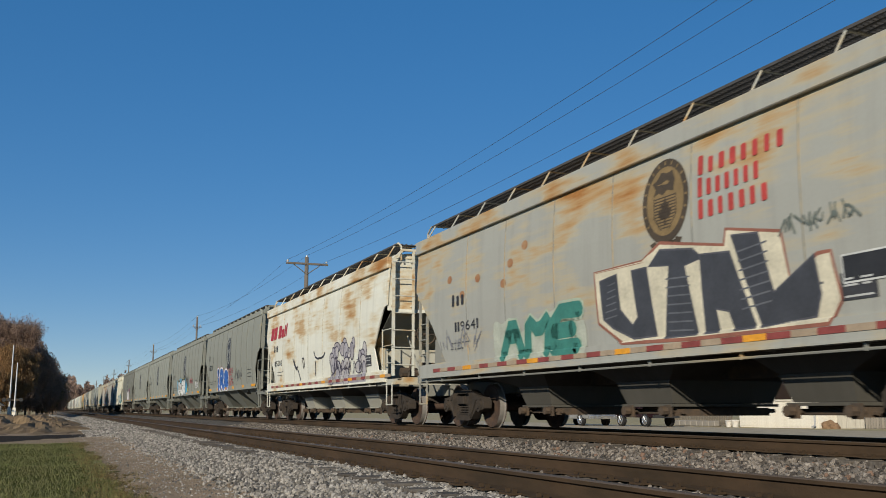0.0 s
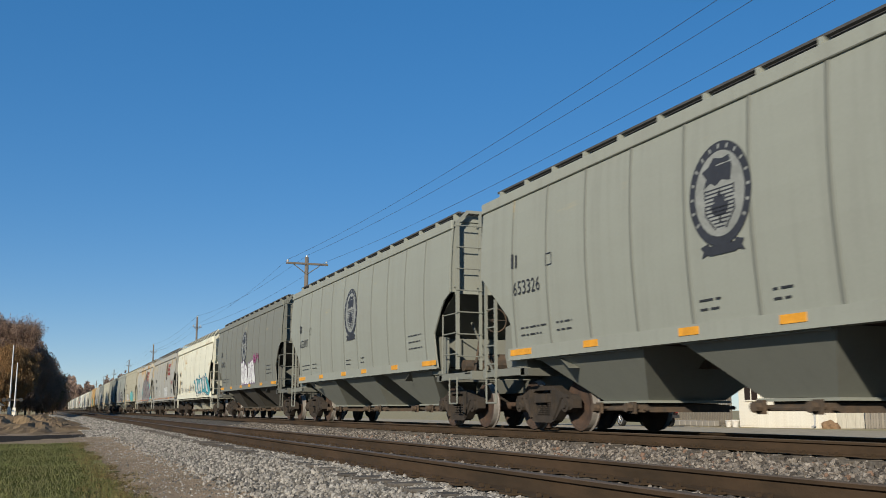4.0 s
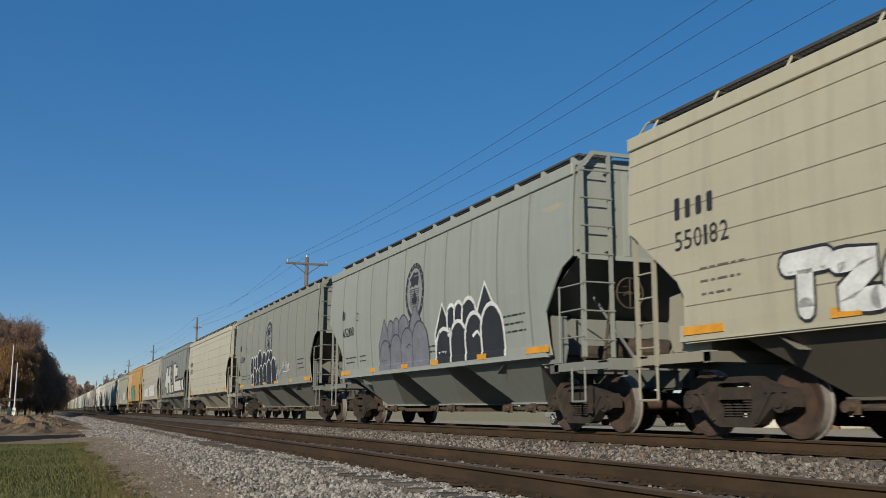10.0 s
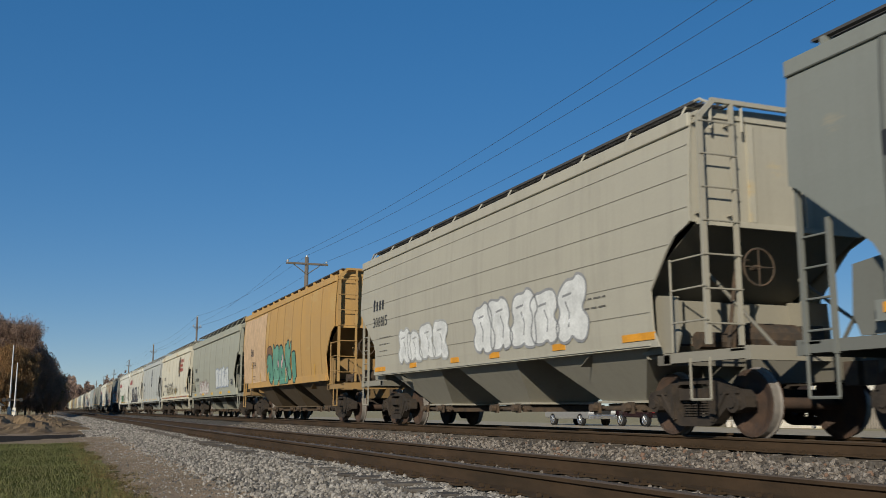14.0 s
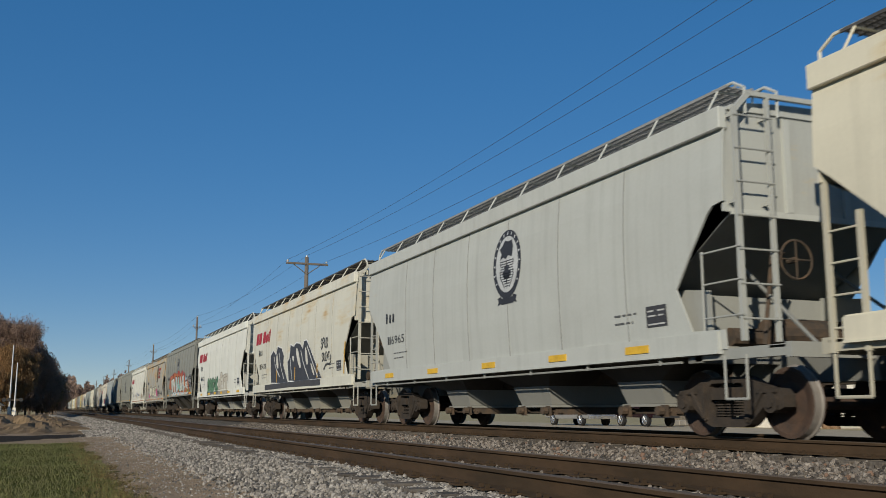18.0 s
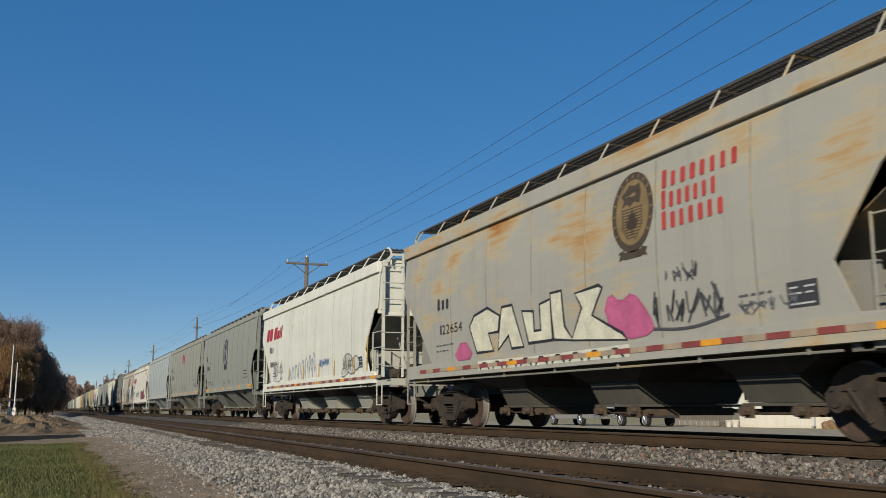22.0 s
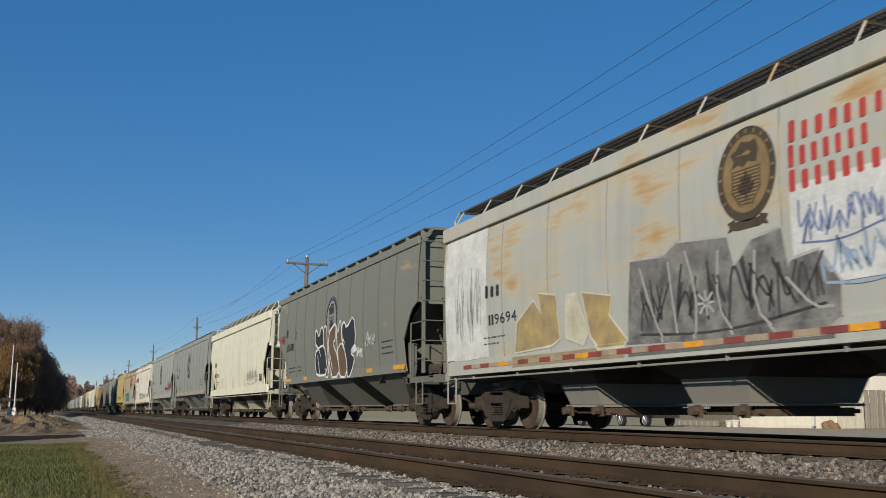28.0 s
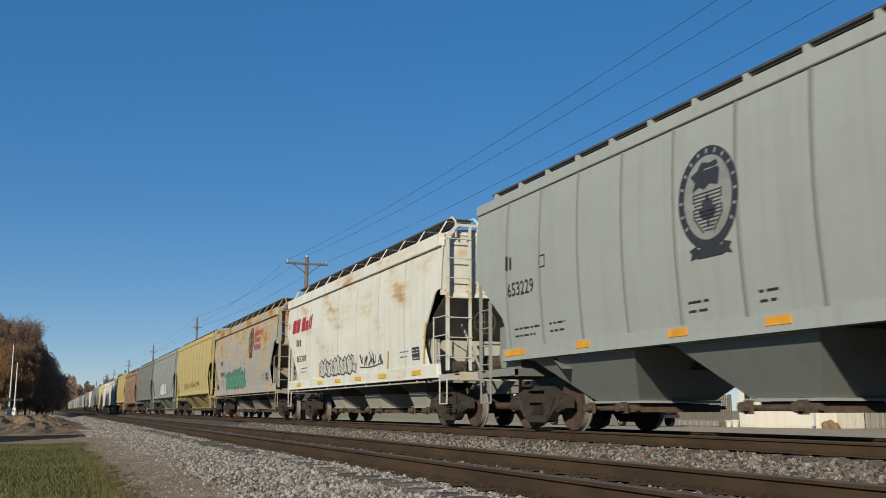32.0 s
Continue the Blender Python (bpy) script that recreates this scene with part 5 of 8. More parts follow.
def patch(kind, y0, y1, z0, z1, color, car, seed=3, lift=0.018, name="paint_patch"):
    rnd = random.Random(seed)
    bm = bmesh.new()
    ring = [(y0, z0), ((y0 + y1) / 2, z0 + rnd.uniform(-0.05, 0.05)), (y1, z0), (y1, (z0 + z1) / 2), (y1, z1), ((y0 + y1) / 2, z1 + rnd.uniform(-0.05, 0.05)), (y0, z1), (y0, (z0 + z1) / 2)]
    poly(bm, ring)
    return part(name, lay_on(bm, kind, lift), spray(color), car)


def block_shapes(kind, rings, fill, line, width, car, squash=1.0):
    for ring in rings:
        ring = [(y, 1.25 + (z - 1.25) * squash) for y, z in ring]
        bm = bmesh.new()
        poly(bm, ring)
        part("block_letter", lay_on(bm, kind, 0.021), spray(fill), car)
        bm = bmesh.new()
        stroke(bm, ring, width, True)
        part("block_letter_outline", lay_on(bm, kind, 0.025), spray(line), car)


INK, RED, GOLD, ORANGE_REF = (0.03, 0.031, 0.035), (0.42, 0.035, 0.05), (0.25, 0.17, 0.075), (0.75, 0.33, 0.03)
WHITE_P = (0.72, 0.72, 0.69)
PALE_FIELD = (0.27, 0.275, 0.25)


def reflectors(kind, car, style, painted_over=()):
    """Sill reflectors: orange plates, or a red and white strip."""
    if style == "orange":
        out = -0.012 if kind == P else 0.0
        for k, y in enumerate((6.35, 3.86, 1.28, -0.72, -3.3, -5.7)):
            if k in painted_over:
                continue
            w = 0.42 if k in (0, 5) else 0.22
            bm = bmesh.new()
            box(bm, -1.535 + out, -1.52, y - w, y + w, 1.36, 1.47)
            part("reflector", bm, spray(ORANGE_REF), car)
    else:
        y, k = 6.9, 0
        while y > -7.0:
            w = 0.42
            if k % 7 == 4:
                c = ORANGE_REF
            else:
                c = (0.26, 0.06, 0.052) if k % 2 == 0 else (0.38, 0.29, 0.20)
            bm = bmesh.new()
            box(bm, -1.585, -1.572, y - w, y - 0.01, 1.19, 1.27)
            part("reflector", bm, spray(c), car)
            y -= w
            k += 1


def sill_marks(car, ys, color=(0.7, 0.42, 0.04)):
    for y in ys:
        bm = bmesh.new()
        box(bm, -1.59, -1.576, y - 0.3, y + 0.3, 1.17, 1.28)
        part("reflector", bm, spray(color), car)


def upright_strips(kind, car, ys, color=(0.62, 0.36, 0.06)):
    for y in ys:
        bm = bmesh.new()
        stroke(bm, [(y, 1.4), (y - 0.1, 1.85)] if abs(y) < 5.8 else [(y, 1.42), (y - 0.25, 2.35)], 0.09)
        part("reflector_strip", lay_on(bm, kind, 0.029), spray(color), car)


def mark_grey(i, number, logo=True, painted_over=()):
    """The markings that the ribbed grey cars share."""
    c, k = cars[i], R
    blocks(k, 2, 6.6, 2.97, 0.34, 0.24, INK, c, seed=2)
    letters(k, number, 6.5, 2.46, 1.05, 0.25, INK, c, "car_number")
    bars(k, ((6.3, 1.83, 1.0), (6.3, 1.70, 0.8), (4.95, 1.83, 0.55), (4.95, 1.70, 0.5), (1.0, 1.78, 0.45), (1.0, 1.66, 0.4), (-0.42, 1.78, 0.35), (-0.42, 1.66, 0.3), (-4.4, 2.1, 0.9), (-4.4, 1.95, 0.8), (-4.4, 1.8, 0.9)), INK, c)
    bm = bmesh.new()
    stroke(bm, [(5.2, 2.86), (5.0, 2.86), (5.0, 3.06), (5.2, 3.06)], 0.02, True)
    part("stencil_box", lay_on(bm, k, 0.02), spray(INK), c)
    if logo:
        emblem(k, 0.42, 3.14, 1.05, (0.035, 0.037, 0.045), PALE_FIELD, c)
    reflectors(k, c, "orange", painted_over)


def mark_white(i, number, rail=True, strip=None, marks=(), panel=True, dy=0.0):
    c, k = cars[i], S
    if rail:
        rail_blocks(k, 7.15, 3.03, 2.75, 0.47, RED, c)
    blocks(k, 3, 6.5 + dy, 2.54, 0.75, 0.22, INK, c, seed=5)
    letters(k, number, 6.32 + dy, 2.0, 1.22, 0.2, INK, c, "car_number")
    bars(k, ((5.9, 1.75, 1.0), (5.9, 1.63, 0.7), (-4.4, 1.75, 0.6), (-4.4, 1.63, 0.5)), (0.12, 0.12, 0.12), c)
    if panel:
        bm = bmesh.new()
        poly(bm, [(-5.25, 1.53), (-5.75, 1.53), (-5.75, 1.83), (-5.25, 1.83)])
        part("data_panel", lay_on(bm, k, 0.02), spray((0.05, 0.05, 0.055)), c)
        bm = bmesh.new()
        for y, z, w in ((-5.29, 1.76, 0.14), (-5.53, 1.76, 0.17), (-5.29, 1.69, 0.2), (-5.55, 1.69, 0.12), (-5.29, 1.57, 0.4)):
            stroke(bm, [(y, z), (y - w, z)], 0.022)
        tagged(part("data_print", lay_on(bm, k, 0.023), spray((0.5, 0.5, 0.48)), c), kind="stuff")
    if strip:
        reflectors(k, c, "strip")
    if marks:
        sill_marks(c, marks)


def mark_lettered(i, number, strip=True):
    """Grey cars with a gold badge and three lines of red lettering."""
    c, k = cars[i], S
    mark_white(i, number, rail=False, strip=strip, dy=-0.7)
    emblem(k, (-2.1 if i != 18 else -2.73 / 1.08), 3.28, 0.92, (0.075, 0.055, 0.035), GOLD, c)
    for n, z, w in ((8, 3.47, 1.75), (7, 3.17, 1.3), (7, 2.87, 1.45)):
        blocks(k, n, -2.82, z, w, 0.23, (0.46, 0.06, 0.05), c, seed=n + int(z * 10))


def mark_cars():
    m = mark_grey
    # ribbed grey cars
    for i, num, logo in ((2, "653291", True), (3, "650515", True), (4, "653326", True), (5, "652007", True), (6, "651922", True), (11, "652100", True), (12, "652096", True),
                         (14, "650427", True), (22, "651084", True), (25, "653434", True), (26, "650184", False), (30, "650318", True), (32, "654066", True), (33, "653229", True)):
        m(i, num, logo, {3: (1, 2), 30: (2, 3)}.get(i, ()))
    for i, num in ((1, "115502"), (20, "115438"), (21, "116021"), (24, "118084"), (28, "113814"), (34, "115201")):
        mark_white(i, num, True, strip=i in (1, 24), marks=(6.0, 3.2, 1.13, -0.93, -3.06, -5.6) if i in (21, 34) else ())
    for i, num in ((0, "119641"), (8, "119600"), (9, "119983"), (18, "121797"), (23, "122654"), (29, "119694"), (35, "119812")):
        mark_lettered(i, num, i in (0, 8, 9, 18, 23, 29))
    for i, num in ((7, "117084"), (17, "124041"), (19, "116965"), (31, "116756")):
        mark_white(i, num, False, marks=(6.2, 3.2, 0.2, -2.6, -5.0) if i in (17, 19) else ())
    emblem(S, -0.7, 3.1, 1.0, (0.035, 0.037, 0.045), (0.5, 0.51, 0.5), cars[19])
    for i, num, n in ((10, "550182", 4), (13, "317623", 4), (15, "308815", 4)):
        c = cars[i]
        blocks(P, n, 6.85, 2.95, 0.95, 0.27, INK, c, seed=i)
        letters(P, num, 6.82, 2.52, 1.15, 0.26, INK, c, "car_number")
        bars(P, ((6.3, 2.2, 0.9), (6.3, 2.03, 0.8), (6.3, 1.86, 0.6), (-4.2, 2.1, 0.7), (-4.2, 1.95, 0.7)), (0.14, 0.13, 0.11), c)
        reflectors(P, c, "orange")
    c = cars[27]
    bars(R, ((6.3, 2.5, 0.9), (6.3, 2.3, 0.9), (4.2, 1.8, 0.5), (-4.2, 2.1, 0.7)), (0.3, 0.3, 0.3), c)
    reflectors(R, c, "orange")

    # graffiti, car by car
    dark = (0.055, 0.058, 0.068)
    shapes(S, cars[0], [
        [(-0.15, 2.5), (-1.5, 2.5), (-1.95, 2.7), (-3.35, 2.45), (-3.4, 2.65), (-4.4, 2.45), (-4.5, 1.8), (-4.95, 2.1), (-5.15, 2.1), (-5.25, 1.55), (-5.05, 1.3), (-2.55, 1.3), (-0.85, 1.35), (-0.2, 1.7)]], [(0.66, 0.60, 0.45)], (0.30, 0.12, 0.08), 0.05, soft=0)
    shapes(S, cars[0], [
        [(-0.3, 2.35), (-0.8, 2.4), (-0.85, 1.85), (-1.15, 1.6), (-1.3, 1.7), (-1.2, 2.4), (-1.6, 2.4), (-1.75, 1.4), (-1.15, 1.4), (-0.6, 1.6), (-0.35, 1.75)],
        [(-1.65, 2.4), (-1.95, 2.6), (-2.7, 2.5), (-2.9, 2.35), (-2.5, 2.3), (-2.7, 1.35), (-1.95, 1.35), (-2.15, 2.35)],
        [(-2.85, 2.4), (-3.45, 2.35), (-3.85, 1.35), (-3.45, 1.35), (-3.35, 1.6), (-3.1, 1.65), (-3.15, 1.35), (-2.85, 1.35)],
        [(-3.5, 2.55), (-4, 2.5), (-4.2, 1.75), (-4.9, 2.1), (-4.95, 1.65), (-4.85, 1.4), (-3.95, 1.35)]], [dark], (0.10, 0.10, 0.115), 0.03, 0.023, 0)
    ink_lines(S, cars[0], [[(-0.4 - 0.03 * k, 1.75 + 0.1 * k), (-0.75, 1.78 + 0.1 * k)] for k in range(6)] + [[(-3.6, 1.6 + 0.12 * k), (-4.15, 1.65 + 0.12 * k)] for k in range(7)] + [[(-2.05, 1.45 + 0.12 * k), (-2.6, 1.42 + 0.12 * k)] for k in range(7)], (0.13, 0.135, 0.15), 0.022)
    splash(S, 3.7, 0.2, 1.22, 2.1, (0.44, 0.46, 0.38), cars[0], 4)
    bubble(S, "AME", 3.3, 0.5, 1.4, 2.05, cars[0], 21, (((0.40, 0.47, 0.36), 0.36), ((0.05, 0.21, 0.17), 0.27)))
    scrawl(S, 6.6, 4.2, 1.5, 2.1, (0.25, 0.25, 0.27), cars[0], 5, 0.02, 5)
    for y, z in ((5.9, 3.15), (4.4, 3.0), (2.9, 3.1), (2.3, 3.35), (5.2, 2.75), (3.2, 2.75)):
        shapes(S, cars[0], [oval(y, z, 0.13, 0.09, 10)], [((0.28, 0.12, 0.05), (0.36, 0.22, 0.11))], None, 0.03, 0.004)
    scrawl(S, -4.4, -5.6, 2.35, 2.65, (0.14, 0.16, 0.14), cars[0], 6, 0.03, 5)
    shapes(S, cars[0], [[(-5.3, 1.72), (-5.95, 1.72), (-5.95, 2.02), (-5.3, 2.02)]], [INK], (0.6, 0.6, 0.57), 0.03, 0.021, 0)
    plum = (0.06, 0.052, 0.08)
    rnd = random.Random(8)
    mauve = [((0.40, 0.37, 0.36), (0.22, 0.2, 0.23)), ((0.27, 0.25, 0.285), (0.42, 0.4, 0.4)), ((0.5, 0.47, 0.44), (0.3, 0.28, 0.3))]
    rings = []
    for k in range(34):
        t = rnd.random()
        top = 0.78 + 0.42 * math.sin(2.6 * t + 0.25)
        rings.append(oval(-1.6 - 3.6 * t, 1.22 + max(0.05, top * (1 - k / 34) ** 0.8 - 0.1), rnd.uniform(0.13, 0.34), rnd.uniform(0.14, 0.3), 14))
    shapes(S, cars[1], rings, mauve, plum, 0.035, 0.0195, 0)
    patch(S, -1.4, -5.3, 1.13, 1.34, ((0.36, 0.335, 0.34), (0.22, 0.2, 0.23)), cars[1], 12, 0.01)
    scrawl(S, -1.7, -4.9, 1.3, 1.9, plum, cars[1], 122, 0.025, 7, lift=0.07)
    black = (0.05, 0.05, 0.06)
    ink_lines(S, cars[1], [[(3.3, 2.15), (2.9, 1.75), (2.65, 1.8), (2.2, 1.35)], [(3.15, 2.1), (2.85, 1.8), (2.6, 1.85)], [(1.95, 2.1), (1.7, 2.1), (1.65, 1.8)], [(1.9, 2.05), (1.75, 1.75)], [(0.35, 2.25), (0.1, 2.0), (-0.8, 2.0), (-1.05, 2.15)], [(0.15, 1.95), (0.2, 1.45)]], black, 0.06)
    bubble(R, "IRS", 3.75, 0.75, 1.5, 2.2, cars[2], 2, (((0.35, 0.05, 0.08), 0.56), (WHITE_P, 0.5), ((0.035, 0.13, 0.42), 0.34)))
    for k, w in enumerate(("RIRS", "TOL", "SRTA")):
        hand(R, w, 0.35, -0.75, 2.12 - 0.3 * k, 2.34 - 0.3 * k, (0.42, 0.07, 0.09), cars[2], 9 + k, 0.035)
    scrawl(R, -1.2, -3.0, 1.62, 2.3, (0.08, 0.08, 0.085), cars[2], 10, 0.035, 5)
    splash(R, 4.2, -0.75, 1.32, 2.5, (0.10, 0.42, 0.66), cars[3], 3)
    bubble(R, "HASR", 3.75, 0.3, 1.45, 2.1, cars[3], 3, (((0.5, 0.48, 0.08), 0.56), (INK, 0.52), (WHITE_P, 0.3)))
    scrawl(R, 0.0, -1.7, 1.62, 2.6, (0.07, 0.07, 0.075), cars[3], 111, 0.045, 5)
    scrawl(R, -2.0, -3.4, 1.9, 2.35, (0.42, 0.09, 0.11), cars[3], 113, 0.04, 5)
    patch(R, -0.75, -1.2, 1.52, 1.7, (0.55, 0.46, 0.06), cars[3], 6, 0.0185)
    scrawl(R, -4.3, -5.6, 1.65, 2.1, WHITE_P, cars[3], 12, 0.055, 5)
    piece(R, 1.2, -2.0, 1.5, 2.5, 4, WHITE_P, (0.2, 0.12, 0.2), None, cars[6], 23)
    scrawl(R, -1.8, -3.0, 2.2, 2.8, (0.35, 0.08, 0.2), cars[6], 14, 0.06, 3)
    shapes(S, cars[7], [
        [(-0.85, 1.4), (-0.95, 1.8), (-1.5, 2.25), (-2.35, 2.1), (-2.85, 2.1), (-3.55, 2.2), (-4, 2.05), (-4.4, 2.3), (-5.05, 2.15), (-5.5, 2.2), (-6.25, 1.9), (-6.65, 1.45), (-6.9, 1.35), (-6.6, 1.2), (-6.4, 1.15), (-4.65, 1.4), (-2.9, 1.3)],
        [(-0.35, 2.05), (-0.65, 2.15), (-1, 2), (-0.65, 1.9)],
        [(-2.5, 2.3), (-2.7, 2.4), (-2.95, 2.25), (-2.75, 2.15)],
        [(-5, 2.3), (-5.2, 2.4), (-5.45, 2.3), (-5.25, 2.2)]], [(0.07, 0.33, 0.36)], (0.03, 0.12, 0.22), 0.04)
    shapes(S, cars[7], [
        [(-1.2, 2), (-1.5, 2.15), (-1.85, 2), (-1.65, 1.6), (-2.15, 1.5), (-1.95, 1.3), (-1.3, 1.45)],
        [(-2.15, 2.2), (-2.55, 1.75), (-2.8, 1.95), (-2.95, 1.45), (-2.65, 1.4), (-2.4, 1.65), (-2.3, 1.35), (-2.05, 1.5)],
        [(-3, 2.1), (-3.35, 2.2), (-3.6, 1.95), (-3.8, 1.4), (-3.45, 1.35), (-3.2, 1.65), (-3.05, 1.4)],
        [(-3.95, 2.15), (-4.2, 2.25), (-4.35, 1.9), (-4.4, 2.3), (-4.7, 2.25), (-4.7, 1.6), (-4.45, 1.5), (-4.05, 1.6)],
        [(-4.8, 2.15), (-4.95, 2.25), (-5.7, 1.7), (-6.15, 1.3), (-5.35, 1.4)]], [(0.60, 0.60, 0.56)], INK, 0.05, 0.025, soft=0)
    ink_lines(S, cars[7], [[(-3.0, 1.2), (-3.3, 1.32), (-3.6, 1.2)], [(-4.0, 1.18), (-4.3, 1.3), (-4.6, 1.18)], [(-4.9, 1.34), (-5.2, 1.2), (-6.1, 1.18)], [(-1.6, 1.34), (-1.8, 1.16), (-2.6, 1.18), (-2.75, 1.32)]], (0.1, 0.1, 0.11), 0.05)
    scrawl(S, 1.3, -0.6, 1.42, 1.95, (0.1, 0.1, 0.11), cars[7], 15, 0.025, 8)
    scrawl(S, 3.6, 1.7, 1.42, 1.75, (0.14, 0.14, 0.15), cars[7], 25, 0.025, 6)
    scrawl(S, 5.3, 4.6, 1.4, 1.75, (0.16, 0.16, 0.17), cars[7], 26, 0.02, 5)
    upright_strips(S, cars[7], (6.3, 3.8, 1.56, -0.9, -3.6))
    word(S, "YES", -0.6, -2.7, 1.45, 2.0, (0.5, 0.5, 0.47), WHITE_P, None, cars[8], 4, 0.06)
    scrawl(S, 3.4, 2.0, 1.5, 2.0, (0.6, 0.6, 0.57), cars[8], 16, 0.04, 4)
    scrawl(S, -5.0, -6.0, 2.1, 2.5, (0.4, 0.06, 0.06), cars[8], 17, 0.06, 3)
    splash(S, 2.0, 0.5, 1.15, 2.5, (0.10, 0.42, 0.42), cars[9], 5)
    splash(S, -1.5, -2.6, 2.3, 3.15, (0.16, 0.50, 0.50), cars[9], 6)
    splash(S, -3.3, -4.1, 2.5, 3.05, (0.16, 0.50, 0.50), cars[9], 7)
    splash(S, -4.7, -5.5, 2.0, 2.75, (0.10, 0.42, 0.42), cars[9], 8)
    splash(S, -5.3, -6.7, 1.14, 1.6, (0.10, 0.42, 0.42), cars[9], 9)
    shapes(S, cars[9], [
        [(1.8, 1.65), (1.45, 1.8), (1.3, 2.25), (0.7, 2.7), (0.15, 3.05), (-0.45, 2.95), (-0.8, 3.15), (-1, 3.25), (-1.35, 3.55), (-1.5, 3.35), (-1.55, 3), (-2.05, 2.8), (-2.5, 3.2), (-2.7, 3.15), (-3.65, 2.7), (-4, 2.55), (-4.3, 2.85), (-4.8, 2.5), (-4.55, 2.3), (-5.5, 2.1), (-5.55, 1.9), (-5.4, 1.35), (-5.25, 1.15), (-4.3, 1.15), (-2.7, 1.15), (1.05, 1.15)]], [(0.245, 0.225, 0.21)], (0.045, 0.04, 0.042), 0.08, 0.02, 0)
    shapes(S, cars[9], [
        [(-1.45, 3.15), (-1.65, 3.1), (-1.55, 2.75)],
        [(-1.5, 2.4), (-2.1, 2.25), (-1.65, 2.05)],
        [(-3, 2.95), (-3.65, 2.7), (-3.55, 2.65), (-3.05, 2.85)],
        [(-4.15, 2.2), (-4.4, 2.4), (-4.85, 2.5), (-4.9, 2.25), (-4.3, 2.15)],
        [(-5.55, 2.05), (-5.6, 1.85), (-5.5, 1.4), (-5.3, 1.35)],
        [(0.3, 1.8), (-0.5, 1.55), (-0.4, 1.4)],
        [(1.8, 1.65), (1.25, 1.5), (0.95, 1.2), (1.55, 1.25)],
        [(-2.15, 1.7), (-2.35, 2), (-2.5, 1.75), (-2.25, 1.6)],
        [(-4.85, 1.65), (-5.2, 1.65), (-5.15, 1.55)]], [(0.16, 0.03, 0.10)], None, 0.03, 0.0225, 0)
    ink_lines(S, cars[9], [
        [(0.15, 3.05), (0.6, 2.3), (0.7, 1.65), (-0.5, 1.45), (-0.7, 1.8), (0.05, 2)],
        [(-0.8, 3.15), (-0.8, 2.15), (-1.25, 1.75), (-2.1, 1.6), (-2.3, 2.15)],
        [(-1.55, 3), (-1.4, 2.25), (-1.7, 2), (-2, 2.25)],
        [(-2.05, 2.8), (-2.4, 2.55), (-2.35, 2.15), (-3.15, 1.5), (-3.2, 1.3), (-3.8, 1.45), (-4.05, 1.75)],
        [(-2.8, 2.35), (-3.65, 2.2), (-4.25, 2), (-3.9, 1.5)],
        [(-4.55, 2.3), (-3.85, 2.15)],
        [(-4.5, 1.2), (-5, 1.7), (-5.4, 1.7)],
        [(-1.45, 1.25), (-1.55, 1.75)]], (0.05, 0.045, 0.048), 0.075)
    patch(S, -4.9, -5.4, 1.2, 1.4, (0.55, 0.16, 0.28), cars[9], 3, 0.034)
    scrawl(S, 6.3, 2.6, 1.45, 1.85, (0.3, 0.3, 0.3), cars[9], 18, 0.02, 9)
    bubble(P, "TZO1", 4.75, 2.1, 1.5, 2.0, cars[10], 5, ((INK, 0.34), (WHITE_P, 0.26)))
    hand(P, "BOAS", 1.75, 0.9, 1.62, 1.84, (0.1, 0.1, 0.1), cars[10], 19, 0.04)
    hand(P, "BRO", 0.62, 0.1, 1.78, 2.0, (0.12, 0.12, 0.11), cars[10], 8, 0.035)
    throwup(P, cars[10], 0.0, 1.3, [(3.5, 3.75, 1.1, "a")], [], (0.05, 0.052, 0.06), (0.05, 0.052, 0.06), 0.03)
    throwup(P, cars[10], -0.02, 1.3, [(0.8, 0.95, 0.98, "a"), (0.45, 0.6, 0.95, "a"), (0.35, 0.5, 1.0, "a"), (0.45, 0.6, 1.0, "a"), (0.45, 0.65, 1.02, "a"), (0.5, 0.7, 1.05, "a")],
            [(0.85, 0.9, 0.7, "a"), (0.65, 0.75, 0.6, "a"), (0.65, 0.75, 0.62, "a"), (1.2, 1.45, 1.08, "a")], (0.10, 0.42, 0.42), (0.5, 0.72, 0.7), 0.035)
    hand(P, "TBEN", -3.6, -4.5, 1.75, 2.05, (0.1, 0.1, 0.1), cars[10], 20, 0.045)
    for y0, y1, fill, line, thick in ((3.2, -0.4, (0.19, 0.195, 0.22), (0.06, 0.06, 0.08), 0.04), (-0.82, -4.4, INK, WHITE_P, 0.085)):
        u = (y0 - y1) / 3.5
        throwup(R, cars[11], y0, 1.38, [(0.75 * u, 1.1 * u, 1.3, "s"), (0.4 * u, 0.5 * u, 1.22, "a"), (0.4 * u, 0.5 * u, 1.25, "a"), (0.6 * u, 0.75 * u, 1.28, "a"), (0.8 * u, 1.3 * u, 1.5, "s")],
                [(0.85 * u, 1.05 * u, 0.75, "a"), (0.8 * u, 0.95 * u, 0.85, "a"), (0.8 * u, 1.0 * u, 0.95, "a"), (0.8 * u, 1.05 * u, 1.05, "a")], fill, line, thick)
        ink_lines(R, cars[11], [[(y0 - 0.75 * u, 1.95), (y0 - 1.0 * u, 2.0)], [(y0 - 0.88 * u, 2.12), (y0 - 0.86 * u, 1.82)], [(y0 - 2.05 * u, 1.85), (y0 - 2.3 * u, 1.95), (y0 - 2.4 * u, 1.85)]], line, thick * 0.8, 0.036)
        scrawl(R, y0 - 0.15 * u, y0 - 0.6 * u, 1.55, 1.8, line, cars[11], 28, thick * 0.5, 3)
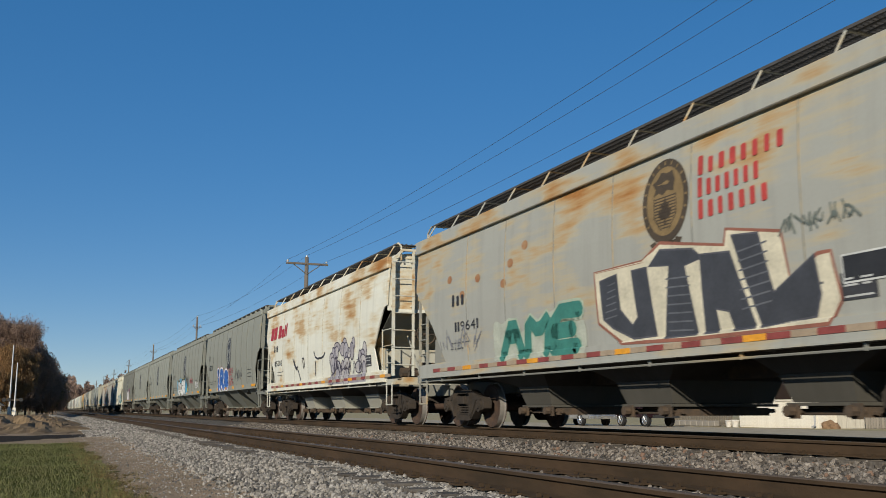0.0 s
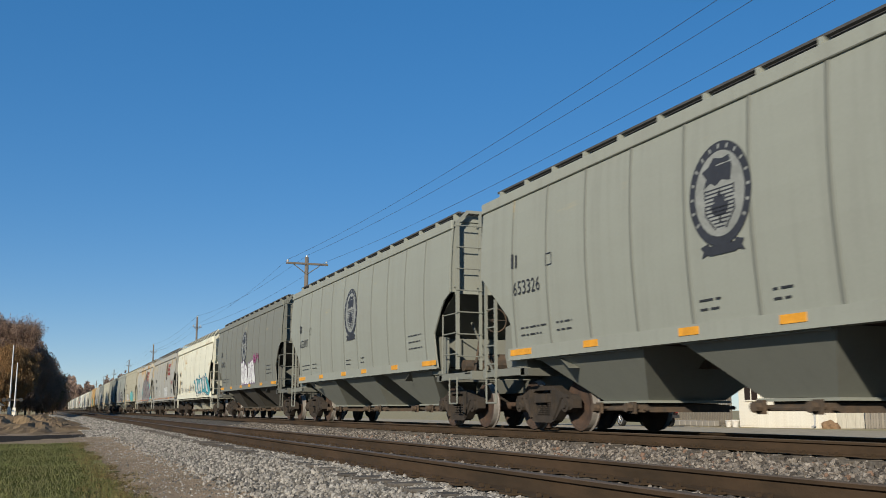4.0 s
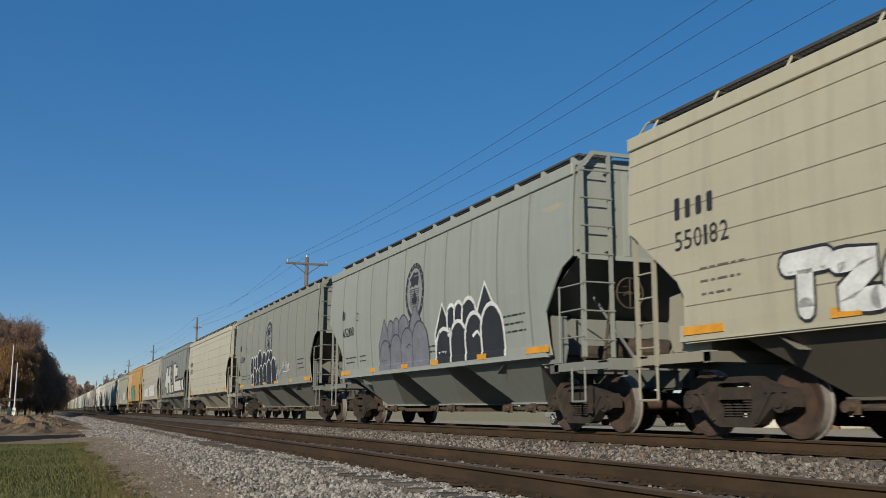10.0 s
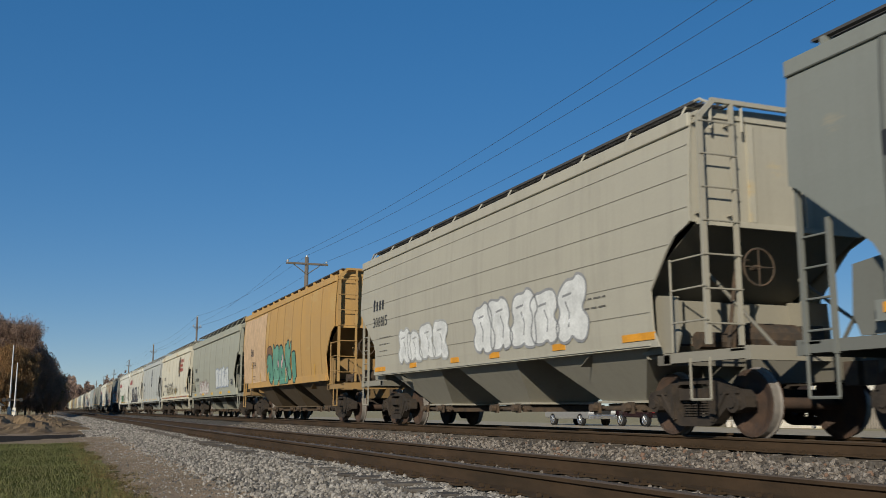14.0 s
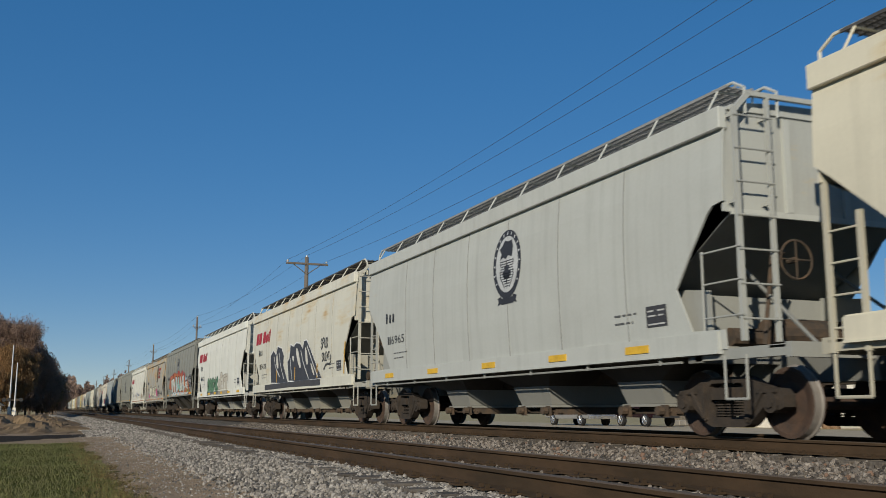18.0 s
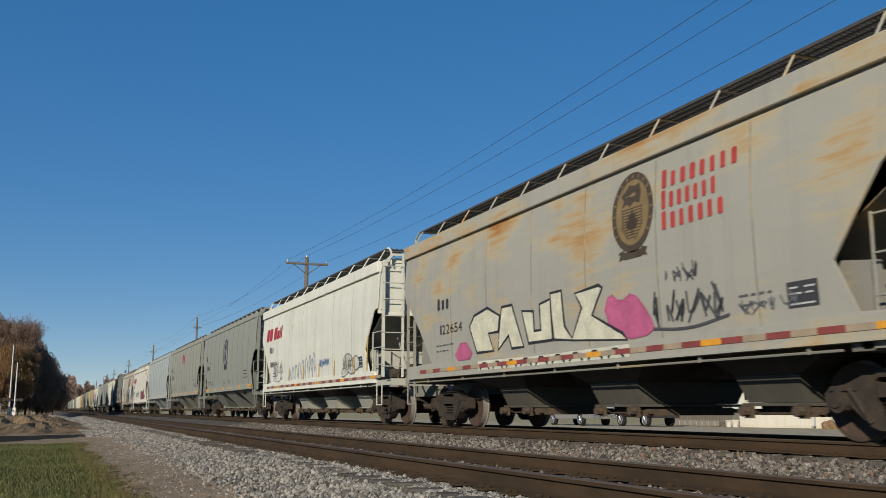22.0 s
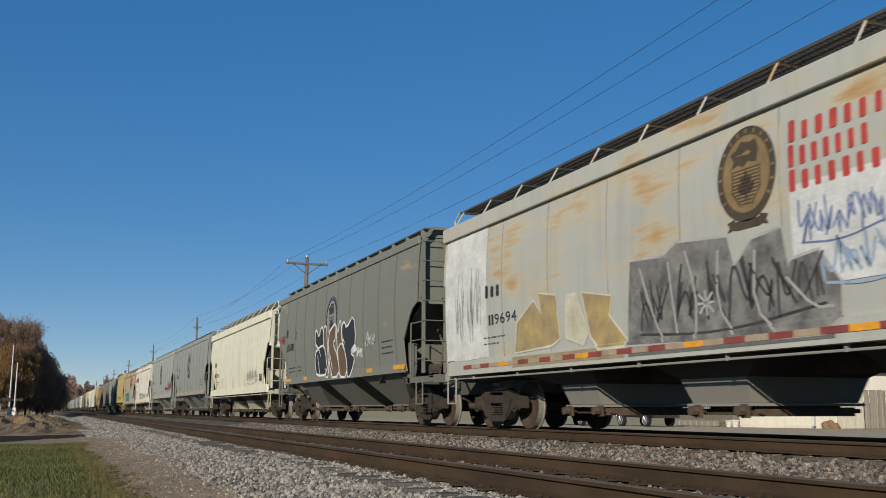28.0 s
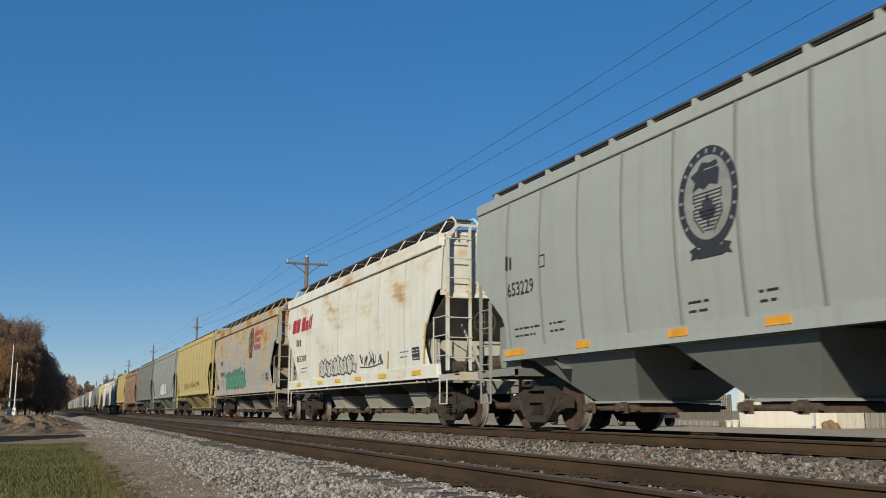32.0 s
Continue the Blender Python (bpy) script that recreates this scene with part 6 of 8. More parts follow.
        scrawl(R, y0 - 2.8 * u, y0 - 3.4 * u, 1.55, 1.95, line, cars[11], 29, thick * 0.6, 3)
    throwup(R, cars[12], 4.1, 1.38, [(0.65, 0.8, 1.2, "a"), (0.4, 0.5, 1.2, "a"), (0.45, 0.6, 1.22, "a"), (0.85, 1.0, 1.42, "a"), (0.85, 1.0, 1.3, "a"), (0.55, 0.85, 1.32, "a"), (0.5, 0.75, 1.32, "a"), (0.8, 1.0, 0.98, "a")],
            [(0.5, 0.5, 0.5, "a"), (0.55, 0.7, 0.75, "a"), (0.7, 0.8, 0.68, "a"), (0.75, 0.85, 0.8, "a"), (0.75, 0.9, 0.85, "a"), (0.9, 1.0, 0.95, "a"), (0.7, 0.9, 1.0, "a")], INK, WHITE_P, 0.05)
    scrawl(R, -1.2, -2.0, 1.6, 2.1, (0.55, 0.55, 0.53), cars[12], 31, 0.03, 5)
    scrawl(R, -2.1, -3.2, 1.75, 2.15, (0.62, 0.62, 0.6), cars[12], 32, 0.045, 5)
    block_shapes(R, [
        [(4.5, 2.3), (3.55, 3.5), (2.75, 3.5), (2.75, 2.85), (1.95, 2.9), (1.9, 3.52), (1.1, 3.52), (0.8, 1.55), (1.75, 1.55), (1.9, 2.25), (2.7, 2.25), (2.75, 1.55), (3.55, 1.52), (3.75, 2.0), (4.45, 1.95)],
        [(0.5, 1.55), (-0.55, 1.57), (-0.55, 2.2), (0.35, 2.15)],
        [(-0.68, 3.55), (-1.9, 3.62), (-2.05, 3.3), (-3.1, 3.3), (-3.25, 2.65), (-1.9, 2.6), (-1.75, 2.95), (-1.85, 2.35), (-4.85, 2.4), (-5.0, 1.62), (-1.2, 1.6)],
        [(-5.2, 2.35), (-6.15, 2.45), (-6.35, 1.62), (-5.35, 1.6)]], ((0.60, 0.57, 0.49), (0.5, 0.47, 0.4)), (0.05, 0.047, 0.05), 0.17, cars[14])
    piece(P, 4.8, 1.6, 1.5, 2.35, 4, WHITE_P, (0.4, 0.4, 0.38), None, cars[15], 33, thick=0.05)
    piece(P, 0.2, -4.2, 1.5, 2.5, 5, WHITE_P, (0.3, 0.3, 0.3), None, cars[15], 34, thick=0.05)
    orange = cars[16]
    letters(R, "51134", 6.0, 2.1, 0.95, 0.27, INK, orange, "car_number")
    blocks(R, 3, 6.1, 2.6, 0.7, 0.3, INK, orange, seed=3)
    shapes(R, orange, [[(2.9, 1.9), (2.8, 2.75), (2.3, 2.85), (1.9, 2.8), (1.75, 2.4), (2.3, 2.3)]], [(0.22, 0.12, 0.06)], (0.06, 0.04, 0.03), 0.05, 0.019)
    shapes(R, orange, [
        [(2.95, 1.95), (2.7, 2.45), (2.35, 2.55), (1.75, 2.4), (1.75, 1.3), (2.4, 1.45)],
        [(1.75, 1.3), (1.65, 2.8), (1.5, 2.9), (1.35, 2.65), (1.05, 2.8), (0.65, 2.8), (0.55, 2.45), (0.75, 1.25)],
        [(0.75, 1.3), (0.55, 2.7), (0.2, 2.8), (-0.1, 2.65), (-0.4, 2.05), (-0.9, 1.5), (-0.8, 1.3), (0.05, 1.3)],
        [(-0.4, 2.25), (-0.5, 2.75), (-0.75, 2.75), (-0.9, 2.9), (-1.1, 2.85), (-1.1, 2.45), (-1.5, 2.95), (-1.4, 2.4), (-1.15, 2.15), (-1.4, 1.45), (-0.85, 1.45)],
        [(-1.45, 2.35), (-1.75, 2.45), (-2.1, 2.4), (-2.05, 1.3), (-1.5, 1.35)]], [(0.12, 0.30, 0.21), (0.15, 0.34, 0.24)], (0.03, 0.045, 0.04), 0.06, 0.0205)
    for k, y in enumerate((2.3, 1.4, 0.9, 0.2, -0.8, -1.2)):
        ink_lines(R, orange, [[(y + 0.12 * math.cos(a * 0.9) * (1 - a / 14), 1.7 + 0.12 * (k % 3) + 0.12 * math.sin(a * 0.9) * (1 - a / 14)) for a in range(11)]], (0.03, 0.06, 0.05), 0.03, 0.03)
    patch(R, 7.75, 3.1, 1.52, 4.25, (0.60, 0.41, 0.24), orange, 4, 0.0125, "faded_panel")
    for y, z in ((0.75, 2.1), (0.15, 2.05), (0.0, 2.25), (-0.5, 1.75)):
        shapes(R, orange, [oval(y, z, 0.1, 0.17, 12)], [(0.62, 0.42, 0.40)], INK, 0.025, 0.027, 0)
    upright_strips(R, orange, (6.0, 4.3, 2.7, -0.4, -4.6))
    bars(R, ((6.0, 1.75, 0.8), (6.0, 1.62, 0.7)), (0.15, 0.1, 0.06), orange)
    piece(S, 4.6, 1.5, 1.22, 2.0, 5, (0.56, 0.53, 0.48), (0.35, 0.15, 0.13), None, cars[17], 37, True, thick=0.03)
    piece(S, -1.0, -4.6, 1.5, 2.5, 4, (0.62, 0.63, 0.6), (0.28, 0.33, 0.42), None, cars[17], 38, thick=0.05)
    splash(S, 4.4, 0.4, 1.3, 2.1, ((0.52, 0.45, 0.28), (0.56, 0.52, 0.42)), cars[18], 39)
    rnd = random.Random(39)
    ink_lines(S, cars[18], [[(4.3 - 0.42 * k, 1.4), (4.35 - 0.42 * k, 1.9 + 0.3 * rnd.random()), (4.15 - 0.42 * k, 2.25 + 0.15 * rnd.random()), (3.95 - 0.42 * k, 1.9), (4.0 - 0.42 * k, 1.42)] for k in range(9)], (0.07, 0.068, 0.06), 0.045)
    scrawl(S, 4.3, 0.4, 1.4, 2.1, (0.1, 0.1, 0.09), cars[18], 41, 0.03, 8)
    scrawl(S, 0.2, -1.6, 1.4, 2.0, (0.2, 0.19, 0.16), cars[18], 42, 0.025, 8)
    scrawl(S, 0.2, -1.4, 1.4, 1.9, (0.42, 0.36, 0.16), cars[18], 43, 0.03, 6)
    upright_strips(S, cars[18], (-0.6, -3.4, -6.0))
    shapes(S, cars[20], [
        [(4.15, 1.4), (4.15, 2.45), (3.65, 2.65), (3.15, 2.45), (2.9, 2.75), (2.2, 2.65), (1.8, 2.35), (1.95, 2.05), (1.3, 1.4), (0.7, 1.3)],
        [(1.15, 1.4), (1.25, 2.1), (0.95, 2.2), (0.75, 2.7), (0.3, 2.6), (-0.15, 2.7), (-0.7, 2.65), (-1.1, 2.45), (-1.25, 2.7), (-1.65, 2.7), (-2.1, 2.4), (-3.5, 1.35), (-1.85, 1.35), (-0.7, 1.3)]], [dark], WHITE_P, 0.045, soft=0)
    shapes(S, cars[20], [
        [(3.15, 2.35), (2.9, 2.5), (2.7, 1.85), (3.1, 2)],
        [(0.55, 2.25), (0.15, 2.25), (0.3, 2)],
        [(0, 2.5), (-0.4, 2.5), (-0.85, 1.8), (-0.5, 1.8)],
        [(-1.35, 2.45), (-1.6, 2.45), (-1.85, 1.9), (-1.55, 1.85)],
        [(-2.1, 1.9), (-2.25, 1.9), (-2.65, 1.5), (-2.4, 1.5)]], [(0.62, 0.60, 0.53)], None, 0.03, 0.024)
    ink_lines(S, cars[20], [[(3.5, 2.4), (3.3, 2.0), (2.6, 1.6)], [(2.6, 2.5), (2.4, 2.0), (1.9, 1.5)], [(0.8, 2.2), (0.7, 1.8), (0.6, 1.4)], [(-0.8, 2.4), (-1.2, 1.9), (-1.8, 1.4)], [(-1.7, 2.5), (-2.3, 2.0), (-3.0, 1.42)]], (0.6, 0.6, 0.57), 0.065)
    patch(S, 5.2, -3.4, 1.14, 1.34, (0.07, 0.068, 0.07), cars[20], 6, 0.024)
    hand(S, "SPUD", -3.5, -4.3, 2.3, 2.6, (0.07, 0.07, 0.07), cars[20], 43, 0.05)
    hand(S, "SILENT", -3.6, -4.5, 1.9, 2.15, (0.07, 0.07, 0.07), cars[20], 44, 0.045)
    ink_lines(S, cars[20], [[(-3.75, 1.62), (-4.1, 1.8), (-4.6, 1.75), (-4.65, 2.05)]], (0.06, 0.06, 0.06), 0.07)
    upright_strips(S, cars[20], (3.2, 0.2, -2.9, -6.0))
    bubble(S, "BREAK", 3.8, 0.45, 1.42, 1.95, cars[21], 45, (((0.04, 0.085, 0.06), 0.30), ((0.13, 0.26, 0.15), 0.21)))
    patch(S, 3.9, 0.2, 1.14, 1.33, (0.16, 0.16, 0.15), cars[21], 46, 0.019)
    khaki, edge = ((0.43, 0.39, 0.31), (0.52, 0.49, 0.42)), (0.25, 0.23, 0.18)
    shapes(S, cars[21], [[(0.25, 1.4), (0.2, 1.75), (0.0, 1.92), (-0.3, 1.9), (-0.4, 1.4)], [(-0.35, 1.4), (-0.4, 2.0), (-0.6, 2.25), (-1.1, 2.22), (-1.15, 2.0), (-0.75, 1.95), (-0.75, 1.8), (-1.05, 1.75), (-1.05, 1.62), (-0.75, 1.6), (-1.15, 1.42)],
                         [(-1.2, 1.4), (-1.2, 2.05), (-2.0, 2.12), (-2.75, 2.1), (-2.8, 1.8), (-2.35, 1.8), (-2.5, 1.36), (-1.95, 1.38), (-1.9, 1.75), (-1.6, 1.78), (-1.65, 1.4)]], [khaki], edge, 0.035, soft=0)
    ink_lines(S, cars[21], [[(0.0, 1.5), (-0.1, 1.75), (-0.2, 1.5)], [(-1.4, 1.5), (-1.4, 1.95), (-2.6, 1.98)]], edge, 0.03)
    patch(S, 0.15, -2.9, 1.14, 1.33, (0.33, 0.30, 0.24), cars[21], 47, 0.019)
    shapes(R, cars[22], [
        [(5.85, 1.75), (5.3, 2.35), (4.65, 2.75), (3.05, 2.8), (1.95, 2.95), (1.15, 2.75), (0.1, 2.95), (-1, 2.7), (-1.85, 2.85), (-2.35, 2.7), (-2.95, 2.3), (-3.2, 2.65), (-3.7, 2.45), (-4.7, 2.2), (-5.1, 2.05), (-5.4, 1.45), (-5.5, 1.3)]], [((0.46, 0.17, 0.05), (0.26, 0.045, 0.04))], (0.25, 0.05, 0.04), 0.04, 0.0185)
    shapes(R, cars[22], [
        [(-4.6, 1.8), (-4.75, 1.7), (-5.15, 1.4), (-4.1, 1.4), (-4.3, 1.6)],
        [(2, 2.35), (1.65, 2.45), (1.7, 1.95)]], [(0.22, 0.36, 0.08)], INK, 0.04, 0.02)
    shapes(R, cars[22], [[(4.3, 1.36), (4.1, 1.58), (-5.0, 1.5), (-4.6, 1.36)]], [(0.45, 0.52, 0.54)], None, 0.03, 0.0205, 0)
    shapes(R, cars[22], [
        [(4.2, 2.45), (3.4, 2.5), (3.3, 1.8), (3.65, 1.5), (4.15, 1.55)],
        [(3.6, 2.45), (2.6, 2.6), (2.15, 2.2), (1.9, 1.5), (2.55, 1.5), (2.9, 2.1), (3.2, 1.75)],
        [(1.7, 2.6), (1.05, 2.65), (0.55, 2.05), (0.35, 1.7), (1.1, 1.5), (1.7, 1.7)],
        [(0.45, 2.55), (-0.15, 2.6), (-0.75, 1.65), (-0.2, 1.55), (0.2, 1.8), (0.6, 1.65)],
        [(-0.7, 2.5), (-1.15, 2.65), (-1.4, 1.9), (-1.75, 2.4), (-2, 1.6), (-1.4, 1.65), (-1.05, 1.5), (-0.7, 1.95)],
        [(-1.9, 2.3), (-2.1, 2.55), (-3, 2.65), (-2.65, 2), (-3.3, 1.85), (-3, 1.75), (-2.7, 1.55), (-2.35, 1.5), (-2.1, 1.7)],
        [(-3.4, 2.15), (-4.15, 2.2), (-4.5, 2.2), (-4.6, 1.7), (-4.5, 1.6), (-4.05, 1.75), (-3.6, 1.75)]], [(0.50, 0.56, 0.52), (0.62, 0.62, 0.55), (0.45, 0.53, 0.53), (0.28, 0.50, 0.44), (0.62, 0.62, 0.55)], INK, 0.055, 0.022, soft=0)
    shapes(R, cars[22], [oval(y, z, 0.3, 0.16, 14) for y, z in ((4.6, 2.62), (3.1, 2.75), (0.1, 2.85), (-0.3, 2.8), (-1.9, 2.78), (-2.3, 2.72), (-3.2, 2.6))], [((0.40, 0.08, 0.05), (0.25, 0.04, 0.05))], None, 0.03, 0.0175, 0)
    ink_lines(R, cars[22], [[(3.9, 2.3), (3.8, 1.9), (3.75, 1.6)], [(2.9, 2.4), (2.6, 1.95), (2.3, 1.6)], [(1.4, 2.4), (1.0, 2.1), (1.3, 1.9), (0.8, 1.65)], [(0.2, 2.4), (-0.1, 2.0), (-0.3, 1.7)], [(-0.9, 2.4), (-1.2, 2.0), (-1.5, 1.75)], [(-2.2, 2.3), (-2.5, 2.0), (-2.2, 1.75)], [(-3.7, 2.05), (-4.2, 2.0), (-4.4, 1.8)]], INK, 0.04)
    for k in range(14):
        y = 4.0 - 0.6 * k
        patch(R, y, y - 0.22, 1.62 + 0.13 * ((k * 5) % 4), 1.74 + 0.15 * ((k * 5) % 4), ((0.28, 0.48, 0.44), (0.35, 0.44, 0.5), (0.66, 0.62, 0.42))[k % 3], cars[22], k + 60, 0.029)
    shapes(R, cars[22], [oval(-3.85, 2.35, 0.42, 0.16, 18)], [(0.36, 0.47, 0.52)], INK, 0.05, 0.0225, 0)
    for k, (w, y0, y1) in enumerate((("AMFM", -5.05, -6.3), ("D2N", -5.3, -6.2))):
        bubble(R, w, y0, y1, 2.25 - 0.42 * k, 2.55 - 0.42 * k, cars[22], 49 + k, (((0.5, 0.5, 0.47), 0.19), (INK, 0.1)))
    shapes(S, cars[23], [
        [(-1.2, 1.8), (-1.4, 2.15), (-1.7, 1.95), (-2.05, 2.1), (-2.45, 1.7), (-2.55, 1.45), (-1.7, 1.4)],
        [(5, 1.4), (4.35, 1.85), (3.8, 1.4)]], [(0.52, 0.12, 0.24)], (0.42, 0.1, 0.2), 0.03)
    shapes(S, cars[23], [
        [(3.7, 1.5), (4, 2.05), (3.75, 2.25), (3.1, 2.35), (2.55, 2.15), (2.65, 1.85), (3.1, 1.85), (2.9, 1.5)],
        [(2.7, 1.5), (2.45, 2.3), (2, 2.3), (1.6, 1.5), (2.1, 1.5), (2.2, 1.75)],
        [(1.6, 2.15), (1.15, 2.1), (1.15, 1.75), (0.9, 1.75), (0.9, 2.2), (0.5, 2.25), (0.5, 1.55), (1.4, 1.55)],
        [(0.5, 2.35), (0.1, 2.35), (0.05, 1.75), (-0.2, 1.5), (0.45, 1.55)],
        [(-0.35, 2.25), (-1.1, 2.3), (-1.2, 2.25), (-0.85, 1.85), (-1.7, 1.5), (-1.8, 1.4), (-0.15, 1.5), (-0.55, 2)]], [(0.66, 0.63, 0.48)], INK, 0.06, 0.021, soft=0)
    patch(S, 3.6, -1.9, 1.14, 1.33, (0.62, 0.6, 0.48), cars[23], 50, 0.019)
    ink_lines(S, cars[23], [[(3.5 - 0.6 * k, 1.15), (3.3 - 0.6 * k, 1.32), (3.05 - 0.6 * k, 1.15)] for k in range(9)], INK, 0.045)
    scrawl(S, -2.5, -4.2, 1.45, 2.0, (0.08, 0.08, 0.085), cars[23], 52, 0.05, 6)
    scrawl(S, -2.9, -3.7, 2.05, 2.35, (0.1, 0.1, 0.11), cars[23], 53, 0.03, 4)
    scrawl(S, -4.3, -5.4, 1.5, 1.75, (0.15, 0.15, 0.16), cars[23], 54, 0.025, 4)
    ink_lines(S, cars[24], [[(3.3 - 0.5 * k, 1.42), (3.15 - 0.5 * k, 1.8 + 0.06 * k), (2.95 - 0.5 * k, 1.78 + 0.06 * k), (2.9 - 0.5 * k, 1.45 + 0.03 * k)] for k in range(8)] + [[(0.3, 1.5), (0.0, 2.0), (-0.4, 2.0), (-0.5, 1.6)]], (0.27, 0.31, 0.42), 0.035, 0.024)
    scrawl(S, -1.1, -2.3, 1.68, 2.0, (0.2, 0.3, 0.5), cars[24], 54, 0.03, 6)
    scrawl(S, -1.2, -2.3, 1.7, 1.95, (0.2, 0.3, 0.5), cars[24], 154, 0.03, 6)
    shapes(S, cars[24], [oval(-4.35, 1.7, 0.5, 0.27, 18), oval(-5.15, 1.68, 0.28, 0.2, 14), oval(-3.95, 1.45, 0.3, 0.13, 12), oval(-4.7, 1.5, 0.35, 0.12, 12)], [((0.55, 0.53, 0.45), (0.4, 0.38, 0.32)), ((0.6, 0.58, 0.5), (0.45, 0.43, 0.37))], (0.22, 0.215, 0.2), 0.045, 0.02, 0)
    scrawl(S, -3.9, -5.1, 1.4, 1.95, (0.2, 0.2, 0.185), cars[24], 55, 0.035, 6)
    scrawl(S, 5.8, 4.2, 1.4, 2.3, (0.1, 0.12, 0.2), cars[24], 56, 0.025, 5)
    upright_strips(S, cars[24], (3.2, 1.06, -1.0, -2.8, -4.8, -6.1))
    blocks(R, 2, 1.0, 3.36, 1.3, 0.52, (0.55, 0.02, 0.07), cars[26], seed=12)
    scrawl(R, -4.1, -6.2, 1.68, 2.15, (0.5, 0.5, 0.48), cars[26], 57, 0.03, 14)
    scrawl(S, 4.2, 0.8, 1.5, 2.2, (0.14, 0.3, 0.34), cars[28], 58, 0.045, 8)
    piece(S, -1.0, -4.8, 1.4, 2.2, 5, (0.3, 0.08, 0.1), INK, None, cars[28], 59, thick=0.05)
    patch(S, 7.85, 5.7, 1.4, 4.2, (0.64, 0.63, 0.59), cars[29], 8, 0.0125)
    patch(S, -2.85, -5.6, 1.75, 2.95, (0.62, 0.62, 0.60), cars[29], 9, 0.0145)
    scrawl(S, -3.0, -4.2, 2.2, 2.75, (0.16, 0.2, 0.36), cars[29], 60, 0.03, 7)
    scrawl(S, -3.3, -4.6, 1.7, 2.3, (0.3, 0.38, 0.5), cars[29], 160, 0.04, 5)
    scrawl(S, 7.3, 5.9, 1.6, 3.2, (0.3, 0.3, 0.3), cars[29], 61, 0.025, 5)
    shapes(S, cars[29], [
        [(4.55, 1.4), (4.4, 1.95), (3.7, 2.3), (3.4, 2), (3.5, 2.4), (2.85, 2.3), (2.8, 1.55), (3.1, 1.45)],
        [(2.6, 1.55), (2.5, 2.25), (2.2, 2.25), (1.85, 1.6), (2.05, 1.4)],
        [(1.8, 1.5), (2, 2.25), (1.1, 2.1), (1.2, 1.8), (0.75, 1.4), (0.8, 1.3), (1.55, 1.3)]], [((0.42, 0.31, 0.13), (0.25, 0.19, 0.11)), ((0.55, 0.52, 0.40), (0.4, 0.36, 0.25)), ((0.42, 0.31, 0.13), (0.25, 0.19, 0.11))], (0.6, 0.57, 0.45), 0.045, soft=0)
    patch(S, 4.6, 0.8, 1.14, 1.33, (0.32, 0.26, 0.15), cars[29], 10, 0.019)
    shapes(S, cars[29], [
        [(0.55, 2.55), (-0.35, 2.5), (-0.6, 2.65), (-1.7, 2.55), (-1.8, 2.15), (-2.15, 2.45), (-2.7, 2.5), (-2.75, 2), (-2.8, 2.1), (-3.25, 2.15), (-3.55, 1.75), (-3.5, 1.35), (-3.25, 1.2), (-2.6, 1.2), (0.75, 1.3), (0.7, 1.75)]], [((0.085, 0.08, 0.078), (0.26, 0.245, 0.225))], (0.42, 0.41, 0.39), 0.04, 0.022, soft=0)
    ink_lines(S, cars[29], [[(0.3, 2.4), (0.0, 1.6), (-0.2, 1.3)], [(-0.4, 2.4), (-0.5, 1.4)], [(-0.8, 2.5), (-1.0, 1.9), (-0.9, 1.3)], [(-1.5, 2.4), (-1.4, 1.7), (-1.7, 1.3)], [(-2.2, 2.3), (-2.1, 1.6), (-2.5, 1.25)], [(-2.7, 1.9), (-3.1, 1.5), (-3.4, 1.5)], [(-1.0, 1.75), (-1.35, 1.75)], [(-1.18, 1.92), (-1.18, 1.58)], [(-1.03, 1.88), (-1.33, 1.62)], [(-1.33, 1.88), (-1.03, 1.62)]], (0.42, 0.41, 0.38), 0.035)
    scrawl(S, 0.4, -3.3, 1.35, 2.3, (0.05, 0.048, 0.048), cars[29], 64, 0.045, 9, lift=0.03)
    patch(S, 0.7, -3.4, 1.14, 1.33, (0.15, 0.142, 0.13), cars[29], 11, 0.019)
    shapes(R, cars[30], [
        [(2.3, 2.35), (2.4, 2.85), (2.2, 2.95), (1.9, 2.65), (1.6, 3), (1.35, 2.9), (1.25, 2.3)],
        [(1.35, 2.9), (1.1, 3), (0.9, 2.85), (0.85, 1.35), (1.3, 1.4), (1.3, 2.35)],
        [(2.35, 1.45), (2.5, 1.75), (2.4, 2.2), (2.05, 2.3), (1.5, 2.4), (1.15, 2.25), (1, 1.45)],
        [(0.8, 2.7), (0.05, 2.95), (-0.15, 2.9), (-0.05, 2.45), (0.3, 2.4), (-0.25, 1.95), (-0.3, 1.35), (0.7, 1.35)],
        [(-0.15, 2.95), (-0.35, 2.6), (-0.5, 3), (-0.7, 2.95), (-0.75, 2.3), (-1.1, 2), (-1.15, 1.3), (-0.3, 1.35), (-0.25, 1.95)],
        [(-0.75, 2.85), (-1.05, 2.95), (-1.25, 2.7), (-2, 3.1), (-2.2, 2.25), (-1.65, 2.05), (-1.65, 1.95), (-2, 1.85), (-1.65, 1.5), (-1.45, 1.3), (-1.15, 1.3), (-1.1, 2), (-0.8, 2.3)]], [INK, (0.15, 0.095, 0.055), INK, (0.15, 0.095, 0.055), (0.15, 0.095, 0.055), INK], WHITE_P, 0.065)
